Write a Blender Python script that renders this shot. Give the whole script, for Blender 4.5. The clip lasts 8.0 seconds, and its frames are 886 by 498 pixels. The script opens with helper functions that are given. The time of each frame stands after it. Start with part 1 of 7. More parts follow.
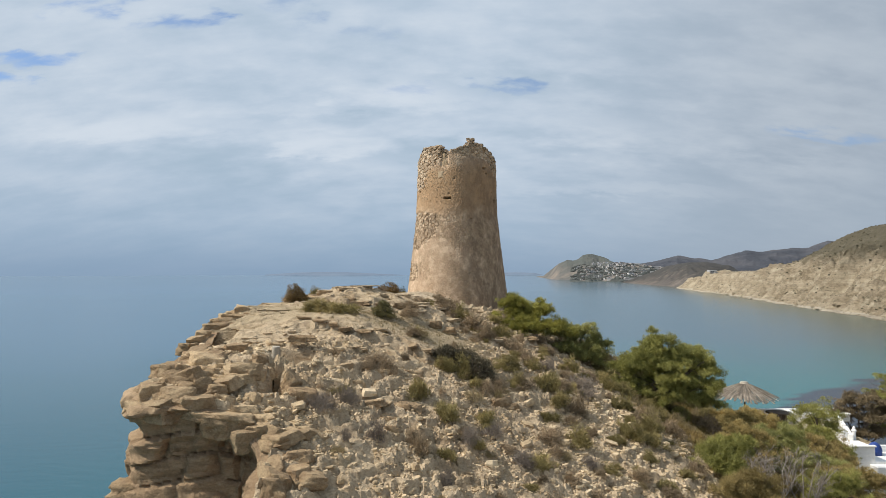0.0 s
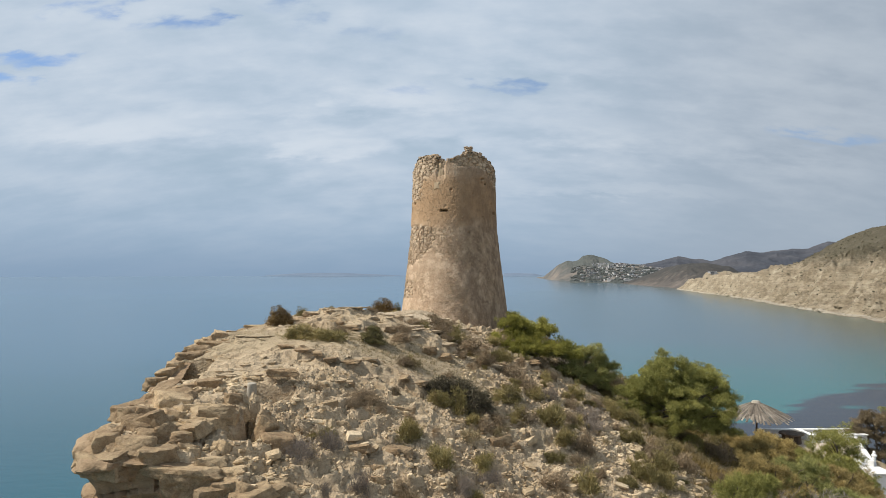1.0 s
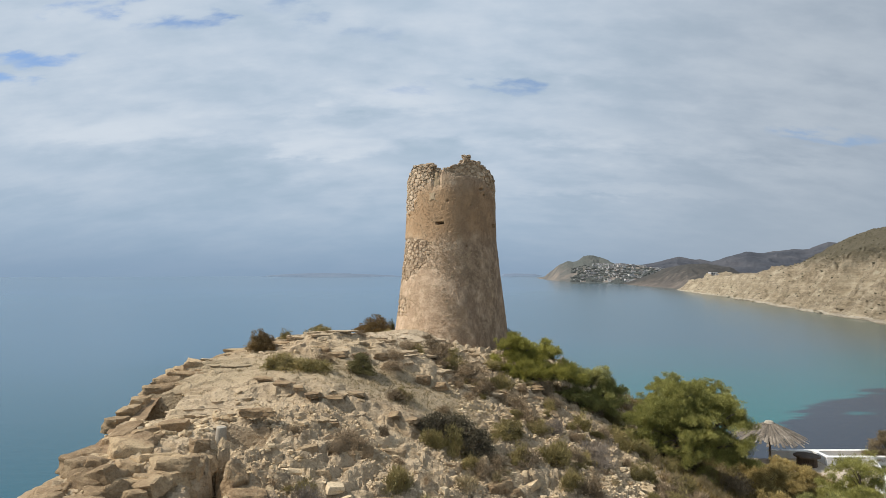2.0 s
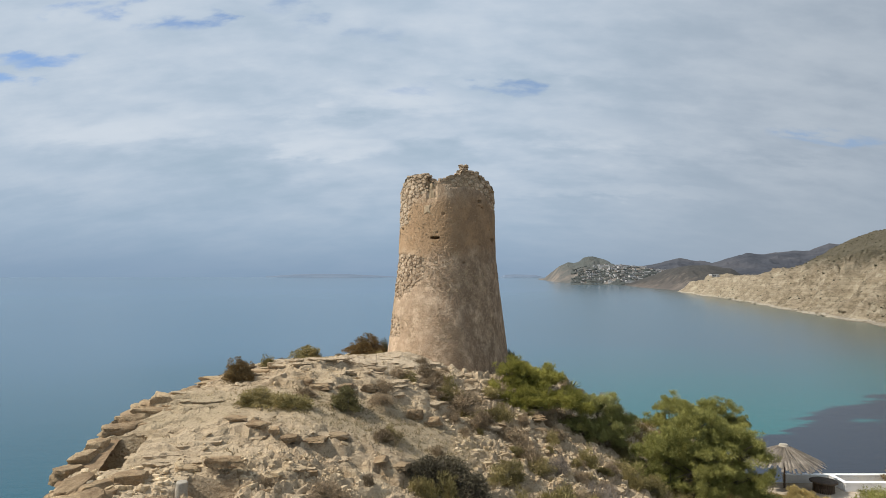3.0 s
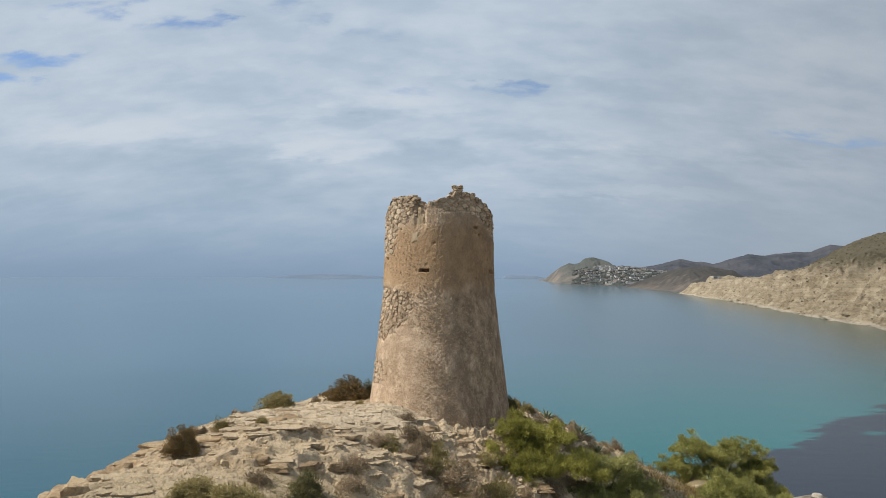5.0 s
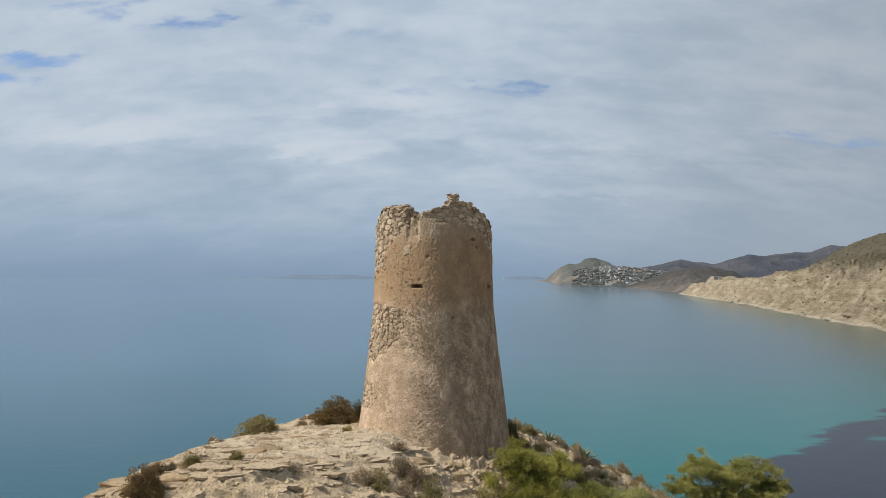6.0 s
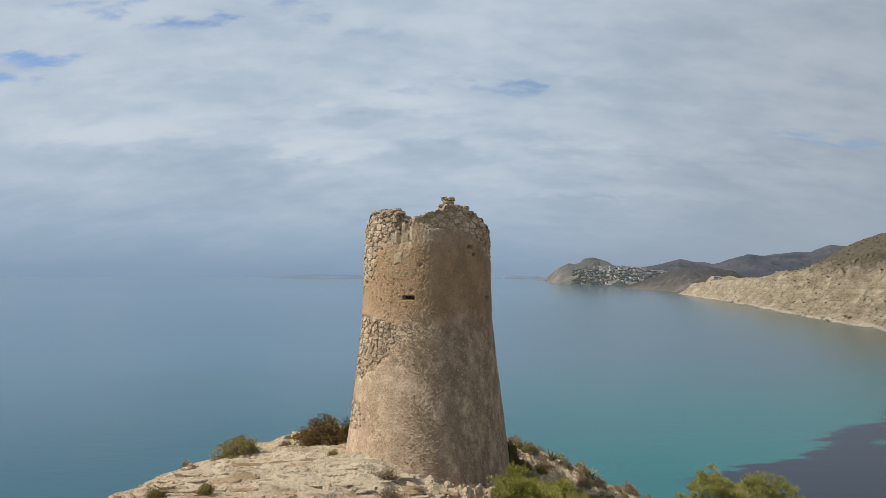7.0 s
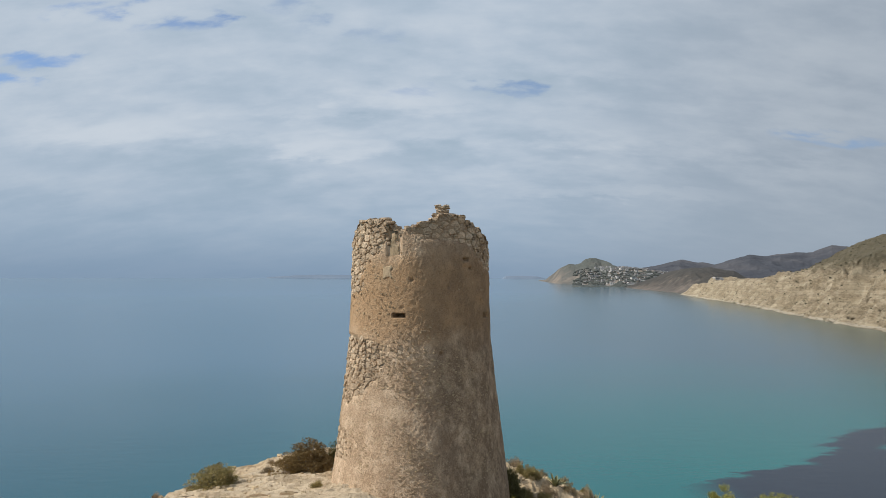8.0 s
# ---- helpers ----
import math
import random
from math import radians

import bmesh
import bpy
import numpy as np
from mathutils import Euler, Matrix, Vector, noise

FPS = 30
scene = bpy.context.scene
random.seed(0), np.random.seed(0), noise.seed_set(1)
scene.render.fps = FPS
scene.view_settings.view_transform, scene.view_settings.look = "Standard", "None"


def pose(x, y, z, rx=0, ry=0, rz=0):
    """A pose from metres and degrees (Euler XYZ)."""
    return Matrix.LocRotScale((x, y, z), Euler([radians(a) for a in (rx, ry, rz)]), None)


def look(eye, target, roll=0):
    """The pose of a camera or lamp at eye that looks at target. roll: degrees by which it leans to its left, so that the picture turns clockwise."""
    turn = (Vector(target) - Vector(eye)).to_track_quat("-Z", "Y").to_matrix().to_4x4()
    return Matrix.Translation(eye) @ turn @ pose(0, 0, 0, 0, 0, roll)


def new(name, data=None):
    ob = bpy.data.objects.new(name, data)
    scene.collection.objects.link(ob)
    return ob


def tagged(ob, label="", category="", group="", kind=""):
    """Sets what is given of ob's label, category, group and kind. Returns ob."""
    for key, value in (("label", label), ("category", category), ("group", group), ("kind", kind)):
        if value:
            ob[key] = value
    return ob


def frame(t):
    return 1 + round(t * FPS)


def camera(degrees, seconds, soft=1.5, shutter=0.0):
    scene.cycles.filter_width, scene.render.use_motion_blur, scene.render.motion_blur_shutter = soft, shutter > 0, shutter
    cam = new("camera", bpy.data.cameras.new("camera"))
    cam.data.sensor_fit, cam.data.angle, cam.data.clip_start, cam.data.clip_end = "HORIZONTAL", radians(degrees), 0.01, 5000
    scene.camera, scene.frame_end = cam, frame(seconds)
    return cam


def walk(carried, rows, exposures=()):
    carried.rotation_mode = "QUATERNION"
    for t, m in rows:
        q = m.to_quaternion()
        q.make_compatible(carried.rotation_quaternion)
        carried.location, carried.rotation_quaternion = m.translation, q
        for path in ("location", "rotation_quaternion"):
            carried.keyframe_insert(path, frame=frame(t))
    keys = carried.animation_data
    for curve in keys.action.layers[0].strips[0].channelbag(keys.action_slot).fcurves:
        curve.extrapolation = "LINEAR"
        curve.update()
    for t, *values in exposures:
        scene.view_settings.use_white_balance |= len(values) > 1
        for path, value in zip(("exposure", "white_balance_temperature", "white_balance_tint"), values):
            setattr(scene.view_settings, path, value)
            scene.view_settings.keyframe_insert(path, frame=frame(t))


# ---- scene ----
cam = camera(68.0, 8.0, soft=0.4)
PATH = [
    (0, (-0.013, -0.32, 1.701), (-0.013, 1.679, 1.773), -0.1),
    (0.5, (0.099, 0.865, 2.193), (0.099, 2.863, 2.266), -0.1),
    (1, (0.218, 2.076, 2.68), (0.218, 4.075, 2.754), -0.1),
    (1.5, (0.324, 3.297, 3.151), (0.324, 5.295, 3.225), -0.1),
    (3, (0.719, 6.907, 4.536), (0.717, 8.906, 4.613), -0.0),
    (3.5, (0.821, 8.087, 4.98), (0.817, 10.085, 5.058), 0.0),
    (4, (0.945, 9.276, 5.414), (0.94, 11.275, 5.492), 0.1),
    (4.5, (1.065, 10.455, 5.847), (1.061, 12.454, 5.925), 0.1),
    (6, (1.408, 13.863, 6.922), (1.404, 15.862, 7.001), 0.1),
    (6.5, (1.523, 14.981, 7.138), (1.519, 16.979, 7.216), 0.1),
    (7, (1.623, 16.103, 7.334), (1.62, 18.102, 7.412), 0.1),
    (7.5, (1.749, 17.253, 7.587), (1.744, 19.251, 7.667), 0.1),
    (8, (1.88, 18.281, 7.87), (1.874, 20.279, 7.949), 0.1),
]
walk(cam, [(t, look(eye, target, roll)) for t, eye, target, roll in PATH], exposures=[(0, -0.03), (3.5, -0.11), (8, -0.2)])

SEA = -32.0
SUN_FROM = Vector((-0.69, -0.06, 0.735)).normalized()   # towards the sun


# ---- node helpers ----
def nd(tree, kind, **inputs):
    n = tree.nodes.new(kind)
    for key, value in inputs.items():
        n.inputs[key.replace("_", " ")].default_value = value
    return n


def math_node(tree, op, a, b=None, c=None, clamp=False):
    n = tree.nodes.new("ShaderNodeMath")
    n.operation, n.use_clamp = op, clamp
    for i, v in enumerate((a, b, c)):
        if v is None:
            continue
        if isinstance(v, (int, float)):
            n.inputs[i].default_value = v
        else:
            tree.links.new(v, n.inputs[i])
    return n.outputs[0]


def mix_colour(tree, fac, a, b, blend="MIX"):
    n = tree.nodes.new("ShaderNodeMix")
    n.data_type, n.blend_type = "RGBA", blend
    for i, v in ((0, fac), (6, a), (7, b)):
        if isinstance(v, (int, float)):
            n.inputs[i].default_value = v
        elif isinstance(v, tuple):
            n.inputs[i].default_value = (*v, 1)
        else:
            tree.links.new(v, n.inputs[i])
    return n.outputs[2]


def step_node(tree, value, low, high, out_low=0.0, out_high=1.0):
    n = tree.nodes.new("ShaderNodeMapRange")
    n.interpolation_type = "SMOOTHSTEP"
    tree.links.new(value, n.inputs[0])
    for i, v in zip((1, 2, 3, 4), (low, high, out_low, out_high)):
        n.inputs[i].default_value = v
    return n.outputs[0]


def noise_node(tree, vector, scale, detail=4, rough=0.55, stretch=None):
    if stretch:
        m = nd(tree, "ShaderNodeMapping")
        m.inputs["Scale"].default_value = stretch
        tree.links.new(vector, m.inputs["Vector"])
        vector = m.outputs[0]
    n = nd(tree, "ShaderNodeTexNoise", Scale=scale, Detail=detail, Roughness=rough)
    tree.links.new(vector, n.inputs["Vector"])
    return n.outputs["Fac"]


# ---- world: thin broken cloud over blue, hazy towards the horizon ----
world = bpy.data.worlds.new("world")
scene.world = world
world.use_nodes = True
wt = world.node_tree
wt.nodes.clear()
sky = wt.nodes.new("ShaderNodeTexSky")
sky.sky_type, sky.sun_disc = "NISHITA", False
sky.sun_elevation = math.asin(SUN_FROM.z)
sky.sun_rotation = math.atan2(SUN_FROM.x, SUN_FROM.y)
sky.air_density, sky.dust_density, sky.ozone_density = 1.0, 1.5, 1.0
coord = wt.nodes.new("ShaderNodeTexCoord")
parts = wt.nodes.new("ShaderNodeSeparateXYZ")
wt.links.new(coord.outputs["Generated"], parts.inputs[0])
up = math_node(wt, "MAXIMUM", parts.outputs[2], 0.0)
lift = math_node(wt, "ADD", up, 0.40)
flat = wt.nodes.new("ShaderNodeCombineXYZ")
wt.links.new(math_node(wt, "DIVIDE", parts.outputs[0], lift), flat.inputs[0])
wt.links.new(math_node(wt, "DIVIDE", parts.outputs[1], lift), flat.inputs[1])
big = noise_node(wt, flat.outputs[0], 2.3, 5, 0.5, (0.8, 1.1, 1.0))
fine = noise_node(wt, flat.outputs[0], 5.5, 7, 0.52, (0.75, 1.4, 1.0))
wisp = noise_node(wt, flat.outputs[0], 17.0, 7, 0.55, (0.75, 1.5, 1.0))
bulk = math_node(wt, "ADD", math_node(wt, "MULTIPLY", big, 0.45), math_node(wt, "MULTIPLY", fine, 0.55))
bulk = math_node(wt, "MULTIPLY_ADD", wisp, 0.22, math_node(wt, "ADD", bulk, 0.04))
# bearing and rise over the open sea, a little ruffled
ahead = math_node(wt, "MAXIMUM", parts.outputs[1], 0.05)
ruffle = math_node(wt, "SUBTRACT", fine, 0.5)
bearing = math_node(wt, "MULTIPLY_ADD", ruffle, 0.42, math_node(wt, "DIVIDE", parts.outputs[0], ahead))
rise = math_node(wt, "MULTIPLY_ADD", math_node(wt, "SUBTRACT", math_node(wt, "MULTIPLY_ADD", big, 0.6, math_node(wt, "MULTIPLY", wisp, 0.4)), 0.5), 0.11, math_node(wt, "DIVIDE", parts.outputs[2], ahead))


def bank(at, high, wide, tall):
    """A soft-edged bank or gap of cloud: bearing, rise and half sizes."""
    a = math_node(wt, "POWER", math_node(wt, "ABSOLUTE", math_node(wt, "MULTIPLY", math_node(wt, "SUBTRACT", bearing, at), 1 / wide)), 2.0)
    b = math_node(wt, "POWER", math_node(wt, "ABSOLUTE", math_node(wt, "MULTIPLY", math_node(wt, "SUBTRACT", rise, high), 1 / tall)), 2.0)
    return step_node(wt, math_node(wt, "ADD", a, b), 0.0, 1.6, 1.0, 0.0)


# bright and dull banks of the cloud sheet
for at, high, wide, tall, gain in ((-0.16, 0.19, 0.09, 0.020, 0.16), (-0.08, 0.275, 0.10, 0.025, 0.12), (0.22, 0.21, 0.11, 0.022, 0.10), (0.26, 0.125, 0.16, 0.012, 0.11),
                                   (-0.52, 0.33, 0.16, 0.03, 0.03), (-0.45, 0.225, 0.12, 0.02, 0.08), (-0.33, 0.155, 0.16, 0.05, -0.06), (-0.02, 0.185, 0.09, 0.022, -0.10),
                                   (-0.20, 0.235, 0.10, 0.012, -0.07), (0.10, 0.29, 0.16, 0.02, -0.05), (-0.58, 0.185, 0.10, 0.03, -0.06), (0.45, 0.155, 0.15, 0.03, -0.08)):
    bulk = math_node(wt, "MULTIPLY_ADD", bank(at, high, wide, tall), gain, bulk)
white = mix_colour(wt, step_node(wt, bulk, 0.42, 0.68), (0.41, 0.522, 0.638), (0.51, 0.608, 0.725))
white = mix_colour(wt, step_node(wt, bulk, 0.58, 0.88), white, (0.655, 0.728, 0.815))
white = mix_colour(wt, step_node(wt, parts.outputs[0], 0.02, 0.60, 0.0, 0.8), white, mix_colour(wt, step_node(wt, bulk, 0.52, 0.80), (0.34, 0.397, 0.47), (0.43, 0.49, 0.56)))
blue = wt.nodes.new("ShaderNodeMix")
blue.data_type, blue.blend_type = "RGBA", "MULTIPLY"
blue.inputs[0].default_value = 1.0
wt.links.new(sky.outputs[0], blue.inputs[6])
blue.inputs[7].default_value = (0.075, 0.105, 0.145, 1)
# gaps where the blue shows
open_sky = 0.0
for at, high, wide, tall, gain in ((-0.445, 0.402, 0.070, 0.024, 1.3), (-0.403, 0.388, 0.042, 0.014, 0.9), (-0.66, 0.333, 0.085, 0.012, 0.85), (-0.70, 0.300, 0.055, 0.012, 0.8), (-0.57, 0.410, 0.05, 0.018, 0.7),
                                   (0.10, 0.283, 0.055, 0.013, 0.6), (-0.06, 0.287, 0.06, 0.008, 0.4), (0.575, 0.213, 0.07, 0.014, 0.55), (-0.15, 0.38, 0.08, 0.022, 0.45), (-0.25, 0.41, 0.04, 0.012, 0.35)):
    open_sky = math_node(wt, "MAXIMUM", math_node(wt, "MULTIPLY", bank(at, high, wide, tall), gain), open_sky)
open_sky = math_node(wt, "MULTIPLY", open_sky, step_node(wt, math_node(wt, "MULTIPLY_ADD", fine, 0.6, math_node(wt, "MULTIPLY", wisp, 0.4)), 0.56, 0.40))
sheet = mix_colour(wt, math_node(wt, "MULTIPLY", open_sky, 0.9), white, blue.outputs[2])
haze = step_node(wt, parts.outputs[2], -0.02, 0.20, 1.0, 0.0)
side_ = step_node(wt, parts.outputs[0], 0.0, 0.55)
low_air = mix_colour(wt, step_node(wt, parts.outputs[2], -0.01, 0.085), mix_colour(wt, side_, (0.24, 0.348, 0.488), (0.335, 0.405, 0.49)), mix_colour(wt, side_, (0.31, 0.43, 0.572), (0.355, 0.43, 0.515)))
final = mix_colour(wt, math_node(wt, "MULTIPLY", haze, 0.93), sheet, low_air)
back = nd(wt, "ShaderNodeBackground", Strength=1.0)
wt.links.new(final, back.inputs["Color"])
wout = wt.nodes.new("ShaderNodeOutputWorld")
wt.links.new(back.outputs[0], wout.inputs["Surface"])

sun_data = bpy.data.lights.new("sun", "SUN")
sun_data.energy, sun_data.angle, sun_data.color = 5.0, radians(1.2), (1.0, 0.93, 0.825)
sun = new("sun", sun_data)
sun.matrix_world = look(SUN_FROM * 50, (0, 0, 0))


# ---- materials ----
def material(name, colours, scale=1.0, rough=0.9, bump=0.3, bump_scale=12.0, bump_dist=0.03, vary=0.0, island=0.0,
             stretch=None, specular=0.3, translucent=0.0):
    """colours: (dark, mid, light, stain); a mottled surface at two scales with fine relief."""
    m = bpy.data.materials.new(name)
    m.use_nodes = True
    t = m.node_tree
    t.nodes.clear()
    out = t.nodes.new("ShaderNodeOutputMaterial")
    bsdf = nd(t, "ShaderNodeBsdfPrincipled", Roughness=rough)
    bsdf.inputs["Specular IOR Level"].default_value = specular
    geo = t.nodes.new("ShaderNodeNewGeometry")
    pos = geo.outputs["Position"]
    dark, mid, light, stain = colours
    a = noise_node(t, pos, scale * 0.45, 5, 0.6, stretch)
    b = noise_node(t, pos, scale * 4.0, 6, 0.65, stretch)
    col = mix_colour(t, step_node(t, b, 0.32, 0.66), dark, mid)
    col = mix_colour(t, step_node(t, a, 0.42, 0.68), col, light)
    c = noise_node(t, pos, scale * 1.3, 7, 0.7, stretch)
    col = mix_colour(t, step_node(t, c, 0.56, 0.74, 0.0, 0.75), col, stain)
    if vary or island:
        value = 1.0
        if vary:
            info = t.nodes.new("ShaderNodeObjectInfo")
            value = math_node(t, "MULTIPLY_ADD", info.outputs["Random"], 2 * vary, 1 - vary)
        if island:
            isl = math_node(t, "MULTIPLY_ADD", geo.outputs["Random Per Island"], 2 * island, 1 - island)
            value = math_node(t, "MULTIPLY", isl, value)
        hsv = nd(t, "ShaderNodeHueSaturation")
        t.links.new(value, hsv.inputs["Value"])
        t.links.new(col, hsv.inputs["Color"])
        col = hsv.outputs[0]
    t.links.new(col, bsdf.inputs["Base Color"])
    if bump:
        h = noise_node(t, pos, bump_scale, 6, 0.65)
        bn = nd(t, "ShaderNodeBump", Strength=bump, Distance=bump_dist)
        t.links.new(h, bn.inputs["Height"])
        t.links.new(bn.outputs[0], bsdf.inputs["Normal"])
    surface = bsdf.outputs[0]
    if translucent:
        tr = t.nodes.new("ShaderNodeBsdfTranslucent")
        t.links.new(col, tr.inputs["Color"])
        mx = nd(t, "ShaderNodeMixShader", Fac=translucent)
        t.links.new(surface, mx.inputs[1])
        t.links.new(tr.outputs[0], mx.inputs[2])
        surface = mx.outputs[0]
    t.links.new(surface, out.inputs["Surface"])
    return m


M = {}
M["ground"] = material("dry_ground", ((0.23, 0.163, 0.097), (0.39, 0.293, 0.18), (0.49, 0.383, 0.245), (0.24, 0.172, 0.10)), 0.9, 0.95, 0.8, 15, 0.05)
M["rock"] = material("limestone", ((0.229, 0.151, 0.084), (0.378, 0.271, 0.157), (0.471, 0.352, 0.214), (0.282, 0.180, 0.095)), 1.1, 0.92, 1.0, 9, 0.10, vary=0.14, island=0.12)
M["stone"] = material("pale_stone", ((0.334, 0.245, 0.146), (0.493, 0.382, 0.238), (0.64, 0.516, 0.348), (0.293, 0.201, 0.112)), 1.6, 0.92, 0.7, 14, 0.03, vary=0.15, island=0.22)
M["cliff"] = material("cliff_rock", ((0.235, 0.158, 0.092), (0.36, 0.25, 0.148), (0.45, 0.325, 0.202), (0.29, 0.175, 0.092)), 0.8, 0.93, 1.0, 9, 0.12, stretch=(0.6, 0.6, 2.2))
M["masonry"] = material("tower_stone", ((0.40, 0.292, 0.197), (0.565, 0.432, 0.30), (0.65, 0.515, 0.372), (0.38, 0.262, 0.163)), 2.2, 0.92, 1.0, 22, 0.05, vary=0.16, island=0.16)
M["mortar"] = material("tower_mortar", ((0.28, 0.20, 0.128), (0.41, 0.303, 0.20), (0.50, 0.383, 0.26), (0.22, 0.154, 0.098)), 3.0, 0.95, 0.9, 18, 0.04)
M["concrete"] = material("concrete", ((0.30, 0.265, 0.21), (0.38, 0.34, 0.275), (0.43, 0.385, 0.315), (0.25, 0.215, 0.17)), 6, 0.9, 0.5, 40, 0.01)
M["white"] = material("whitewash", ((0.70, 0.69, 0.66), (0.78, 0.77, 0.74), (0.82, 0.81, 0.79), (0.60, 0.57, 0.51)), 1.5, 0.8, 0.3, 20, 0.01)
M["terrace"] = material("terrace_paving", ((0.36, 0.29, 0.215), (0.45, 0.37, 0.285), (0.51, 0.43, 0.335), (0.31, 0.245, 0.18)), 1.0, 0.85, 0.3, 10, 0.02)
M["thatch"] = material("weathered_thatch", ((0.127, 0.104, 0.082), (0.205, 0.174, 0.138), (0.262, 0.228, 0.187), (0.087, 0.067, 0.052)), 2.5, 0.95, 0.6, 20, 0.03, island=0.35)
M["wood"] = material("dark_wood", ((0.06, 0.042, 0.03), (0.10, 0.072, 0.05), (0.13, 0.095, 0.065), (0.05, 0.035, 0.025)), 3, 0.85, 0.4, 25, 0.01, stretch=(4, 4, 0.6))
M["blue"] = material("blue_paint", ((0.015, 0.038, 0.154), (0.022, 0.053, 0.21), (0.03, 0.064, 0.238), (0.015, 0.03, 0.112)), 2, 0.5, 0.2, 20, 0.01)
M["bark"] = material("pine_bark", ((0.09, 0.07, 0.055), (0.15, 0.12, 0.095), (0.20, 0.165, 0.13), (0.06, 0.045, 0.035)), 5, 0.95, 0.8, 20, 0.03)
M["twig"] = material("dead_twigs", ((0.19, 0.16, 0.135), (0.27, 0.235, 0.20), (0.33, 0.29, 0.25), (0.15, 0.125, 0.10)), 6, 0.95, 0.0, vary=0.12)
M["pine_light"] = material("pine_needles", ((0.22, 0.21, 0.05), (0.315, 0.30, 0.068), (0.40, 0.375, 0.095), (0.17, 0.16, 0.045)), 1.4, 0.7, 0, island=0.35, translucent=0.36)
M["pine"] = material("pine_needles_dark", ((0.213, 0.213, 0.065), (0.319, 0.311, 0.093), (0.426, 0.403, 0.129), (0.235, 0.202, 0.073)), 1.2, 0.7, 0, island=0.35, translucent=0.34)
M["olive"] = material("olive_leaves", ((0.215, 0.165, 0.066), (0.33, 0.258, 0.103), (0.43, 0.335, 0.142), (0.30, 0.213, 0.093)), 1.4, 0.8, 0, vary=0.22, island=0.35, translucent=0.28)
M["sage"] = material("grey_olive_leaves", ((0.197, 0.167, 0.068), (0.283, 0.235, 0.097), (0.368, 0.297, 0.13), (0.23, 0.167, 0.082)), 1.4, 0.8, 0, vary=0.22, island=0.35, translucent=0.22)
M["mortar_patch"] = material("newer_mortar", ((0.34, 0.25, 0.155), (0.44, 0.335, 0.215), (0.5, 0.385, 0.255), (0.29, 0.205, 0.125)), 4.0, 0.9, 0.6, 30, 0.02)
M["dusty"] = material("grey_brown_leaves", ((0.186, 0.14, 0.085), (0.276, 0.209, 0.132), (0.36, 0.274, 0.178), (0.144, 0.109, 0.069)), 1.4, 0.85, 0, vary=0.25, island=0.3, translucent=0.12)
M["dark_leaf"] = material("dark_green_leaves", ((0.105, 0.1, 0.04), (0.155, 0.143, 0.058), (0.22, 0.19, 0.08), (0.13, 0.1, 0.05)), 1.4, 0.75, 0, vary=0.2, island=0.35, translucent=0.15)
M["grey_leaf"] = material("grey_twigs", ((0.15, 0.125, 0.105), (0.215, 0.18, 0.15), (0.27, 0.23, 0.19), (0.12, 0.1, 0.08)), 1.4, 0.9, 0, vary=0.2, island=0.3, translucent=0.1)
M["brown_leaf"] = material("brown_leaves", ((0.12, 0.092, 0.055), (0.18, 0.138, 0.08), (0.24, 0.185, 0.108), (0.14, 0.105, 0.065)), 1.4, 0.85, 0, vary=0.15, island=0.3, translucent=0.15)
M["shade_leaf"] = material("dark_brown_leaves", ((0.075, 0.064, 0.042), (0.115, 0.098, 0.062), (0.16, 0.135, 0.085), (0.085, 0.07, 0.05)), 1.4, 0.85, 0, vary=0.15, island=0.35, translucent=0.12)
M["pine_grey"] = material("pine_needles_grey", ((0.22, 0.225, 0.085), (0.32, 0.32, 0.115), (0.42, 0.405, 0.155), (0.24, 0.21, 0.09)), 1.2, 0.7, 0, island=0.35, translucent=0.36)
M["rust_leaf"] = material("rust_leaves", ((0.131, 0.09, 0.039), (0.201, 0.136, 0.057), (0.271, 0.184, 0.075), (0.105, 0.08, 0.039)), 1.6, 0.8, 0, vary=0.1, island=0.35, translucent=0.15)
M["agave"] = material("agave_leaf", ((0.13, 0.15, 0.075), (0.19, 0.205, 0.11), (0.27, 0.265, 0.14), (0.22, 0.17, 0.07)), 3, 0.6, 0.2, 30, 0.01)
M["straw"] = material("dry_grass", ((0.22, 0.17, 0.09), (0.31, 0.25, 0.14), (0.37, 0.30, 0.17), (0.17, 0.145, 0.07)), 0.8, 0.9, 0, island=0.3, translucent=0.2)
M["bank_grass"] = material("yellowing_grass", ((0.176, 0.132, 0.05), (0.257, 0.19, 0.075), (0.338, 0.241, 0.1), (0.149, 0.121, 0.045)), 0.7, 0.9, 0, island=0.35, translucent=0.25)
M["far_house"] = material("far_walls", ((0.36, 0.355, 0.355), (0.47, 0.465, 0.46), (0.54, 0.53, 0.52), (0.30, 0.295, 0.29)), 0.05, 0.9, 0, vary=0.3)
M["far_roof"] = material("far_roofs", ((0.22, 0.17, 0.145), (0.27, 0.21, 0.18), (0.31, 0.245, 0.21), (0.19, 0.15, 0.13)), 0.05, 0.9, 0, vary=0.25)
M["glass"] = material("dark_panes", ((0.06, 0.07, 0.09), (0.09, 0.10, 0.12), (0.11, 0.12, 0.14), (0.05, 0.06, 0.08)), 0.2, 0.3, 0)


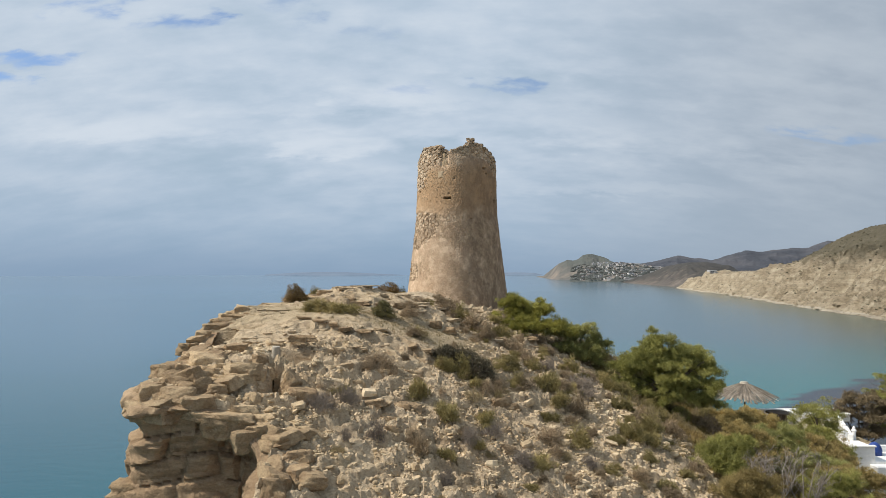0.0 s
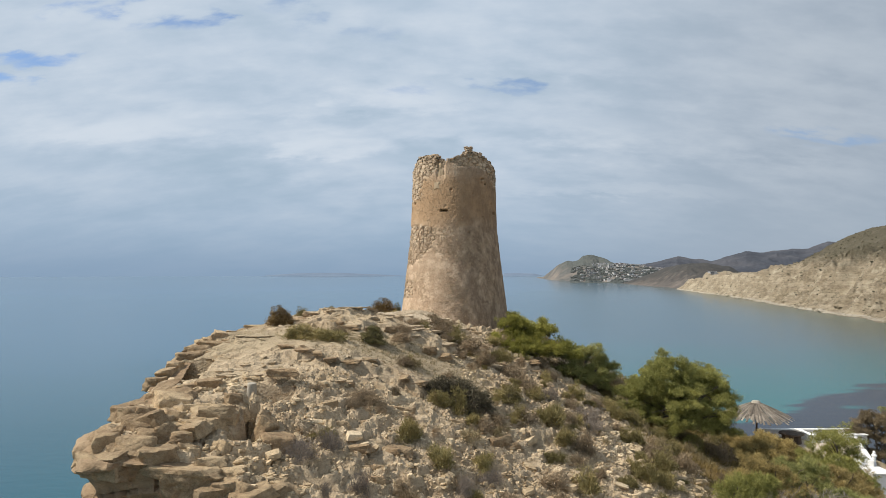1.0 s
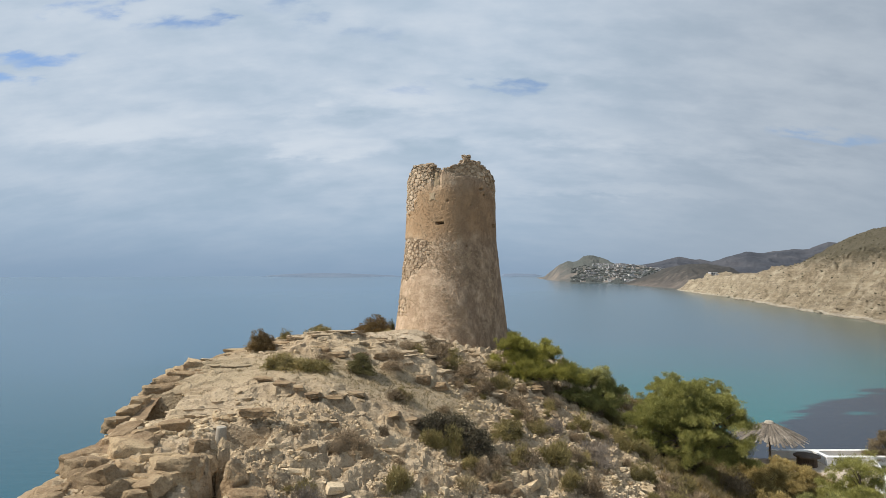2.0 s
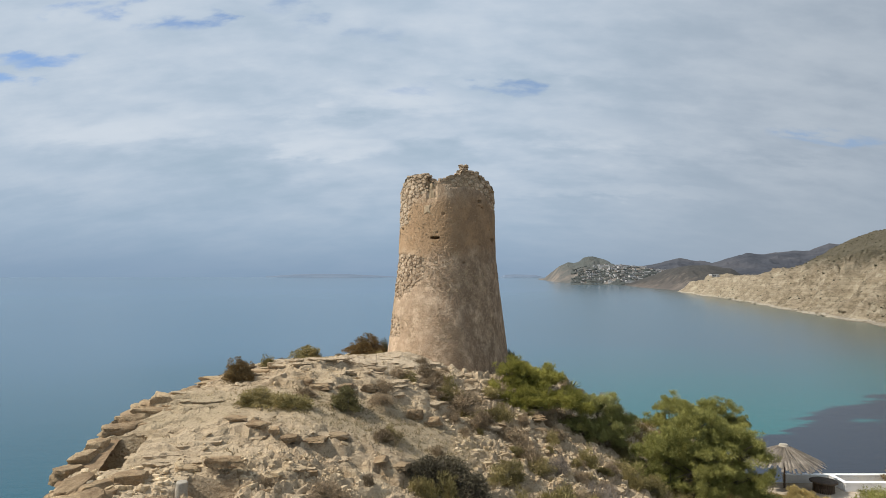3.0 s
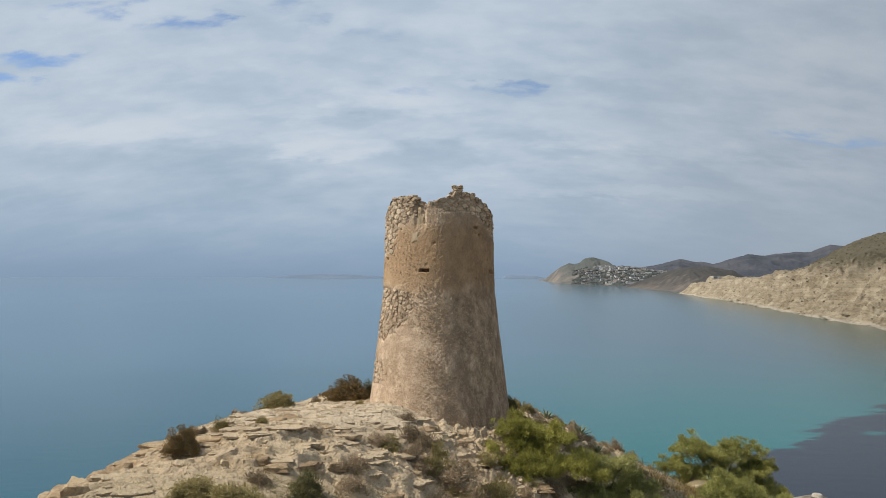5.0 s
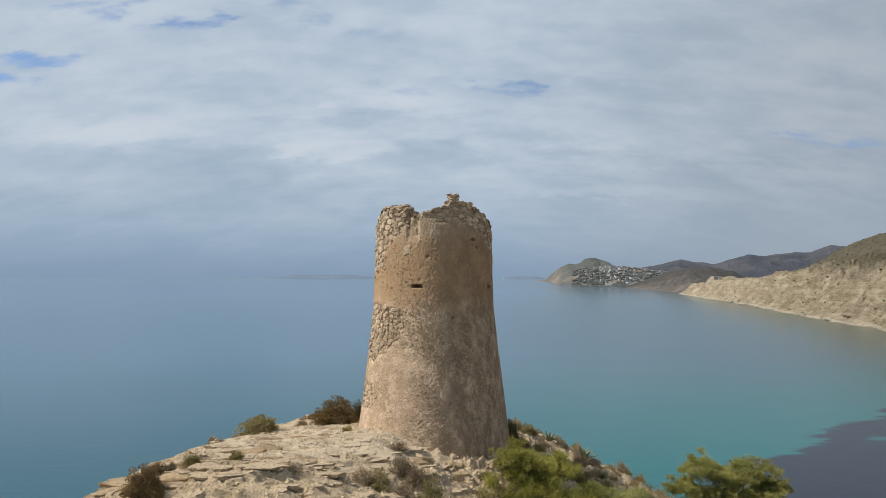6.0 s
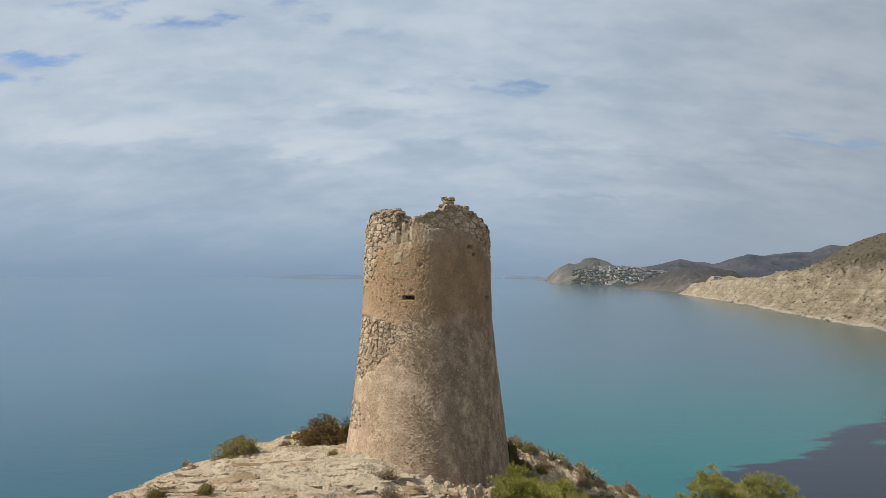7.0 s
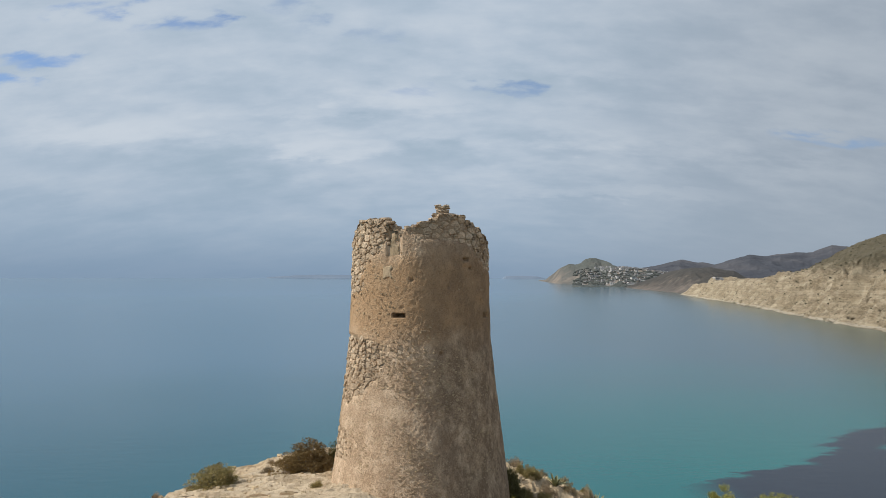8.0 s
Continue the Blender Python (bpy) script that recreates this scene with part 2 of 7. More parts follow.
def plaster_material():
    """Worn lime render: ochre above, paler and pebbly below, with grey weather stains and painted shade running down
    one side.
    """
    m = material("worn_render", ((0.37, 0.256, 0.166), (0.59, 0.433, 0.296), (0.68, 0.518, 0.366), (0.44, 0.306, 0.20)), 4.2, 0.93, 1.0, 32, 0.04)
    t = m.node_tree
    bsdf = next(n for n in t.nodes if n.bl_idname == "ShaderNodeBsdfPrincipled")
    geo = next(n for n in t.nodes if n.bl_idname == "ShaderNodeNewGeometry")
    base = bsdf.inputs["Base Color"].links[0].from_socket
    xyz = t.nodes.new("ShaderNodeSeparateXYZ")
    t.links.new(geo.outputs["Position"], xyz.inputs[0])
    wob = noise_node(t, geo.outputs["Position"], 0.9, 5, 0.6)
    zz = math_node(t, "ADD", xyz.outputs[2], math_node(t, "MULTIPLY_ADD", wob, 1.8, -0.9))
    band = math_node(t, "MULTIPLY", step_node(t, zz, 5.0, 6.2), step_node(t, zz, 8.0, 9.0, 1.0, 0.0))
    col = mix_colour(t, math_node(t, "MULTIPLY", band, 0.78), base, (0.43, 0.268, 0.14))
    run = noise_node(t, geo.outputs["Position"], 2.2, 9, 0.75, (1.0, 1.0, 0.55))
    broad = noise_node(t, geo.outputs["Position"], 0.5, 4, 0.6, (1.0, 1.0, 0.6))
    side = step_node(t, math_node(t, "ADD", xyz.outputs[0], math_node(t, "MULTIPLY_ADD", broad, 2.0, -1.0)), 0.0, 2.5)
    # grey of the +x side: stain runs, deepened by shade put into the colour
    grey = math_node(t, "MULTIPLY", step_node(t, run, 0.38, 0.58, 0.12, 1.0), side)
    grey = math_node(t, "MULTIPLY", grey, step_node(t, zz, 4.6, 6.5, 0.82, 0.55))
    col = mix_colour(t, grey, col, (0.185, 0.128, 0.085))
    speck = t.nodes.new("ShaderNodeTexVoronoi")
    speck.inputs["Scale"].default_value = 11.0
    t.links.new(geo.outputs["Position"], speck.inputs["Vector"])
    low = step_node(t, zz, 5.6, 4.6)
    dots = math_node(t, "MULTIPLY", step_node(t, speck.outputs["Distance"], 0.16, 0.36, 1.0, 0.0), low)
    rare = step_node(t, noise_node(t, geo.outputs["Position"], 3.0, 3, 0.6), 0.44, 0.6)
    col = mix_colour(t, math_node(t, "MULTIPLY", math_node(t, "MULTIPLY", dots, rare), 0.7), col, (0.55, 0.45, 0.33))
    t.links.new(col, bsdf.inputs["Base Color"])
    return m


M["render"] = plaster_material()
M["render_pebble"] = material("render_pebbles", ((0.31, 0.225, 0.139), (0.396, 0.293, 0.185), (0.464, 0.361, 0.239), (0.284, 0.2, 0.118)), 2.0, 0.93, 0.5, 30, 0.01, island=0.22)


def ground_detail():
    """Straw-coloured flat of dry grass across the shelf, rock showing elsewhere."""
    m = M["ground"]
    t = m.node_tree
    bsdf = next(n for n in t.nodes if n.bl_idname == "ShaderNodeBsdfPrincipled")
    geo = next(n for n in t.nodes if n.bl_idname == "ShaderNodeNewGeometry")
    base = bsdf.inputs["Base Color"].links[0].from_socket
    peb = t.nodes.new("ShaderNodeTexVoronoi")
    peb.inputs["Scale"].default_value = 3.2
    t.links.new(geo.outputs["Position"], peb.inputs["Vector"])
    pale = step_node(t, noise_node(t, geo.outputs["Position"], 0.8, 7, 0.7, (0.45, 1.2, 1.6)), 0.34, 0.52)
    col = mix_colour(t, math_node(t, "MULTIPLY", pale, 0.7), base, (0.54, 0.425, 0.29))
    xyz = t.nodes.new("ShaderNodeSeparateXYZ")
    t.links.new(geo.outputs["Position"], xyz.inputs[0])
    green = math_node(t, "MULTIPLY", step_node(t, xyz.outputs[0], 9.0, 16.0), step_node(t, noise_node(t, geo.outputs["Position"], 0.6, 6, 0.65), 0.35, 0.55))
    col = mix_colour(t, math_node(t, "MULTIPLY", green, 0.75), col, (0.17, 0.135, 0.06))
    across = math_node(t, "ABSOLUTE", math_node(t, "SUBTRACT", math_node(t, "MULTIPLY_ADD", xyz.outputs[0], -0.12, xyz.outputs[1]), 31.44))
    across = math_node(t, "MULTIPLY_ADD", noise_node(t, geo.outputs["Position"], 0.9, 5, 0.6), 1.6, math_node(t, "ADD", across, -0.8))
    dry = math_node(t, "MULTIPLY", step_node(t, across, 0.9, 2.1, 1.0, 0.0), step_node(t, xyz.outputs[0], 3.0, 0.5))
    col = mix_colour(t, math_node(t, "MULTIPLY", dry, 0.75), col, mix_colour(t, noise_node(t, geo.outputs["Position"], 5.0, 6, 0.7), (0.34, 0.265, 0.165), (0.47, 0.38, 0.25)))
    dx = math_node(t, "POWER", math_node(t, "ABSOLUTE", math_node(t, "ADD", xyz.outputs[0], 4.0)), 2.0)
    dy = math_node(t, "POWER", math_node(t, "ABSOLUTE", math_node(t, "SUBTRACT", xyz.outputs[1], 42.0)), 2.0)
    dust = step_node(t, math_node(t, "ADD", dx, dy), 45.0, 12.0)
    dust = math_node(t, "MULTIPLY", dust, step_node(t, noise_node(t, geo.outputs["Position"], 0.7, 6, 0.65), 0.34, 0.52))
    col = mix_colour(t, math_node(t, "MULTIPLY", dust, 0.6), col, (0.58, 0.485, 0.36))
    t.links.new(col, bsdf.inputs["Base Color"])
    # pebbles and crumbs in the relief
    bump = next(n for n in t.nodes if n.bl_idname == "ShaderNodeBump")
    stones = math_node(t, "MULTIPLY_ADD", step_node(t, peb.outputs["Distance"], 0.0, 0.5, 1.0, 0.0), 0.5, bump.inputs["Height"].links[0].from_socket)
    t.links.new(stones, bump.inputs["Height"])
    bump.inputs["Distance"].default_value = 0.07
    bump.inputs["Strength"].default_value = 1.0
    peb.inputs["Scale"].default_value = 6.5


ground_detail()


def add_pits(m, size, amount):
    """Dark pits, lichen and hairline cracks in weathered stone, at two sizes."""
    t = m.node_tree
    bsdf = next(n for n in t.nodes if n.bl_idname == "ShaderNodeBsdfPrincipled")
    geo = next(n for n in t.nodes if n.bl_idname == "ShaderNodeNewGeometry")
    base = bsdf.inputs["Base Color"].links[0].from_socket
    pits = step_node(t, noise_node(t, geo.outputs["Position"], 9.0 / size, 4, 0.6, (1.0, 1.0, 1.6)), 0.52, 0.62)
    dots = step_node(t, noise_node(t, geo.outputs["Position"], 26.0 / size, 3, 0.6), 0.54, 0.66)
    light = step_node(t, noise_node(t, geo.outputs["Position"], 14.0 / size, 4, 0.6), 0.55, 0.68)
    dark = math_node(t, "MULTIPLY", math_node(t, "MAXIMUM", pits, dots), amount)
    col = mix_colour(t, math_node(t, "MULTIPLY", light, amount * 0.6), base, (0.62, 0.52, 0.385))
    col = mix_colour(t, dark, col, (0.13, 0.092, 0.055))
    t.links.new(col, bsdf.inputs["Base Color"])


for name, size, amount in (("ground", 1.0, 0.30), ("rock", 1.0, 0.34), ("cliff", 1.2, 0.22), ("masonry", 0.6, 0.38), ("render", 0.5, 0.42), ("stone", 0.8, 0.3)):
    add_pits(M[name], size, amount)


def sea_material():
    m = bpy.data.materials.new("sea_water")
    m.use_nodes = True
    t = m.node_tree
    bsdf = next(n for n in t.nodes if n.bl_idname == "ShaderNodeBsdfPrincipled")
    geo = t.nodes.new("ShaderNodeNewGeometry")
    pos = geo.outputs["Position"]
    xyz = t.nodes.new("ShaderNodeSeparateXYZ")
    t.links.new(pos, xyz.inputs[0])
    x, y = xyz.outputs[0], xyz.outputs[1]
    wob = noise_node(t, pos, 0.012, 6, 0.6)
    # near tones by depth: out to sea deep blue, over the sand of the bay turquoise
    bay = math_node(t, "ADD", math_node(t, "MULTIPLY_ADD", y, -0.12, 0.0), x)
    bay = math_node(t, "ADD", bay, math_node(t, "MULTIPLY_ADD", wob, 120.0, -60.0))
    side = step_node(t, bay, -120.0, 90.0)
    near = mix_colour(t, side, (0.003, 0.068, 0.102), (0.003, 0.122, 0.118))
    # the seaward far tone is paled: haze over distant water, painted in
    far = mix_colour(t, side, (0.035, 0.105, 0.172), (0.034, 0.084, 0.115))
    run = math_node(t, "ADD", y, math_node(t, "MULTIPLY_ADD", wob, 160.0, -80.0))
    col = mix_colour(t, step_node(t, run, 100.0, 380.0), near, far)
    # sandy water along the far shore
    shore = math_node(t, "SUBTRACT", x, math_node(t, "MULTIPLY_ADD", y, 0.20, 205.0))
    shore = math_node(t, "ADD", shore, math_node(t, "MULTIPLY_ADD", wob, 90.0, -45.0))
    col = mix_colour(t, step_node(t, shore, -130.0, 15.0, 0.0, 0.75), col, (0.06, 0.078, 0.052))
    # meadow of sea grass with ragged edges
    rag = noise_node(t, pos, 0.035, 8, 0.7, (0.35, 1.0, 1.0))
    ragged = math_node(t, "MULTIPLY_ADD", rag, 44.0, -22.0)
    ragged = math_node(t, "ADD", ragged, math_node(t, "MULTIPLY_ADD", noise_node(t, pos, 0.11, 6, 0.7, (0.3, 1.0, 1.0)), 26.0, -13.0))
    weed = math_node(t, "ADD", math_node(t, "SUBTRACT", math_node(t, "MULTIPLY_ADD", x, 0.75, 105.0), y), ragged)
    gap = step_node(t, noise_node(t, pos, 0.03, 5, 0.6, (0.35, 1.0, 1.0)), 0.62, 0.68, 1.0, 0.25)
    meadow = math_node(t, "MULTIPLY", step_node(t, weed, -1.0, 2.0), math_node(t, "MULTIPLY", step_node(t, x, 44.0, 58.0), gap))
    col = mix_colour(t, math_node(t, "MULTIPLY", meadow, 0.97), col, (0.008, 0.011, 0.024))
    # dark streaks on the bottom out to sea
    lines = noise_node(t, pos, 0.05, 7, 0.7, (0.25, 1.0, 1.0))
    out = math_node(t, "MULTIPLY", step_node(t, lines, 0.60, 0.70), step_node(t, x, -20.0, -60.0))
    col = mix_colour(t, math_node(t, "MULTIPLY", out, 0.35), col, (0.02, 0.06, 0.085))
    t.links.new(col, bsdf.inputs["Base Color"])
    bsdf.inputs["Roughness"].default_value = 0.18
    bsdf.inputs["IOR"].default_value = 1.33
    # the chop evens out far off
    away = t.nodes.new("ShaderNodeVectorMath")
    away.operation = "LENGTH"
    t.links.new(pos, away.inputs[0])
    calm = step_node(t, away.outputs["Value"], 250.0, 1800.0, 1.0, 0.0)
    t.links.new(math_node(t, "MULTIPLY_ADD", calm, 0.09, 0.13), bsdf.inputs["Roughness"])
    h = noise_node(t, pos, 0.35, 7, 0.6, (0.5, 1.2, 1.0))
    bn = nd(t, "ShaderNodeBump", Strength=0.12, Distance=0.3)
    t.links.new(math_node(t, "MULTIPLY_ADD", calm, 0.14, 0.0), bn.inputs["Strength"])
    t.links.new(h, bn.inputs["Height"])
    t.links.new(bn.outputs[0], bsdf.inputs["Normal"])
    return m


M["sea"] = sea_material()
M["coast"] = material("coast_marl", ((0.24, 0.193, 0.127), (0.385, 0.315, 0.217), (0.48, 0.40, 0.284), (0.255, 0.204, 0.135)), 0.09, 0.95, 1.0, 0.7, 3.2, stretch=(1, 1, 1.9))
M["scrub_hill"] = material("scrub_hill", ((0.078, 0.068, 0.062), (0.118, 0.102, 0.09), (0.18, 0.15, 0.125), (0.054, 0.05, 0.048)), 0.03, 0.95, 0.6, 0.15, 2.0)
# mountains and horizon coast: blue-grey haze of distance is mixed into the base colours
M["haze_tinted_hill"] = material("haze_tinted_hill", ((0.043, 0.047, 0.06), (0.052, 0.058, 0.072), (0.085, 0.085, 0.095), (0.037, 0.043, 0.057)), 0.006, 0.95, 0.5, 0.05, 5.0)
M["horizon"] = material("haze_tinted_coast", ((0.125, 0.17, 0.235), (0.14, 0.185, 0.25), (0.155, 0.20, 0.265), (0.12, 0.16, 0.225)), 0.004, 0.95, 0)
M["headland"] = material("headland_rock", ((0.085, 0.09, 0.085), (0.125, 0.12, 0.11), (0.25, 0.205, 0.17), (0.075, 0.08, 0.078)), 0.015, 0.95, 0.8, 0.08, 5.0)


# ---- mesh helpers ----


def cell_hash(i, j, k, seed):
    n = (i * 374761393 + j * 668265263 + k * 2147483647 + seed * 1274126177) & 0xFFFFFFFF
    n = ((n ^ (n >> 13)) * 1274126177) & 0xFFFFFFFF
    n = ((n ^ (n >> 16)) * 846822519) & 0xFFFFFFFF
    return ((n ^ (n >> 15)) & 0xFFFF) / 65535.0


def grain(x, y, z=0.0, seed=0):
    """Smooth value noise, -1 to 1, on arrays."""
    x, y, z = np.broadcast_arrays(np.asarray(x, float), np.asarray(y, float), np.asarray(z, float))
    i, j, k = (np.floor(v).astype(np.int64) for v in (x, y, z))
    u, v, w = x - i, y - j, z - k
    u, v, w = (q * q * (3 - 2 * q) for q in (u, v, w))
    total = 0.0
    for a in (0, 1):
        for b in (0, 1):
            for c in (0, 1):
                total = total + cell_hash(i + a, j + b, k + c, seed) * (u if a else 1 - u) * (v if b else 1 - v) * (w if c else 1 - w)
    return 2 * total - 1


def fbm(x, y, z=0.0, octaves=4, seed=0, gain=0.5):
    total, amp = 0.0, 1.0
    for o in range(octaves):
        total = total + amp * grain(x * 2.03 ** o, y * 2.03 ** o, np.asarray(z, float) * 2.03 ** o, seed + o * 17)
        amp *= gain
    return total


def cells(x, y, z, seed, deep=True):
    """Irregular cells: the gap to the cell's border, a random number for each cell, and the way from its middle."""
    x, y, z = (np.array(v) for v in np.broadcast_arrays(np.asarray(x, float), np.asarray(y, float), np.asarray(z, float)))
    i, j, k = (np.floor(v).astype(np.int64) for v in (x, y, z))
    f1, f2 = np.full(x.shape, 9.0), np.full(x.shape, 9.0)
    rand, ox, oy = np.zeros(x.shape), np.zeros(x.shape), np.zeros(x.shape)
    for a in (-1, 0, 1):
        for b in (-1, 0, 1):
            for c in ((-1, 0, 1) if deep else (0,)):
                ci, cj, ck = i + a, j + b, k + c
                dx = ci + cell_hash(ci, cj, ck, seed) - x
                dy = cj + cell_hash(ci, cj, ck, seed + 1) - y
                dz = ck + cell_hash(ci, cj, ck, seed + 2) - z if deep else 0.0
                d = np.sqrt(dx * dx + dy * dy + dz * dz)
                near = d < f1
                f2 = np.where(near, f1, np.minimum(f2, d))
                f1 = np.where(near, d, f1)
                rand = np.where(near, cell_hash(ci, cj, ck, seed + 3), rand)
                ox, oy = np.where(near, -dx, ox), np.where(near, -dy, oy)
    return f2 - f1, rand, ox, oy


def smooth(v, a, b):
    q = np.clip((v - a) / (b - a), 0, 1)
    return q * q * (3 - 2 * q)


def softp(v, w=1.5):
    v = np.asarray(v, float) / w
    return w * np.where(v > 30, v, np.log1p(np.exp(np.minimum(v, 30))))


def bell(x, y, cx, cy, r):
    return np.exp(-((x - cx) ** 2 + (y - cy) ** 2) / (2 * r * r))


def mesh_of(name, verts, faces, mat, soft=False):
    """verts (n, 3); faces (m, 3) or (m, 4), or a list of such arrays."""
    me = bpy.data.meshes.new(name)
    verts = np.asarray(verts, np.float32)
    sets = faces if isinstance(faces, list) else [faces]
    loops = np.concatenate([np.asarray(f, np.int32).ravel() for f in sets])
    sizes = np.concatenate([np.full(len(f), np.asarray(f).shape[1], np.int32) for f in sets])
    me.vertices.add(len(verts))
    me.vertices.foreach_set("co", verts.ravel())
    me.loops.add(len(loops))
    me.loops.foreach_set("vertex_index", loops)
    me.polygons.add(len(sizes))
    me.polygons.foreach_set("loop_start", np.concatenate([[0], np.cumsum(sizes)[:-1]]).astype(np.int32))
    me.polygons.foreach_set("use_smooth", np.full(len(sizes), soft))
    me.update(calc_edges=True)
    me.materials.append(M[mat])
    return me


def grid_faces(rows, cols, wrap=False):
    i = np.arange(rows - 1)[:, None] * cols
    j = np.arange(cols if wrap else cols - 1)[None, :]
    k = (j + 1) % cols
    return np.stack([i + j, i + k, i + cols + k, i + cols + j], -1).reshape(-1, 4)


def mesh_part(name, me, parent=None, at=None, label=""):
    ob = new(name, me)
    if at is not None:
        ob.matrix_basis = at
    if parent:
        ob.parent = parent
    if label:
        ob["label"] = label
    return ob


def part(name, bm, mat, parent=None, label="", soft=False):
    """Links a bmesh as one mesh object."""
    me = bpy.data.meshes.new(name)
    bm.to_mesh(me)
    bm.free()
    me.materials.append(M[mat])
    if soft:
        me.polygons.foreach_set("use_smooth", np.ones(len(me.polygons), bool))
    return mesh_part(name, me, parent, None, label)


def empty(name, m):
    ob = new(name)
    ob.empty_display_size = 0.2
    ob.matrix_basis = m
    return ob


def box(bm, x0, x1, y0, y1, z0, z1, bevel=0.0):
    r = bmesh.ops.create_cube(bm, size=1, matrix=Matrix.LocRotScale(((x0 + x1) / 2, (y0 + y1) / 2, (z0 + z1) / 2), None, (x1 - x0, y1 - y0, z1 - z0)))
    if bevel:
        edges = list({e for v in r["verts"] for e in v.link_edges})
        bmesh.ops.bevel(bm, geom=edges, offset=bevel, segments=2, affect="EDGES", profile=0.5)


def tube(bm, points, radii, sides=7):
    """A tapered tube along points."""
    rings = []
    for n, (p, r) in enumerate(zip(points, radii)):
        p = Vector(p)
        a = Vector(points[max(n - 1, 0)])
        b = Vector(points[min(n + 1, len(points) - 1)])
        q = (b - a).to_track_quat("Z", "Y")
        rings.append([bm.verts.new(p + q @ Vector((r * math.cos(2 * math.pi * k / sides), r * math.sin(2 * math.pi * k / sides), 0))) for k in range(sides)])
    for a, b in zip(rings, rings[1:]):
        for k in range(sides):
            bm.faces.new((a[k], a[(k + 1) % sides], b[(k + 1) % sides], b[k]))
    bm.faces.new(rings[-1])
    bm.faces.new(rings[0][::-1])


def lathe(bm, profile, sides, centre=(0, 0)):
    rings = [[bm.verts.new((centre[0] + r * math.cos(2 * math.pi * k / sides), centre[1] + r * math.sin(2 * math.pi * k / sides), z)) for k in range(sides)] for r, z in profile]
    for a, b in zip(rings, rings[1:]):
        for k in range(sides):
            bm.faces.new((a[k], a[(k + 1) % sides], b[(k + 1) % sides], b[k]))
    bm.faces.new(rings[-1])
    bm.faces.new(rings[0][::-1])


def blob_shape(cuts):
    """Unit cube surface cut into cuts x cuts faces a side: verts in -1..1 and quads."""
    bm = bmesh.new()
    bmesh.ops.create_cube(bm, size=2)
    if cuts > 1:
        bmesh.ops.subdivide_edges(bm, edges=bm.edges[:], cuts=cuts - 1, use_grid_fill=True)
    bm.verts.index_update()
    v = np.array([p.co[:] for p in bm.verts])
    f = np.array([[q.index for q in p.verts] for p in bm.faces])
    bm.free()
    return v, f


CUBES = {n: blob_shape(n) for n in (1, 2, 4, 10)}


def rock_verts(cuts, size, square, rough, seed):
    """A broken, rounded block. square: 0 for a ball, 1 for a box."""
    v, f = CUBES[cuts]
    ball = v / np.linalg.norm(v, axis=1, keepdims=True)
    p = ball * (1 - square) * 1.15 + v * square * 0.95
    n = 0.6 * grain(p[:, 0] * 1.3 + seed * 3.1, p[:, 1] * 1.3, p[:, 2] * 1.3, seed) + 0.3 * grain(p[:, 0] * 3.1, p[:, 1] * 3.1 + seed, p[:, 2] * 3.1, seed + 5)
    n = n + 0.22 * grain(p[:, 0] * 7, p[:, 1] * 7 + seed, p[:, 2] * 9, seed + 9)
    p = p * (1 + rough * n[:, None])
    skew = 0.25 * rough * np.sin(p[:, [1, 2, 0]] * 2 + seed)
    return (p + skew) * np.asarray(size) / 2, f


def chiselled(cuts, seed, planes=9, fine=0.05):
    """A sharp-edged broken block, one unit across: a box trimmed by tilted faces."""
    g = np.random.default_rng(seed)
    v, f = CUBES[cuts]
    d = v / np.linalg.norm(v, axis=1, keepdims=True)
    axes = np.concatenate([np.eye(3), -np.eye(3)]) + g.normal(size=(6, 3)) * 0.13
    more = g.normal(size=(planes, 3)) * np.array([1, 1, 0.55])
    n = np.concatenate([axes, more])
    n /= np.linalg.norm(n, axis=1, keepdims=True)
    h = np.concatenate([g.uniform(0.8, 1.0, 6), g.uniform(0.88, 1.2, planes)])
    r = np.min(np.where(d @ n.T > 0.05, h[None] / np.maximum(d @ n.T, 0.05), 99), 1)
    p = d * np.minimum(r, 1.6)[:, None]
    p = p * (1 + fine * fbm(p[:, 0] * 2.3 + seed, p[:, 1] * 2.3, p[:, 2] * 2.3, 3, seed, 0.5))[:, None]
    p -= (p.max(0) + p.min(0)) / 2
    return p / (p.max(0) - p.min(0)), f


def crisp(me, degrees=32):
    me.set_sharp_from_angle(angle=radians(degrees))
    return me


# ---- the sea, one sheet to the horizon ----
ring = [0, 60, 120, 240, 480, 900, 1600, 2100, 2600, 3100, 3600, 4000, 4300, 4600, 4800, 4960]
ang = np.linspace(0, 2 * np.pi, 96, endpoint=False)
sv = np.array([(r * math.cos(a), 10 + r * math.sin(a), SEA + 17 * max(0, (r - 1600) / 3360) ** 2) for r in ring for a in ang])
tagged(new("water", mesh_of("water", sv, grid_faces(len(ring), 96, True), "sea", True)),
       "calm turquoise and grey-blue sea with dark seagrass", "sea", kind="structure")


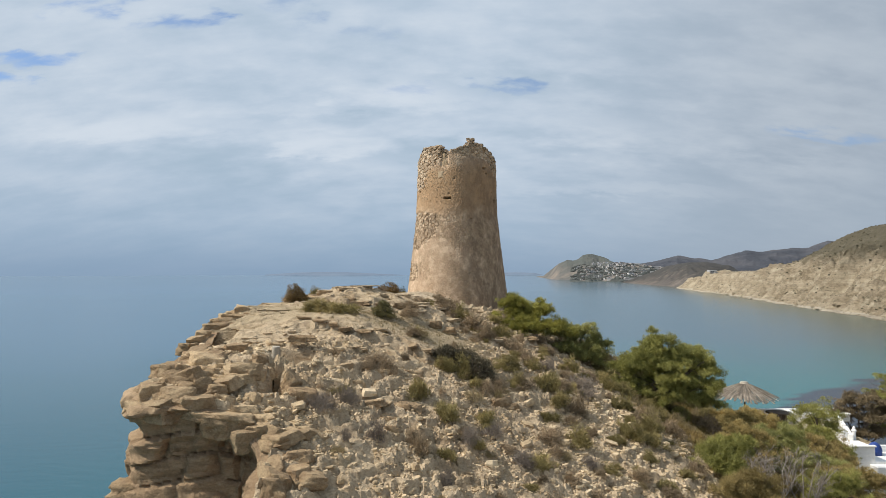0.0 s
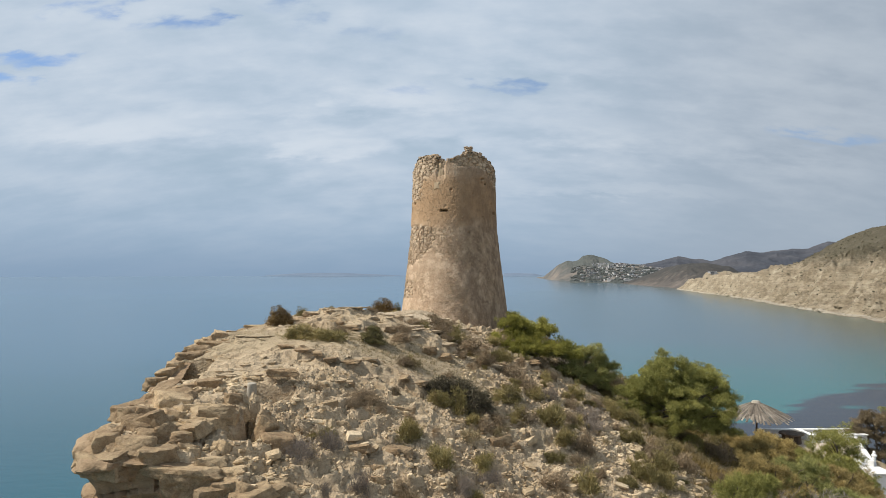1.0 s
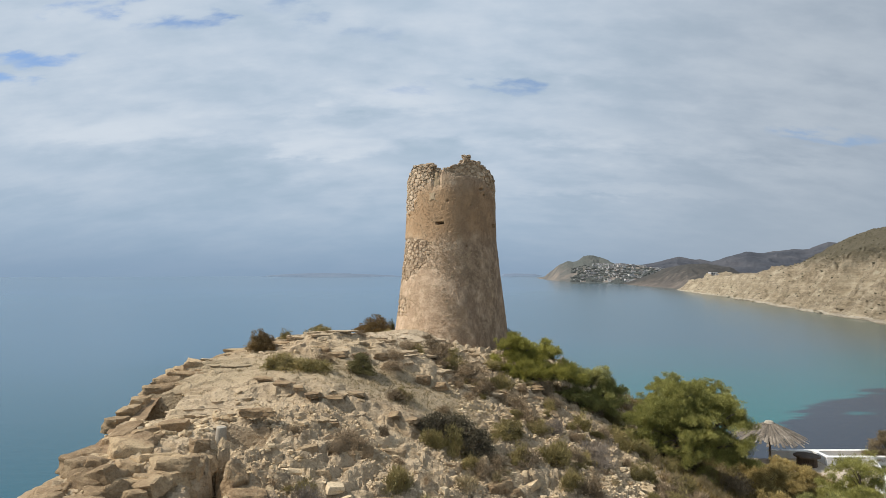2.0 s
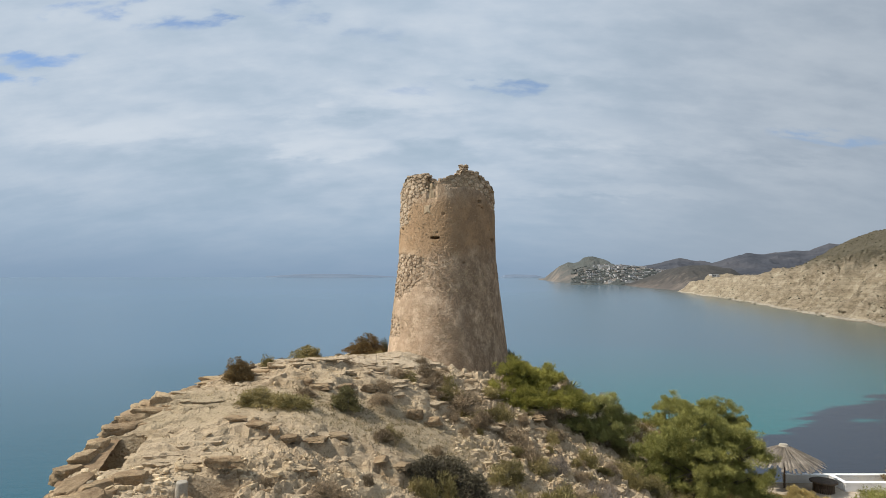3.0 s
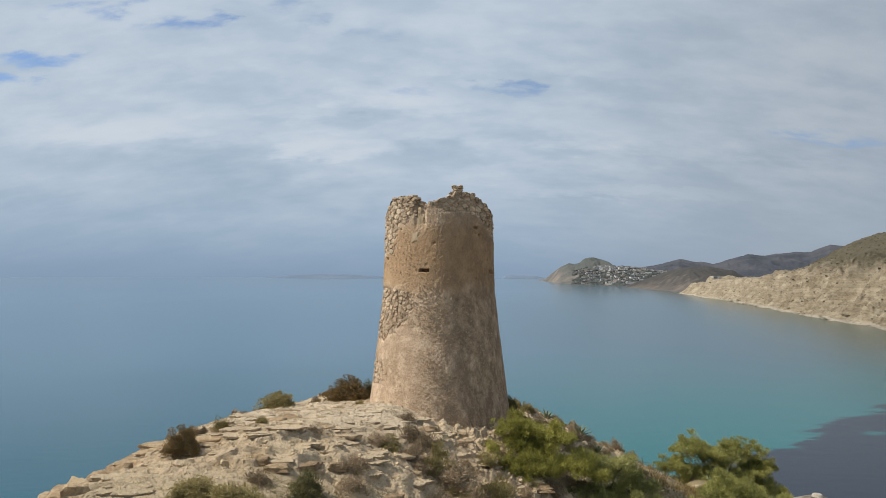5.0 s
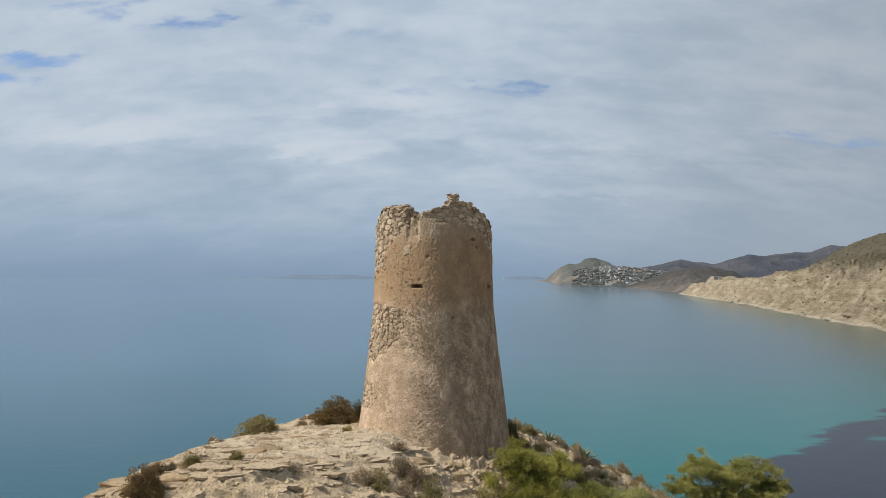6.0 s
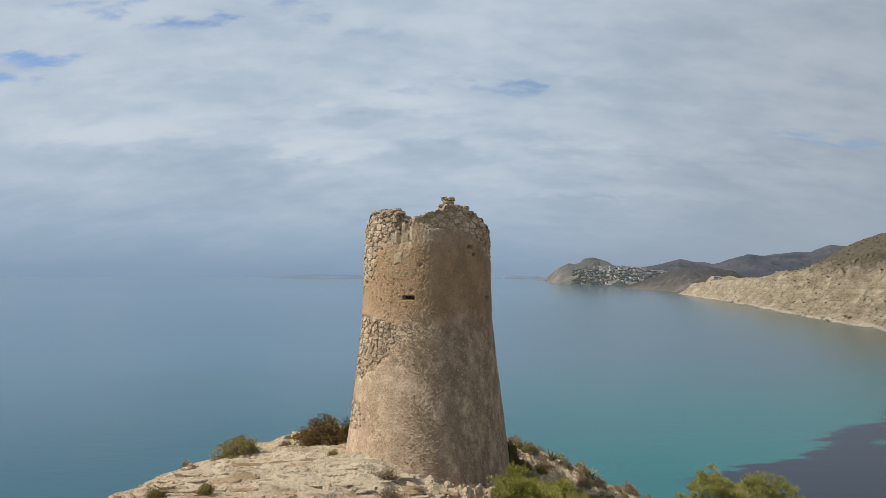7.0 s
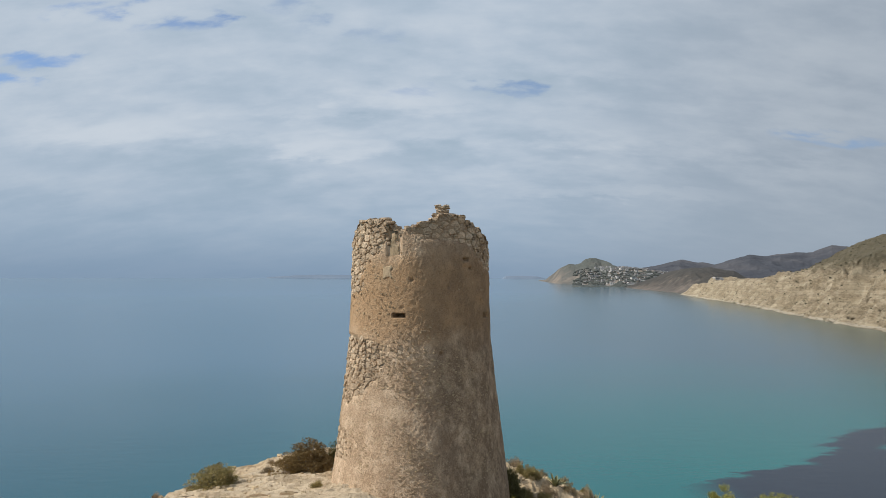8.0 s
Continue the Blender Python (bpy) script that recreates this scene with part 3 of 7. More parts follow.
# ---- the headland ----
def hill_top(x, y):
    """The smooth lie of the land on top of the headland."""
    Y = y - 35
    z = 1.256 + 0.05 * x - 0.125 * Y - 0.273 * softp(-2.314 - 0.448 * x - Y) - 0.568 * softp(x + 2.346 - 0.467 * Y)
    z = z + 0.62 * bell(x, y, 2.5, 42, 3) - 0.55 * bell(x, y, 0.2, 34, 2.6) + 0.4 * bell(x, y, -9.6, 31.5, 1.2)
    z = z - 1.1 * softp(y - 51.0, 0.7) * smooth(-x, -18, -14) + 0.11 * softp(y - 45.5, 1.0) * smooth(-x, -2, 3) * smooth(-y, -56, -52)
    low = -16.0
    z = low + softp(z - low, 0.8)
    terrace = smooth(x, 19.5, 22.5) * smooth(y, 44, 47) * smooth(-x, -33, -31)
    return z * (1 - terrace) + terrace * -10.4


RIM = [(-5.0, 3.0), (-5.5, 11.0), (-5.5, 17.5), (-5.5, 20.2), (-6.2, 20.9), (-9.6, 20.5), (-10.3, 22.4), (-10.3, 26.0), (-10.9, 29.0), (-10.5, 33.0), (-10.1, 37.0), (-9.7, 43.0), (-8.2, 48.5), (-6.0, 52.0), (-2.0, 54.0), (3.0, 55.0), (9.0, 55.0), (14.0, 55.5)]


def rim_line(step):
    """The rim of the cliff as evenly spaced points, smoothed, with outward normals."""
    p = np.array(RIM)
    d = np.concatenate([[0], np.cumsum(np.linalg.norm(np.diff(p, axis=0), axis=1))])
    s = np.arange(0, d[-1], step)
    q = np.stack([np.interp(s, d, p[:, 0]), np.interp(s, d, p[:, 1])], 1)
    w = max(3, int(1.2 / step) | 1)
    k = np.hanning(w + 2)[1:-1]
    k /= k.sum()
    pad = np.concatenate([np.repeat(q[:1], w // 2, 0), q, np.repeat(q[-1:], w // 2, 0)])
    q = np.stack([np.convolve(pad[:, i], k, "valid") for i in (0, 1)], 1)
    t = np.gradient(q, axis=0)
    t /= np.linalg.norm(t, axis=1, keepdims=True)
    return s, q, np.stack([-t[:, 1], t[:, 0]], 1)


RIM_S, RIM_P, RIM_N = rim_line(0.5)


def outside(x, y, sides=False):
    """Metres outside the rim (minus: inside)."""
    x, y = np.broadcast_arrays(np.asarray(x, float), np.asarray(y, float))
    flat_x, flat_y = x.ravel(), y.ravel()
    res, side_x, side_y = np.empty(len(flat_x)), np.empty(len(flat_x)), np.empty(len(flat_x))
    for a in range(0, len(flat_x), 20000):
        dx = flat_x[a:a + 20000, None] - RIM_P[None, :, 0]
        dy = flat_y[a:a + 20000, None] - RIM_P[None, :, 1]
        n = np.argmin(dx * dx + dy * dy, 1)
        r = np.arange(len(n))
        res[a:a + 20000] = dx[r, n] * RIM_N[n, 0] + dy[r, n] * RIM_N[n, 1]
        side_x[a:a + 20000], side_y[a:a + 20000] = RIM_N[n, 0], RIM_N[n, 1]
    return (res.reshape(x.shape), side_x.reshape(x.shape), side_y.reshape(x.shape)) if sides else res.reshape(x.shape)


def ledges(z, x, y, amount):
    """Steps of bedded rock."""
    w = z + 0.28 * fbm(x * 0.35, y * 0.35, 0, 3, 31) + 0.09 * fbm(x * 1.4, y * 1.4, 0, 3, 33)
    s = 0.31
    q = w / s
    fl = np.floor(q)
    fr = q - fl
    stepped = s * (fl + smooth(fr, 0.74, 0.97))
    return z + amount * (stepped - w + 0.33 * s)


def worn(x, y):
    """The trodden, weather-smoothed top of the headland, 0 to 1."""
    w = 1.4 * grain(x * 0.35, y * 0.35, 0, 96)
    return smooth(y + w, 26.5, 28.5) * smooth(-y - w, -50, -47) * smooth(-x - 0.8 * w - 0.25 * softp(y - 39, 0.5), -2.0, 0.8)


def hill(x, y):
    """The ground with its broken beds, sandy path and hollows."""
    z = hill_top(x, y)
    path = np.exp(-((y - 31.2 - 0.12 * (x + 2)) / 1.75) ** 4) * smooth(x, -9.8, -7.5) * smooth(-x, -3.0, -0.5)
    sand = np.maximum(path, 0.95 * bell(x, y, -5.2, 41.0, 2.6))
    sand = np.maximum(sand, 0.75 * bell(x, y, -7.6, 28.6, 1.5))
    soil = smooth(x + 0.25 * (y - 34), 8.0, 13.0)
    fine = smooth(y, 13.5, 16.5) * smooth(-y, -53, -49) * smooth(-x, -18, -12)
    z = z + (1 - 0.6 * sand) * (0.10 * fbm(x * 0.5, y * 0.5, 0, 3, 11) + 0.03 * fbm(x * 2.1, y * 2.1, 0, 3, 19))
    amount = fine * (1 - 0.94 * sand) * (1 - 0.85 * worn(x, y)) * (1 - 0.65 * soil) * (0.55 + 0.45 * smooth(fbm(x * 0.3, y * 0.3, 0, 3, 13), -0.5, 0.1))
    fall_x = (hill_top(x + 0.4, y) - hill_top(x - 0.4, y)) / 0.8
    fall_y = (hill_top(x, y + 0.4) - hill_top(x, y - 0.4)) / 0.8
    steep = smooth(np.hypot(fall_x, fall_y), 0.16, 0.42)   # flat ground keeps its beds whole
    amount = amount * (0.12 + 0.88 * steep)
    wx, wy = x + 0.30 * fbm(x * 0.9, y * 0.9, 0, 3, 51), y + 0.22 * fbm(x * 0.9, y * 0.9, 0, 3, 53)
    # treads and risers of bedded rock, each bed broken into blocks by open joints
    for s, long, deep, share, seed in ((0.42, 1.7, 1.0, 0.72, 21), (0.20, 0.72, 0.42, 0.80, 25), (0.10, 0.40, 0.26, 0.75, 28)):
        gap, lot, ox, oy = cells(wx / long, wy / deep, 0.0, seed, False)
        w = z + s * 1.1 * (lot - 0.5) + 0.25 * s * fbm(x * 1.6, y * 1.6, 0, 2, seed + 5)
        q = w / s
        step = s * (np.floor(q) + smooth(q - np.floor(q), 0.66, 0.94))
        tilt_ = 0.10 * (lot - 0.5) * ox * long
        z = z + amount * share * (step - w + 0.33 * s + tilt_ - 0.30 * s * np.exp(-(gap / 0.09) ** 2))
    gap, lot, ox, oy = cells(wx / 0.30, wy / 0.21, 0.0, 27, False)
    z = z + fine * (1 - 0.95 * sand) * (1 - 0.6 * worn(x, y)) * (0.2 + 0.8 * steep) * (0.15 * (lot - 0.5) - 0.06 * np.exp(-(gap / 0.12) ** 2))
    z = z + fine * 0.014 * (1 - 0.4 * sand) * fbm(x * 5.5, y * 5.5, 0, 2, 29)
    # thin flaking beds with sharp little risers
    low_ = 0.17 * fbm(x * 0.22 + 0.08 * y, y * 0.6, 0, 3, 35) + 0.05 * fbm(x * 1.1, y * 2.2, 0, 3, 37) + 0.010 * fbm(x * 4.5, y * 5.5, 0, 2, 36)
    q = (0.11 * y + low_) / 0.14
    z = z + fine * (1 - 0.6 * sand) * smooth(-x, -10, -5) * (0.17 * (np.floor(q) + smooth(q - np.floor(q), 0.84, 0.98) - q + 0.1) + 0.5 * low_)
    low_ = 0.08 * fbm(x * 0.5 + 0.1 * y, y * 0.9, 0, 3, 42) + 0.025 * fbm(x * 1.5, y * 3.0, 0, 3, 44)
    q = (0.27 * y + low_ * 1.6) / 0.14
    z = z + fine * np.maximum(worn(x, y), 1 - steep) * (1 - 0.7 * path) * smooth(fbm(x * 0.5, y * 0.5, 0, 2, 48), -0.3, 0.2) * 0.11 * (np.floor(q) + smooth(q - np.floor(q), 0.84, 0.98) - q + 0.1)
    # two low walls of broken rock across the shelf
    chip = 0.10 * fbm(x * 3.1, y * 1.2, 0, 3, 39)
    for n, (rise_, at) in enumerate(((0.20, 32.7), (0.19, 33.15), (0.17, 33.75))):
        jag = 0.42 * fbm(x * 0.8, y * 0.25, 0, 4, 38 + 3 * n) + chip
        z = z + rise_ * smooth(y + jag, at, at + 0.10) * smooth(-y, -37.5, -34.0) * smooth(x, -6.8, -5.6) * smooth(-x, -1.2, 0.2)
    jag = 0.42 * fbm(x * 0.7, y * 0.25, 0, 4, 37) + chip
    z = z + 0.24 * smooth(y + jag, 28.6, 28.72) * smooth(-y, -32.0, -29.0) * smooth(x, -7.5, -6.0) * smooth(-x, -0.5, 1.0)
    # lower ground at the foot of the tower's front
    z = z - 0.35 * bell(x, y, 1.6, 39.9, 1.3)
    # undercut notch in the rim
    z = z - 1.15 * np.exp(-((x + 9.75) / 0.75) ** 6) * smooth(y, 26.4, 27.3) * smooth(-y, -28.85, -28.7)
    cleft = np.exp(-((x + 6.1 + 0.3 * fbm(x * 1.7, y * 1.7, 0, 3, 83)) / 0.34) ** 4)
    z = z - (1.8 + 0.5 * grain(x * 2, y * 2, 0, 84)) * cleft * smooth(y, 22.3, 23.4) * smooth(-y - 0.45 * fbm(x * 2.5, y * 0.5, 0, 3, 85), -24.6, -24.2)
    # hollow behind the pipe stub
    z = z - 0.90 * np.exp(-((x + 5.95) / 0.75) ** 6) * smooth(y, 24.9, 25.6) * smooth(-y, -26.3, -26.15)
    return z


def land(x, y):
    z = hill(x, y)
    o = outside(x, y)
    z = z - 0.45 * smooth(o, -3.0, 0.2) * smooth(y, 30, 34)
    z = z - 30.0 * softp(o + 0.15, 0.04) * smooth(o, -0.5, 0.0)
    far = softp(y - 60.5 + 2.0 * grain(x * 0.1, y * 0.1, 0, 4), 0.8)
    z = z - 1.6 * far * smooth(x, 8, 14)
    return np.maximum(z, SEA - 3)


def spaced(low, fine_low, fine_high, high, step, growth):
    mid = np.arange(fine_low, fine_high + step / 2, step)
    right, left, s = [mid[-1]], [mid[0]], step
    while right[-1] < high:
        s *= growth
        right.append(right[-1] + s)
    s = step
    while left[-1] > low:
        s *= growth
        left.append(left[-1] - s)
    return np.concatenate([left[:0:-1], mid, right[1:]])


gx = spaced(-45, -11.5, 11.0, 110, 0.064, 1.05)
gy = spaced(-60, 18.5, 46.0, 80, 0.064, 1.05)
GX, GY = np.meshgrid(gx, gy)
GZ = land(GX, GY)
OUT, SX, SY = outside(GX, GY, True)
TUCK = smooth(OUT, -0.16, -0.04) * (OUT < 3)   # the sheet falls away behind the cliff face
hillside = tagged(new("ground", crisp(mesh_of("ground", np.stack([GX - 1.7 * TUCK * SX, GY - 1.7 * TUCK * SY, GZ], -1).reshape(-1, 3), grid_faces(len(gy), len(gx)), "ground", True), 40)),
                  "dry stony headland of pale bedded limestone and soil", "ground", kind="structure")


def ground_at(x, y):
    """Height of the built ground sheet."""
    x, y = np.asarray(x, float), np.asarray(y, float)
    i = np.clip(np.searchsorted(gx, x) - 1, 0, len(gx) - 2)
    j = np.clip(np.searchsorted(gy, y) - 1, 0, len(gy) - 2)
    u, v = (x - gx[i]) / (gx[i + 1] - gx[i]), (y - gy[j]) / (gy[j + 1] - gy[j])
    return (GZ[j, i] * (1 - u) + GZ[j, i + 1] * u) * (1 - v) + (GZ[j + 1, i] * (1 - u) + GZ[j + 1, i + 1] * u) * v


# ---- the cliff face below the rim ----
def build_cliff():
    s, p, n = rim_line(0.085)
    deep = np.concatenate([[-0.02, 0.03], np.arange(0.1, 9.0, 0.075), np.arange(9.0, 34.0, 0.6)])
    S, D = np.meshgrid(s, deep)
    px, py = np.tile(p[:, 0], (len(deep), 1)), np.tile(p[:, 1], (len(deep), 1))
    nx, ny = np.tile(n[:, 0], (len(deep), 1)), np.tile(n[:, 1], (len(deep), 1))
    top = (hill_top(p[:, 0] - n[:, 0] * 0.5, p[:, 1] - n[:, 1] * 0.5) - 0.12 - 0.46 * smooth(p[:, 1], 30, 34))[None, :]
    z = top - D
    wavy = z + 0.35 * fbm(px * 0.3, py * 0.3, 0, 3, 71)
    beds = fbm(px * 0.18, py * 0.18, wavy * 1.15, 3, 41, 0.55)
    ws = S + 0.35 * fbm(S * 0.7, wavy * 0.7, 0, 3, 43)
    wz = wavy + 0.22 * fbm(S * 0.8, wavy * 0.8, 0, 3, 47)
    # thick beds that stand out or back, parted by joints into large blocks
    course = np.floor(wavy / 0.72 + 0.12 * grain(S * 0.4, 0 * S, 0, 59))
    gap, lot, ox, oy = cells(ws / 2.3, course * 7.3, 0.0, 61, False)
    rise_ = wavy / 0.72 + 0.12 * grain(S * 0.4, 0 * S, 0, 59) - course
    outw = 0.15 + 0.30 * beds + 0.34 * (cell_hash(course.astype(np.int64), 0 * course.astype(np.int64), 0, 62) - 0.5) + 0.26 * (lot - 0.5)
    outw = outw - 0.16 * np.exp(-(np.minimum(rise_, 1 - rise_) / 0.055) ** 2) - 0.20 * np.exp(-(gap / 0.035) ** 2) + 0.10 * rise_ * (lot - 0.3)
    gap, lot, ox, oy = cells(ws / 0.8, wz / 0.5, 0.0, 65, False)
    outw = outw + 0.11 * (lot - 0.5) + 0.08 * ox * (lot - 0.5) + 0.05 * oy
    outw = outw + 0.028 * fbm(S * 3, z * 3.5, 0, 4, 57, 0.62)
    outw = outw - 0.12 * smooth(D, 0.5, 1.4) * smooth(-D, -4.4, -2.2) + 0.10 * softp(D - 3.5, 1.0) + 0.25 * softp(D - 10, 2)
    outw = outw * smooth(D, -0.3, 0.3) - 0.9 * smooth(-D, -0.08, 0.02)
    verts = np.stack([px + nx * outw, py + ny * outw, z], -1).reshape(-1, 3)
    f = grid_faces(len(deep), len(s))
    return tagged(new("cliff", crisp(mesh_of("cliff", verts, f, "cliff", True), 34)), "layered cracked limestone cliff with overhanging beds", "cliff", kind="structure")


cliff = build_cliff()

# ---- beds and boulders along the rim ----
SLABS = []
for k in range(8):
    v, f = chiselled(10, 100 + k, 13, 0.09)
    # parted bedding planes
    for q in range(2 + k % 2):
        at = -0.28 + 0.27 * q + 0.05 * math.sin(k * 3 + q)
        line = v[:, 2] - at - 0.04 * grain(v[:, 0] * 4, v[:, 1] * 4, 0, k + q)
        v[:, :2] *= (1 - (0.02 + 0.04 * ((k + q) % 2)) * np.exp(-(line / 0.045) ** 2) - 0.03 * ((k + q) % 3) * smooth(line, 0.0, 0.05))[:, None]
    SLABS.append(crisp(mesh_of("rock_slab", v, f, "rock", True)))


def slab(x, y, z, length, width, thick, turn, tip=0.0, roll=0.0, kind=0):
    m = pose(x, y, z, tip, roll, turn) @ Matrix.Diagonal((length, width, thick, 1))
    return tagged(mesh_part("rock_slab", SLABS[kind % 8], None, m), "weathered beige limestone slab at the cliff edge", "rock", "rim slabs")


srng = random.Random(11)


def rim_turn(n):
    return math.degrees(math.atan2(RIM_N[n, 0], -RIM_N[n, 1]))


# broken beds along the rim
for n in range(len(RIM_S)):
    s = RIM_S[n]
    if not 13.0 < s < 62 or RIM_P[n, 1] > 35.5:
        continue
    for k in range(2 + (n % 2) if s < 27 else 1 if s < 36 or n % 2 else 0):
        inward = (srng.uniform(0.1, 0.7), srng.uniform(0.4, 1.8), srng.uniform(1.2, 3.2))[k] + (0.45 if s > 29 else 0.3 if s > 18.5 else 0.0)
        x = RIM_P[n, 0] - RIM_N[n, 0] * inward + srng.uniform(-.25, .25)
        y = RIM_P[n, 1] - RIM_N[n, 1] * inward + srng.uniform(-.25, .25)
        if bell(x, y, -6.1, 23.4, 0.7) > 0.4 or bell(x, y, -9.9, 27.4, 1.3) > 0.35:
            continue
        big = srng.uniform(0.6, 1.6) if s < 29 else srng.uniform(0.6, 1.5)
        z = float(ground_at(x - RIM_N[n, 0] * 0.3, y - RIM_N[n, 1] * 0.3)) - (srng.uniform(0.06, 0.24) if s < 29 else srng.uniform(0.2, 0.32))
        slab(x, y, z, big, big * srng.uniform(0.6, 0.95), srng.uniform(0.45, 0.85) * (0.6 + 0.4 * big), rim_turn(n) + srng.uniform(-30, 30) * (1 if s < 29 else 0.5), srng.uniform(-12, 12) * (1 if s < 29 else 0.5), srng.uniform(-12, 12) * (1 if s < 29 else 0.5), srng.randrange(8))
# jointed beds down the face
s = 16.0 + srng.uniform(0, 1)
while s < 27.5:
    long = srng.uniform(0.9, 2.4)
    n = min(int((s + long / 2) / 0.5), len(RIM_S) - 1)
    depth = 0.42 + srng.uniform(-0.06, 0.06)
    face = -0.50 + 0.42 * srng.random()
    x, y = RIM_P[n, 0] + RIM_N[n, 0] * face, RIM_P[n, 1] + RIM_N[n, 1] * face
    z = float(hill_top(RIM_P[n, 0] - RIM_N[n, 0] * 0.5, RIM_P[n, 1] - RIM_N[n, 1] * 0.5)) - depth
    slab(x, y, z, long * 1.04, srng.uniform(0.9, 1.3), srng.uniform(0.5, 0.8), rim_turn(n) + srng.uniform(-14, 14), srng.uniform(-3, 3), srng.uniform(-4, 4), srng.randrange(8))
    s += long
# the jutting beds at the corner and the stepped rock above it
for x, y, z, l, w, t, a, tip, roll, k in (
        (-9.35, 21.5, -2.75, 2.1, 1.4, 0.55, 12, 4, -9, 0), (-8.3, 21.1, -2.55, 1.8, 1.3, 0.55, -8, 3, 2, 1), (-7.0, 20.9, -3.1, 1.5, 1.2, 0.6, 10, 6, 3, 2),
        (-6.3, 20.6, -3.5, 1.1, 1.0, 0.6, 30, 5, 6, 3), (-9.7, 20.9, -5.1, 1.9, 1.3, 0.5, 5, 2, -4, 4), (-9.3, 23.0, -2.0, 1.9, 1.2, 0.5, 80, 2, 3, 5),
        (-8.0, 22.5, -2.15, 1.7, 1.0, 0.5, 20, -4, 4, 6), (-7.0, 23.2, -1.75, 1.3, 0.9, 0.5, 0, 3, -3, 7), (-10.2, 29.4, -0.72, 1.7, 1.0, 0.36, 20, 0, -6, 1),
        (-9.0, 25.4, -1.45, 1.4, 0.9, 0.45, 60, 3, 2, 2), (-10.45, 26.6, -1.35, 1.2, 0.8, 0.42, 82, 3, 3, 0), (-10.4, 27.4, -1.12, 1.1, 0.7, 0.34, 96, -2, 4, 3), (-10.5, 27.3, -1.5, 1.3, 0.8, 0.36, 85, 2, 0, 5), (-10.4, 28.2, -0.95, 1.0, 0.7, 0.32, 88, 2, -3, 6), (-8.2, 25.9, -1.3, 1.2, 0.8, 0.4, 15, 3, 2, 3),
        (-5.0, 22.9, -2.6, 1.3, 0.9, 0.5, 10, 4, 5, 6), (-6.9, 24.6, -1.6, 0.8, 0.6, 0.45, 40, 0, 0, 1),
        (-5.7, 26.5, -0.95, 1.3, 0.6, 0.24, 5, 0, 0, 2),
        (-6.72, 23.35, -2.25, 0.8, 0.95, 1.25, 8, 0, 4, 6), (-5.5, 23.3, -2.4, 0.8, 0.9, 1.0, -20, 0, 22, 1)):
    slab(x, y, z - 0.08 * t, l, w, t * 1.35, a, tip, roll, k)
# broken blocks along the two low rock walls of the shelf
for y0, x0, x1, tall in ((32.75, -5.9, 0.2, 0.55), (28.5, -6.6, 0.6, 0.34)):
    x = x0
    while x < x1:
        long = srng.uniform(0.35, 0.95)
        y = y0 + 0.3 * math.sin(x * 1.7) + srng.uniform(-0.12, 0.2)
        if srng.random() < 0.55:
            ob = slab(x + long / 2, y + 0.25, float(ground_at(x + long / 2, y + 0.5)) - srng.uniform(0.02, 0.12), long, srng.uniform(0.55, 0.9), tall * srng.uniform(0.4, 0.8), srng.uniform(-10, 10), srng.uniform(-5, 5), srng.uniform(-5, 5), srng.randrange(8))
            tagged(ob, "low bedded limestone ledge breaking the stony ground", group="ledges")
        x += long * srng.uniform(0.85, 1.2)
# thin beds cropping out inside the seaward rim
for n in range(len(RIM_S)):
    if not 27.3 < RIM_P[n, 1] < 37.0:
        continue
    for k in range(2):
        inward = srng.uniform(0.5, 1.2) if k == 0 else srng.uniform(1.2, 3.4)
        x, y = RIM_P[n, 0] - RIM_N[n, 0] * inward, RIM_P[n, 1] - RIM_N[n, 1] * inward
        if bell(x, y, -9.9, 27.4, 1.3) > 0.35 or (k == 1 and srng.random() < 0.8):
            continue
        thick = srng.uniform(0.2, 0.32)
        ob = slab(x, y, float(ground_at(x, y)) - thick * 0.24, srng.uniform(0.8, 2.0), srng.uniform(0.5, 0.95), thick, srng.gauss(12, 16), srng.uniform(-4, 4), srng.uniform(-5, 3), srng.randrange(8))
        tagged(ob, "low bedded limestone ledge breaking the stony ground", group="ledges")
# low ledges of bedded rock across the slope and below the tower
for k in range(120):
    if k < 75:
        x, y = srng.uniform(-6, 5.5), srng.uniform(34.5, 41.5)
        long, thick = srng.uniform(0.6, 1.8), srng.uniform(0.2, 0.36)
    else:
        x, y = srng.uniform(-8, 3), srng.uniform(21, 27.5)
        long, thick = srng.uniform(0.5, 1.3), srng.uniform(0.3, 0.55)
    if float(outside(x, y)) > -1.2 or bell(x, y, -6.1, 23.4, 0.7) > 0.3 or bell(x, y, -5.95, 25.6, 0.8) > 0.3 or (x - 0.93) ** 2 + (y - 43.93) ** 2 < 13.5:
        continue
    if float(worn(x, y)) > 0.4 and srng.random() < 0.75:
        continue
    ob = slab(x, y, float(ground_at(x, y)) - 0.3 * thick, long, long * srng.uniform(0.4, 0.7), thick, srng.gauss(5, 12), srng.uniform(-5, 5), srng.uniform(-4, 4), srng.randrange(8))
    tagged(ob, "low bedded limestone ledge breaking the stony ground", group="ledges")


# thin beds of the same rock, lying like shingles on the trodden top
BEDS = []
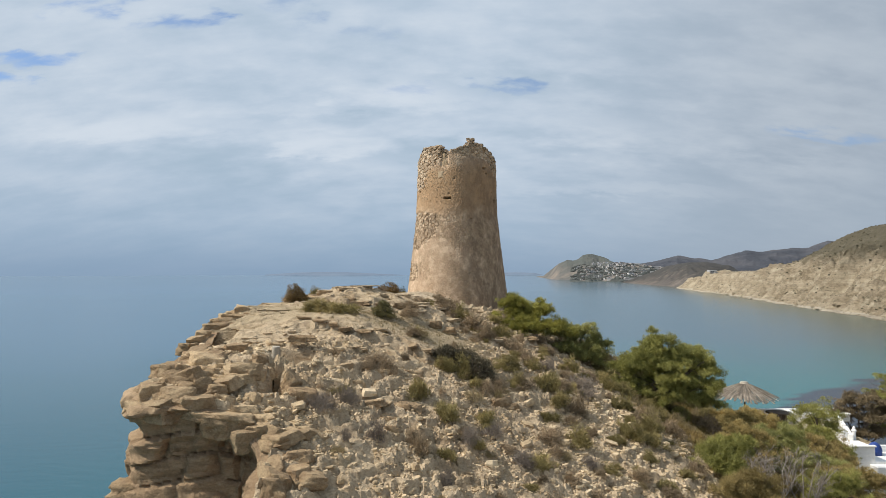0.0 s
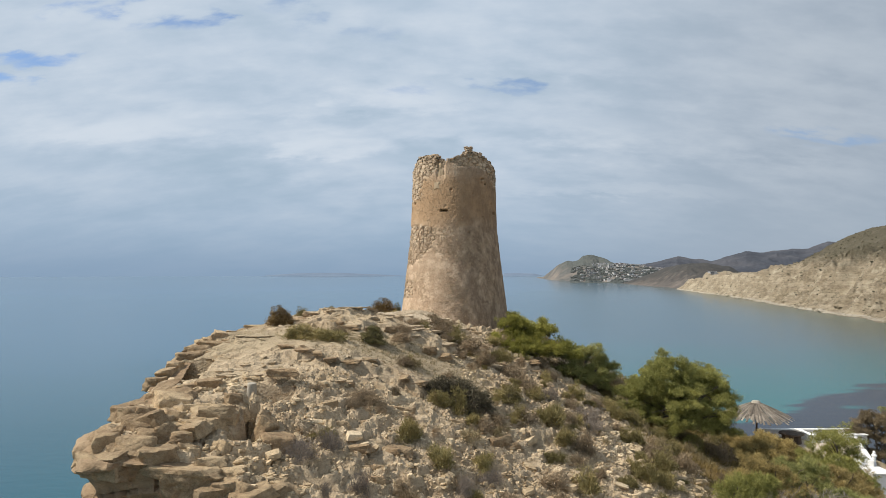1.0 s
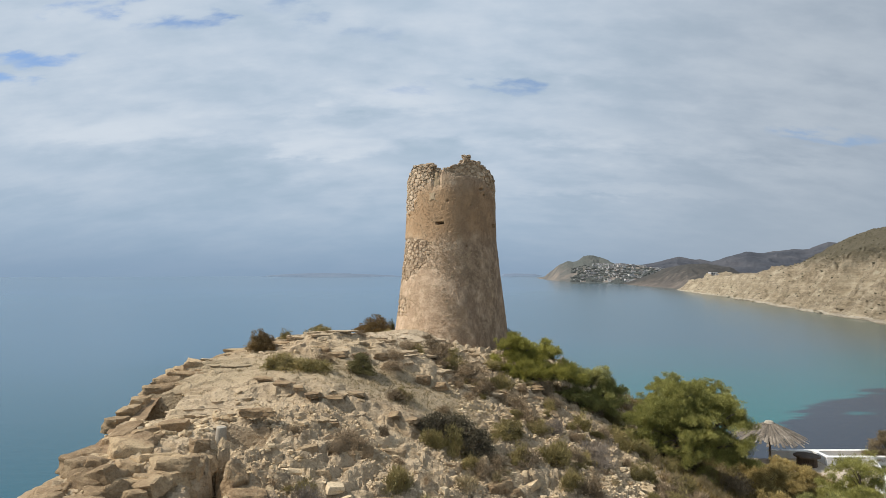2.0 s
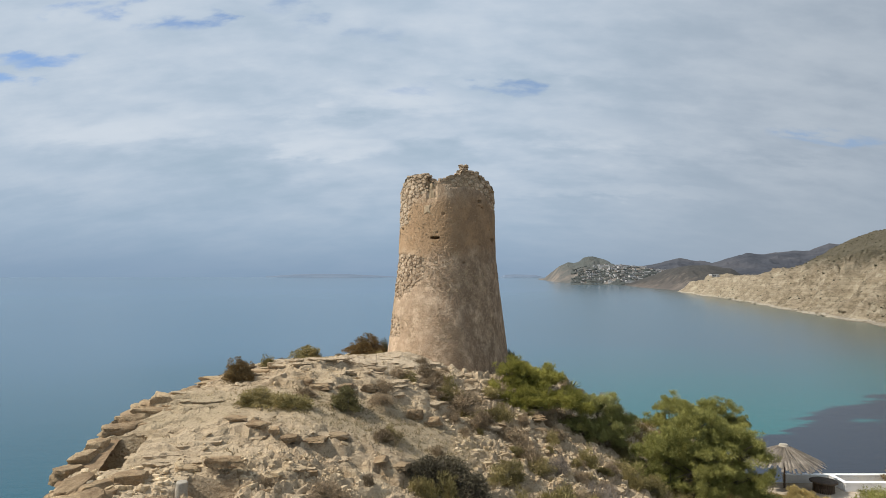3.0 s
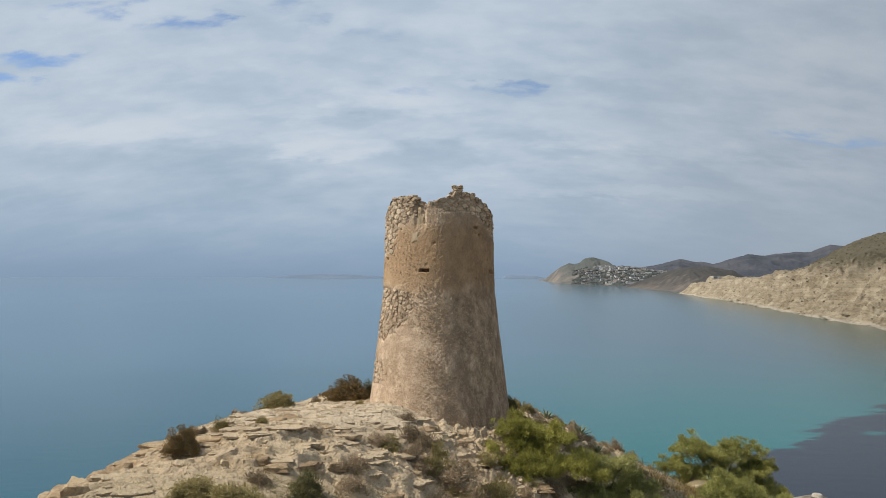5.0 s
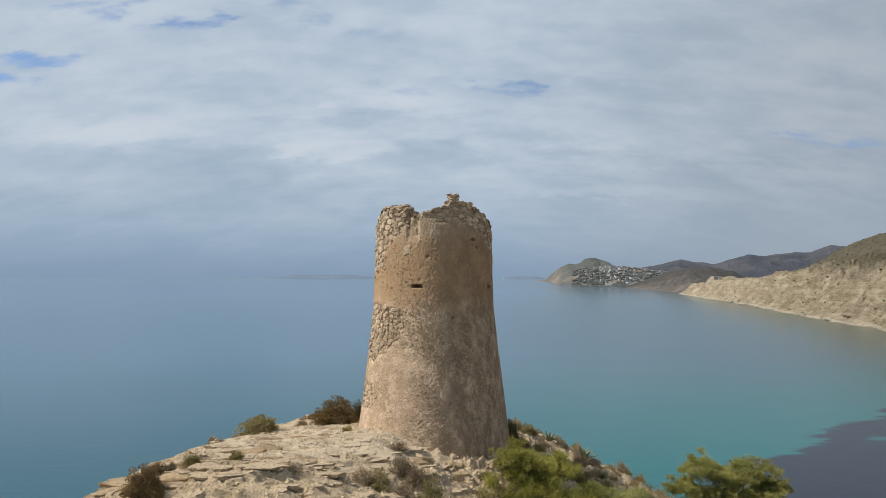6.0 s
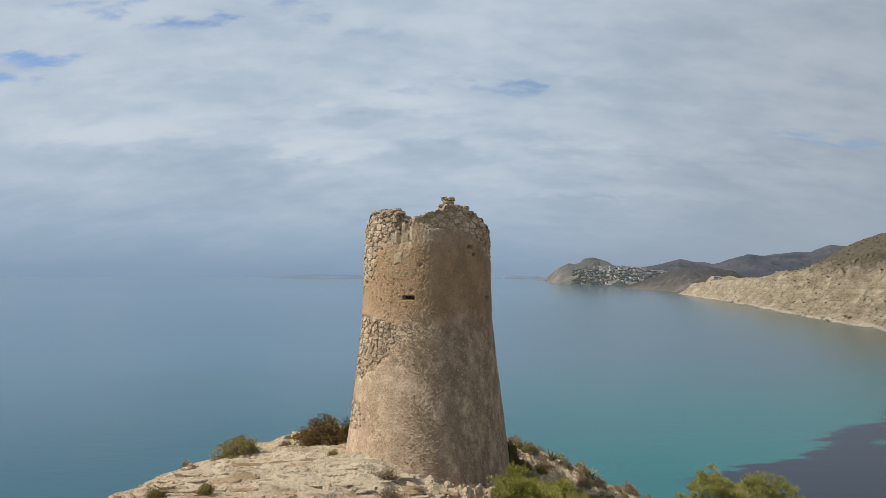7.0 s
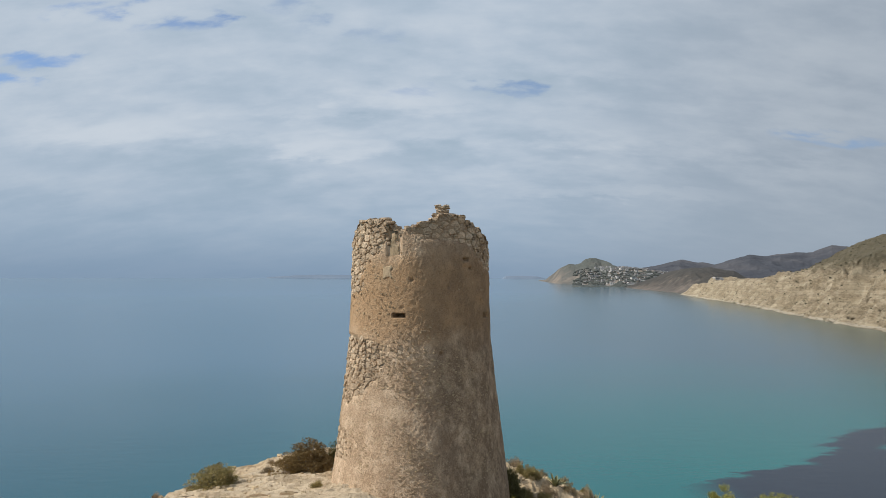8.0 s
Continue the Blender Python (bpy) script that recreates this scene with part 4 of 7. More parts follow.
for k in range(10):
    a = np.linspace(0, 2 * np.pi, 26, endpoint=False)
    r = 0.5 * (1 + 0.34 * fbm(np.cos(a) * 1.4 + k * 5, np.sin(a) * 1.4, 0, 2, 130 + k) + 0.24 * grain(np.cos(a) * 6 + k, np.sin(a) * 6, 0, 150 + k))
    edge = np.stack([np.cos(a) * r, np.sin(a) * r], 1)
    rings = [np.column_stack([edge * 0.90, np.full(26, -1.0)]), np.column_stack([edge * (0.96 + 0.04 * np.sin(a * 5 + k))[:, None], np.full(26, -0.25)]),
             np.column_stack([edge, 0.35 * grain(edge[:, 0] * 7, edge[:, 1] * 7, 0, k)]), np.column_stack([edge * 0.90, 0.12 + 0.10 * grain(edge[:, 0] * 5, edge[:, 1] * 5, 1.0, k)]), np.column_stack([edge * 0.45, 0.14 + 0.10 * grain(edge[:, 0] * 3, edge[:, 1] * 3, 2.0, k)])]
    v = np.concatenate(rings + [np.array([[0, 0, 0.14]])])
    f = grid_faces(5, 26, True)
    cap = np.array([(104 + q, 104 + (q + 1) % 26, 130) for q in range(26)])
    BEDS.append(crisp(mesh_of("rock_bed", v, [f, cap], "ground", True), 35))
laid_beds = 0
while laid_beds < 250:
    if laid_beds < 180:
        x, y = srng.uniform(-8, 4.5), srng.uniform(33.4, 42.5)
    else:
        x, y = srng.uniform(-9.4, -2.5), srng.uniform(25.5, 37)
    if float(outside(x, y)) > -0.7 or (x - 0.93) ** 2 + (y - 43.93) ** 2 < 14.5 or bell(x, y, -6.1, 23.8, 0.8) > 0.25 or bell(x, y, -5.95, 25.6, 0.8) > 0.3:
        continue
    if bell(x, y, -5.0, 41.2, 1.7) > 0.5 or (abs(y - 31.2 - 0.12 * (x + 2)) < 1.5 and -7.5 < x < 1.5 and srng.random() < 0.93):
        continue
    long, thick = 0.3 + 1.2 * srng.random() ** 1.6, srng.uniform(0.05, 0.13)
    fall = float(ground_at(x, y + 0.3) - ground_at(x, y - 0.3)) / 0.6
    tip = math.degrees(math.atan(fall)) * 0.55 - srng.uniform(0, 5)
    m = pose(x, y, float(ground_at(x, y)) + srng.uniform(-0.035, 0.02), tip, srng.uniform(-4, 4), srng.gauss(6, 14)) @ Matrix.Diagonal((long, long * srng.uniform(0.35, 0.65), thick, 1))
    tagged(mesh_part("rock_bed", BEDS[laid_beds % 10], None, m), "thin pale limestone bed cropping out of dusty ground", "rock", "thin beds")
    laid_beds += 1


# ---- the watch tower ----
TX, TY = 0.93, 43.93


def tower_radius(z):
    return np.interp(z, [-2.5, 0, 2, 4, 5.4, 6.6, 9.6, 10.6], [3.66, 3.36, 3.12, 2.88, 2.74, 2.70, 2.62, 2.60])


def tower_rim(deg):
    """Height of the broken top at an angle from the front, minus to the sea side."""
    return np.interp(deg, [-180, -120, -92, -75, -66, -58, -30, -24, -20, -13, -8, 4, 11, 14, 17, 24, 31, 39, 47, 53, 62, 78, 95, 130, 180],
                     [9.2, 9.0, 8.9, 9.25, 9.55, 9.8, 9.86, 9.72, 9.52, 9.42, 9.52, 9.70, 9.80, 9.90, 10.0, 10.02, 9.98, 9.93, 9.70, 9.64, 9.48, 9.15, 8.95, 9.0, 9.2])


def bare(deg, z):
    """Where the render has fallen off the rubble, 0 to 1."""
    w = 8 * grain(deg * 0.09, z * 1.1, 0, 77) + 6 * grain(deg * 0.3, z * 4.0, 0, 78)
    top = smooth(z - np.interp(deg + w, [-95, -55, -48, -27, -22, -12, -6, 20, 40, 50, 60, 75, 95], [6.9, 7.3, 8.3, 8.75, 9.3, 9.5, 9.15, 9.1, 9.0, 8.75, 8.4, 8.0, 7.8]), -0.08, 0.08)
    mid = smooth(np.interp(z, [3.2, 3.8, 4.6, 5.3, 5.6], [-60, -42, -28, -20, -50]) - deg - w, -5, 5) * smooth(z, 3.1, 3.3) * smooth(-z, -5.75, -5.5)
    low = 0.9 * smooth(-58 - deg - w, -3, 3) * smooth(z, 1.0, 1.3) * smooth(-z, -2.4, -2.1)
    back = smooth(np.abs(deg), 100, 112) * smooth(z, 8.2, 8.4)
    return np.maximum.reduce([top * (np.abs(deg) < 105), mid, low, back])


tower = empty("watch_tower", pose(TX, TY, 0))
tagged(tower, "ruined round stone watchtower with worn ochre render", "tower")
cols, zs = 560, np.arange(-2.5, 10.62, 0.042)
DEG, ZZ = np.meshgrid(np.linspace(-180, 180, cols, endpoint=False), zs)
rimz = tower_rim(DEG[0]) + 0.05 * fbm(DEG[0] * 0.4, 0 * DEG[0], 0, 3, 5)
ZT = np.minimum(ZZ, rimz[None, :])
PHI = np.radians(DEG)
bx, by = np.sin(PHI) * 3, -np.cos(PHI) * 3
RR = tower_radius(ZT) + 0.022 * fbm(bx * 0.7, by * 0.7, ZT * 0.7, 3, 2) + 0.009 * fbm(bx * 15, by * 15, ZT * 11, 3, 8, 0.75) + 0.002 * fbm(bx * 5, by * 5, ZT * 5, 2, 18)
RR = RR - 0.007 * np.maximum(0, np.abs(fbm(bx * 3.2, by * 3.2, ZT * 3.2, 3, 28)) - 0.35) * smooth(-ZT, -5.6, -4.8)
B = bare(DEG, ZT)
RR = RR - 0.066 * B
chase = smooth(DEG, -26, -23) * smooth(-DEG, 11.5, 14.5) * smooth(ZT, 8.2, 8.7)
RR = RR - 0.10 * chase
for deg, z, half_deg, half_z, dip in ((-14.5, 6.46, 5.2, 0.062, 0.5), (66, 6.38, 6.0, 0.085, 0.45)):
    RR = RR - dip * (np.abs(DEG - deg) < half_deg) * (np.abs(ZT - z) < half_z)
prng = random.Random(3)
for k in range(34):   # putlog holes and pits
    deg, z = prng.uniform(-80, 85), prng.choice([prng.uniform(0.4, 5), prng.uniform(5, 8.6)])
    if -60 < deg < 45 and prng.random() < 0.45:
        continue
    w, h = prng.uniform(0.5, 1.5), prng.uniform(0.03, 0.06)
    RR = RR - prng.uniform(0.05, 0.14) * np.exp(-((DEG - deg) / w) ** 2 - ((ZT - z) / h) ** 2)
for deg, z, w, h in ((40, 8.42, 2.6, 0.05), (44, 8.1, 1.2, 0.05), (58, 8.7, 2.0, 0.16), (64, 8.2, 1.2, 0.1), (-66, 7.0, 2.2, 0.06)):
    RR = RR - 0.22 * np.exp(-((DEG - deg) / w) ** 4 - ((ZT - z) / h) ** 4)
shell = np.stack([np.sin(PHI) * RR, -np.cos(PHI) * RR, ZT], -1).reshape(-1, 3)
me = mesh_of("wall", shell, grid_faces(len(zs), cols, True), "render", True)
me.materials.append(M["mortar"])
fb = (B[:-1] > 0.5).ravel()
me.polygons.foreach_set("material_index", fb.astype(np.int32))
mesh_part("wall", me, tower)
# broken top and hollow inside
inner = []
for rr, dz in ((2.62, -0.03), (2.35, 0.02), (1.95, -0.05), (1.86, -0.5), (1.84, -1.6), (0.02, -1.62)):
    d = DEG[0]
    base = rimz + dz + 0.06 * fbm(d * 0.3, np.full(cols, rr * 3), 0, 2, 9) if dz > -0.4 else np.full(cols, 8.8) + dz
    inner.append(np.stack([np.sin(PHI[0]) * rr, -np.cos(PHI[0]) * rr, base], -1))
mesh_part("wall_core", mesh_of("wall_core", np.concatenate(inner), grid_faces(len(inner), cols, True), "mortar", False), tower, None, "broken rubble top of the wall")
# stub of parapet masonry and patch of newer render
for sx, sz, wide, high, k in ((0.66, 9.97, 0.26, 0.18, 61), (0.92, 9.99, 0.34, 0.20, 62), (0.80, 10.10, 0.34, 0.15, 63), (0.78, 10.20, 0.26, 0.13, 64), (0.98, 10.17, 0.22, 0.12, 65), (1.24, 9.98, 0.26, 0.14, 66), (0.86, 10.30, 0.50, 0.10, 67), (0.70, 10.37, 0.22, 0.06, 68), (1.0, 10.36, 0.20, 0.07, 69)):
    v, f = rock_verts(4, (wide, 0.42, high), 0.45, 0.4, k)
    mesh_part("stone", mesh_of("stone", v + np.array((sx, -1.98, sz)), f, "masonry", False), tower)
for d0, d1, z0, z1, back_in in ((-29, -19.5, 7.72, 8.2, 0.022), (-23, -14.5, 8.12, 9.36, -0.065)):
    pd, pz = np.meshgrid(np.linspace(d0, d1, 18), np.linspace(z0, z1, 26))
    e = np.abs((pd - (d0 + d1) / 2) / ((d1 - d0) / 2)) ** 4 + np.abs((pz - (z0 + z1) / 2) / ((z1 - z0) / 2)) ** 4 + 0.75 * fbm(pd * 0.4, pz * 4, 0, 4, 6)
    pr = tower_radius(pz) + back_in - 0.09 * smooth(e, 0.65, 1.15) + 0.012 * fbm(pd * 0.6, pz * 4, 0, 3, 7)
    patch = np.stack([np.sin(np.radians(pd)) * pr, -np.cos(np.radians(pd)) * pr, pz], -1).reshape(-1, 3)
    mesh_part("render_patch", mesh_of("render_patch", patch, grid_faces(26, 18), "mortar_patch", True), tower, None, "pale patch of newer mortar")

# rubble stones where the render is gone: each one fills the room between its neighbours
STONES = []
for k in range(10):
    v, f = rock_verts(2, (1, 1, 1), 0.4, 0.28, 200 + k)
    STONES.append((v, f))
stone_rng = random.Random(12)
laid, joined_v, joined_f, count = 0, [], [], 0
taken = np.zeros((0, 3))
for size, tries in ((0.28, 900), (0.23, 4000), (0.18, 12000), (0.13, 18000), (0.085, 20000)):
    g0 = np.random.default_rng(int(size * 100))
    D = g0.uniform(-180, 180, tries)
    Z = g0.uniform(1.0, 10.1, tries)
    keep = (bare(D, Z) > 0.5) & (Z + size * 0.2 < tower_rim(D)) & ~((D > -25) & (D < -13) & (Z > 8.0))
    keep &= (Z > 6.2) | (size < 0.28)
    for d, zz in zip(D[keep], Z[keep]):
        u = math.radians(d) * float(tower_radius(zz))
        if len(taken) and np.any((taken[:, 0] - u) ** 2 * 0.58 + (taken[:, 1] - zz) ** 2 * 1.7 < ((taken[:, 2] + size) * 0.48) ** 2):
            continue
        taken = np.vstack([taken, (u, zz, size)])


def stone_outline(n):
    """The stone's outline on the unrolled wall, cut by its neighbours, corners rounded."""
    u, z, s = taken[n]
    turn = stone_rng.uniform(0, 1)
    poly = []
    for q in range(9):
        a_ = 2 * math.pi * (q + turn) / 9
        r_ = stone_rng.uniform(0.74, 1.06) / (abs(math.cos(a_)) ** 3 + abs(math.sin(a_)) ** 3) ** 0.33
        poly.append(np.array((math.cos(a_) * s * 0.86 * r_, math.sin(a_) * s * 0.54 * r_)))
    far = (taken[:, 0] - u) ** 2 + (taken[:, 1] - z) ** 2
    for m_ in np.nonzero((far > 0) & (far < 1.2 * (taken[:, 2] + s) ** 2))[0]:
        w = taken[m_, :2] - taken[n, :2]
        length = math.hypot(w[0], w[1])
        w = w / length
        limit = length * s / (s + taken[m_, 2]) - 0.009
        cut = []
        for q in range(len(poly)):
            a_, b_ = poly[q], poly[(q + 1) % len(poly)]
            ha, hb = a_ @ w - limit, b_ @ w - limit
            if ha <= 0:
                cut.append(a_)
            if ha * hb < 0:
                cut.append(a_ + (b_ - a_) * ha / (ha - hb))
        poly = cut
        if len(poly) < 3:
            return None
    soft_ = []
    for q in range(len(poly)):
        a_, b_ = poly[q], poly[(q + 1) % len(poly)]
        soft_ += [a_ * 0.85 + b_ * 0.15, a_ * 0.15 + b_ * 0.85]
    soft_ = np.array(soft_)
    return soft_ * (1 + 0.07 * grain(soft_[:, 0] * 25 + 9 * u, soft_[:, 1] * 25 + 7 * z, 0, 55))[:, None]


for n in np.argsort(-taken[:, 2]):
    o = stone_outline(n)
    if o is None or len(o) < 6:
        continue
    u, z, s = taken[n]
    c = o.mean(0)
    proud = stone_rng.uniform(-0.05, 0.012)
    tu, tz = stone_rng.uniform(-0.16, 0.16), stone_rng.uniform(-0.16, 0.16)
    rings, k = [], len(o)
    for scale_, out_ in ((1.0, -0.14), (0.99, -0.022), (0.93, 0.0), (0.55, 0.004)):
        p = c + (o - c) * scale_
        rings.append(np.column_stack([p, out_ + proud + tu * p[:, 0] + tz * p[:, 1] + np.array([stone_rng.uniform(-0.016, 0.016) for q in range(k)])]))
    p = np.vstack(rings + [np.array([[c[0], c[1], 0.012 + proud]])])
    rad = tower_radius(z + p[:, 1]) + p[:, 2]
    ang_ = (u + p[:, 0]) / float(tower_radius(z))
    v = np.column_stack([np.sin(ang_) * rad, -np.cos(ang_) * rad, z + p[:, 1]])
    f = [(r * k + q, r * k + (q + 1) % k, (r + 1) * k + (q + 1) % k, (r + 1) * k + q) for r in range(3) for q in range(k)]
    top_ = [(3 * k + q, 3 * k + q + 1, 3 * k + (q + 2) % k, 4 * k) for q in range(0, k, 2)]
    if abs(math.degrees(u / 2.7)) < 88 and laid < 300:
        me = bpy.data.meshes.new("stone")
        me.from_pydata(v.tolist(), [], f + top_)
        me.materials.append(M["masonry"])
        me.polygons.foreach_set("use_smooth", [True] * len(me.polygons))
        mesh_part("stone", crisp(me, 24), tower)
        laid += 1
    else:
        joined_v.append(v)
        joined_f.append(np.array(f + top_) + count)
        count += len(v)
# loose stones along the broken top
for d in np.arange(-180, 180, 5.2):
    a, rr = math.radians(d), stone_rng.uniform(2.05, 2.5)
    k = stone_rng.randrange(10)
    m = Matrix.Translation((math.sin(a) * rr, -math.cos(a) * rr, float(tower_rim(d)) + 0.01)) @ pose(0, 0, 0, 0, 0, d + stone_rng.uniform(-30, 30)) @ Matrix.Diagonal((stone_rng.uniform(.2, .42), 0.3, stone_rng.uniform(.1, .22), 1))
    v = STONES[k][0] @ np.array(m.to_3x3()).T + np.array(m.translation)
    joined_v.append(v)
    joined_f.append(STONES[k][1] + count)
    count += len(v)
rest = mesh_part("rubble", mesh_of("rubble", np.concatenate(joined_v), np.concatenate(joined_f), "masonry", False), tower, None, "rubble stones of the far side and broken top")
rest["kind"] = "stuff"
# small stones that show through the thin render
v1, f1 = rock_verts(1, (1, 1, 1), 0.35, 0.3, 71)
g1 = np.random.default_rng(5)
n1 = 15000
D, Z = g1.uniform(-100, 100, n1), g1.uniform(-0.6, 8.9, n1)
thin = (g1.random(n1) < np.interp(D, [-100, 15, 50, 100], [1.0, 1.0, 0.3, 0.3]) * np.interp(Z, [-1, 0.5, 4.8, 5.8, 9], [0.9, 1.0, 0.9, 0.22, 0.2])) & (fbm(np.radians(D) * 2.5, Z * 0.9, 0, 3, 44) > -0.35) & (bare(D, Z) < 0.4) & ~((np.abs(D + 14.5) < 8) & (np.abs(Z - 6.46) < 0.22))
D, Z = D[thin], Z[thin]
S = 0.02 + 0.042 * g1.random(len(D)) ** 2.5
A = np.radians(D)
rad = tower_radius(Z) + 0.004
tilt = g1.uniform(-0.6, 0.6, len(D))
lx, ly, lz = v1[:, 0][None] * S[:, None] * 1.9, v1[:, 1][None] * S[:, None] * 0.55, v1[:, 2][None] * S[:, None]
lx, lz = lx * np.cos(tilt)[:, None] - lz * np.sin(tilt)[:, None], lx * np.sin(tilt)[:, None] + lz * np.cos(tilt)[:, None]
c, si = np.cos(A)[:, None], np.sin(A)[:, None]
pv = np.stack([lx * c - ly * si + (np.sin(A) * rad)[:, None], lx * si + ly * c - (np.cos(A) * rad)[:, None], lz + Z[:, None]], -1).reshape(-1, 3)
pf = (f1[None] + (np.arange(len(D)) * len(v1))[:, None, None]).reshape(-1, 4)
small = mesh_part("pebble", mesh_of("pebble", pv, pf, "render_pebble", False), tower, None, "small stones showing through the render")
small["kind"] = "stuff"


# ---- the bay's far shore ----
def shore_x(y):
    return np.interp(y, [100, 300, 440, 509, 631, 890, 1350, 1500], [262, 280, 297, 313, 335, 395, 476, 520])


def coast_height(x, y):
    u = x - shore_x(y) + 5 * grain(y * 0.03, 0 * y, 0, 14) + 2.5 * grain(y * 0.1, 0 * y, 0, 15)
    crest = np.interp(y, [100, 400, 560, 640, 720, 830, 950, 1130, 1220, 1275, 1330], [16, 20, 26, 24, 13, 8, 0, -1.5, -2.5, -7, -14])
    far = smooth(y, 780, 980)                      # the low spur at the far end: a flat top over short steep beds
    rise = smooth(u, 4, 62 - 26 * far) * 0.55 + 0.45 * smooth(u, 20, 120 - 82 * far)
    z = SEA - 1.2 + np.clip(u, -20, 12) * 0.16 + (crest - SEA - 1) * rise
    slope = smooth(u, 8, 26) * smooth(-u, -110, -55) * (1 - 0.6 * far)
    gully = np.abs(fbm(y * 0.035 + 0.006 * u, u * 0.010, 0, 4, 61)) - 0.35
    z = z + slope * (18.0 * gully + 4.0 * fbm(y * 0.11, u * 0.06, 0, 4, 63))
    z = z + slope * 6.5 * (np.abs(fbm(y * 0.10 + 0.02 * u, u * 0.03, 0, 3, 67)) - 0.3)
    z = z + slope * 5.5 * (np.abs(fbm(y * 0.21 + 0.06 * u, u * 0.05, 0, 3, 69)) - 0.3)
    z = z + slope * 4.5 * (np.abs(fbm(y * 0.34 + 0.10 * u, u * 0.07, 0, 3, 70)) - 0.3)
    bed = z / 5.5 + 0.5 * fbm(x * 0.02, y * 0.02, 0, 3, 72)
    z = z + slope * (1.3 + 4.0 * far) * (smooth(bed - np.floor(bed), 0.55, 0.95) - (bed - np.floor(bed)))
    z = z + (2.4 - 1.9 * far) * smooth(u, 30, 60) * fbm(x * 0.07, y * 0.07, 0, 4, 64)
    z = z + 45 * np.exp(-((x - 540) / 95) ** 2 / 2 - ((y - 740) / 118) ** 2 / 2) * smooth(u, 45, 130)
    z = z + 17 * np.exp(-((x - 585) / 48) ** 2 / 2 - ((y - 900) / 70) ** 2 / 2)
    z = z + 22 * np.exp(-((x - 720) / 110) ** 2 / 2 - ((y - 900) / 120) ** 2 / 2)
    return z


cy = np.concatenate([np.arange(120, 300, 6.0), np.arange(300, 820, 2.1), np.arange(820, 1440, 4.0)])
cu = np.concatenate([np.arange(-18, 120, 2.1), np.arange(120, 150, 2.6), np.arange(150, 560, 9)])
CU, CY = np.meshgrid(cu, cy)
CX = shore_x(CY) + CU
CZ = coast_height(CX, CY)
shore = tagged(new("backdrop", mesh_of("backdrop", np.stack([CX, CY, CZ], -1).reshape(-1, 3), grid_faces(len(cy), len(cu)), "coast", True)),
               "bare eroded beige slopes above a narrow shore", "coast", kind="structure")


def add_scrub_cover(m, low, high, colour, beyond=None):
    """Scrub that gets thicker with height above the sea."""
    t = m.node_tree
    bsdf = next(n for n in t.nodes if n.bl_idname == "ShaderNodeBsdfPrincipled")
    geo = next(n for n in t.nodes if n.bl_idname == "ShaderNodeNewGeometry")
    base = bsdf.inputs["Base Color"].links[0].from_socket
    xyz = t.nodes.new("ShaderNodeSeparateXYZ")
    t.links.new(geo.outputs["Position"], xyz.inputs[0])
    n = noise_node(t, geo.outputs["Position"], 0.06, 7, 0.7)
    z = math_node(t, "ADD", xyz.outputs[2], math_node(t, "MULTIPLY_ADD", n, 44.0, -22.0))
    cover_fac = math_node(t, "MULTIPLY", step_node(t, z, low, high), 0.85)
    if beyond:
        thick = step_node(t, math_node(t, "ADD", xyz.outputs[0], math_node(t, "MULTIPLY_ADD", n, 260.0, -130.0)), beyond - 40, beyond + 40, 0.0, 0.85)
        cover_fac = math_node(t, "MAXIMUM", cover_fac, thick)
    spots = step_node(t, noise_node(t, geo.outputs["Position"], 0.21, 5, 0.75), 0.58, 0.64, 0.0, 0.5)
    col = mix_colour(t, math_node(t, "MAXIMUM", cover_fac, spots), base, colour)
    t.links.new(col, bsdf.inputs["Base Color"])


add_scrub_cover(M["scrub_hill"], 4.0, 34.0, (0.04, 0.04, 0.038), 590.0)
add_scrub_cover(M["headland"], 0.0, 60.0, (0.075, 0.085, 0.078))


def add_beach(m):
    """A pale strip of shingle along the water, uneven, with darker wet stones below."""
    t = m.node_tree
    bsdf = next(n for n in t.nodes if n.bl_idname == "ShaderNodeBsdfPrincipled")
    geo = next(n for n in t.nodes if n.bl_idname == "ShaderNodeNewGeometry")
    base = bsdf.inputs["Base Color"].links[0].from_socket
    xyz = t.nodes.new("ShaderNodeSeparateXYZ")
    t.links.new(geo.outputs["Position"], xyz.inputs[0])
    z = math_node(t, "ADD", xyz.outputs[2], math_node(t, "MULTIPLY_ADD", noise_node(t, geo.outputs["Position"], 0.04, 6, 0.75), 5.0, -2.5))
    strip = math_node(t, "MULTIPLY", step_node(t, z, SEA + 0.3, SEA + 0.6), step_node(t, z, SEA + 1.3, SEA + 2.2, 1.0, 0.0))
    col = mix_colour(t, math_node(t, "MULTIPLY", strip, 0.65), base, (0.53, 0.475, 0.39))
    wet = step_node(t, z, SEA + 0.2, SEA + 0.5, 0.7, 0.0)
    t.links.new(mix_colour(t, wet, col, (0.10, 0.085, 0.06)), bsdf.inputs["Base Color"])


add_beach(M["coast"])


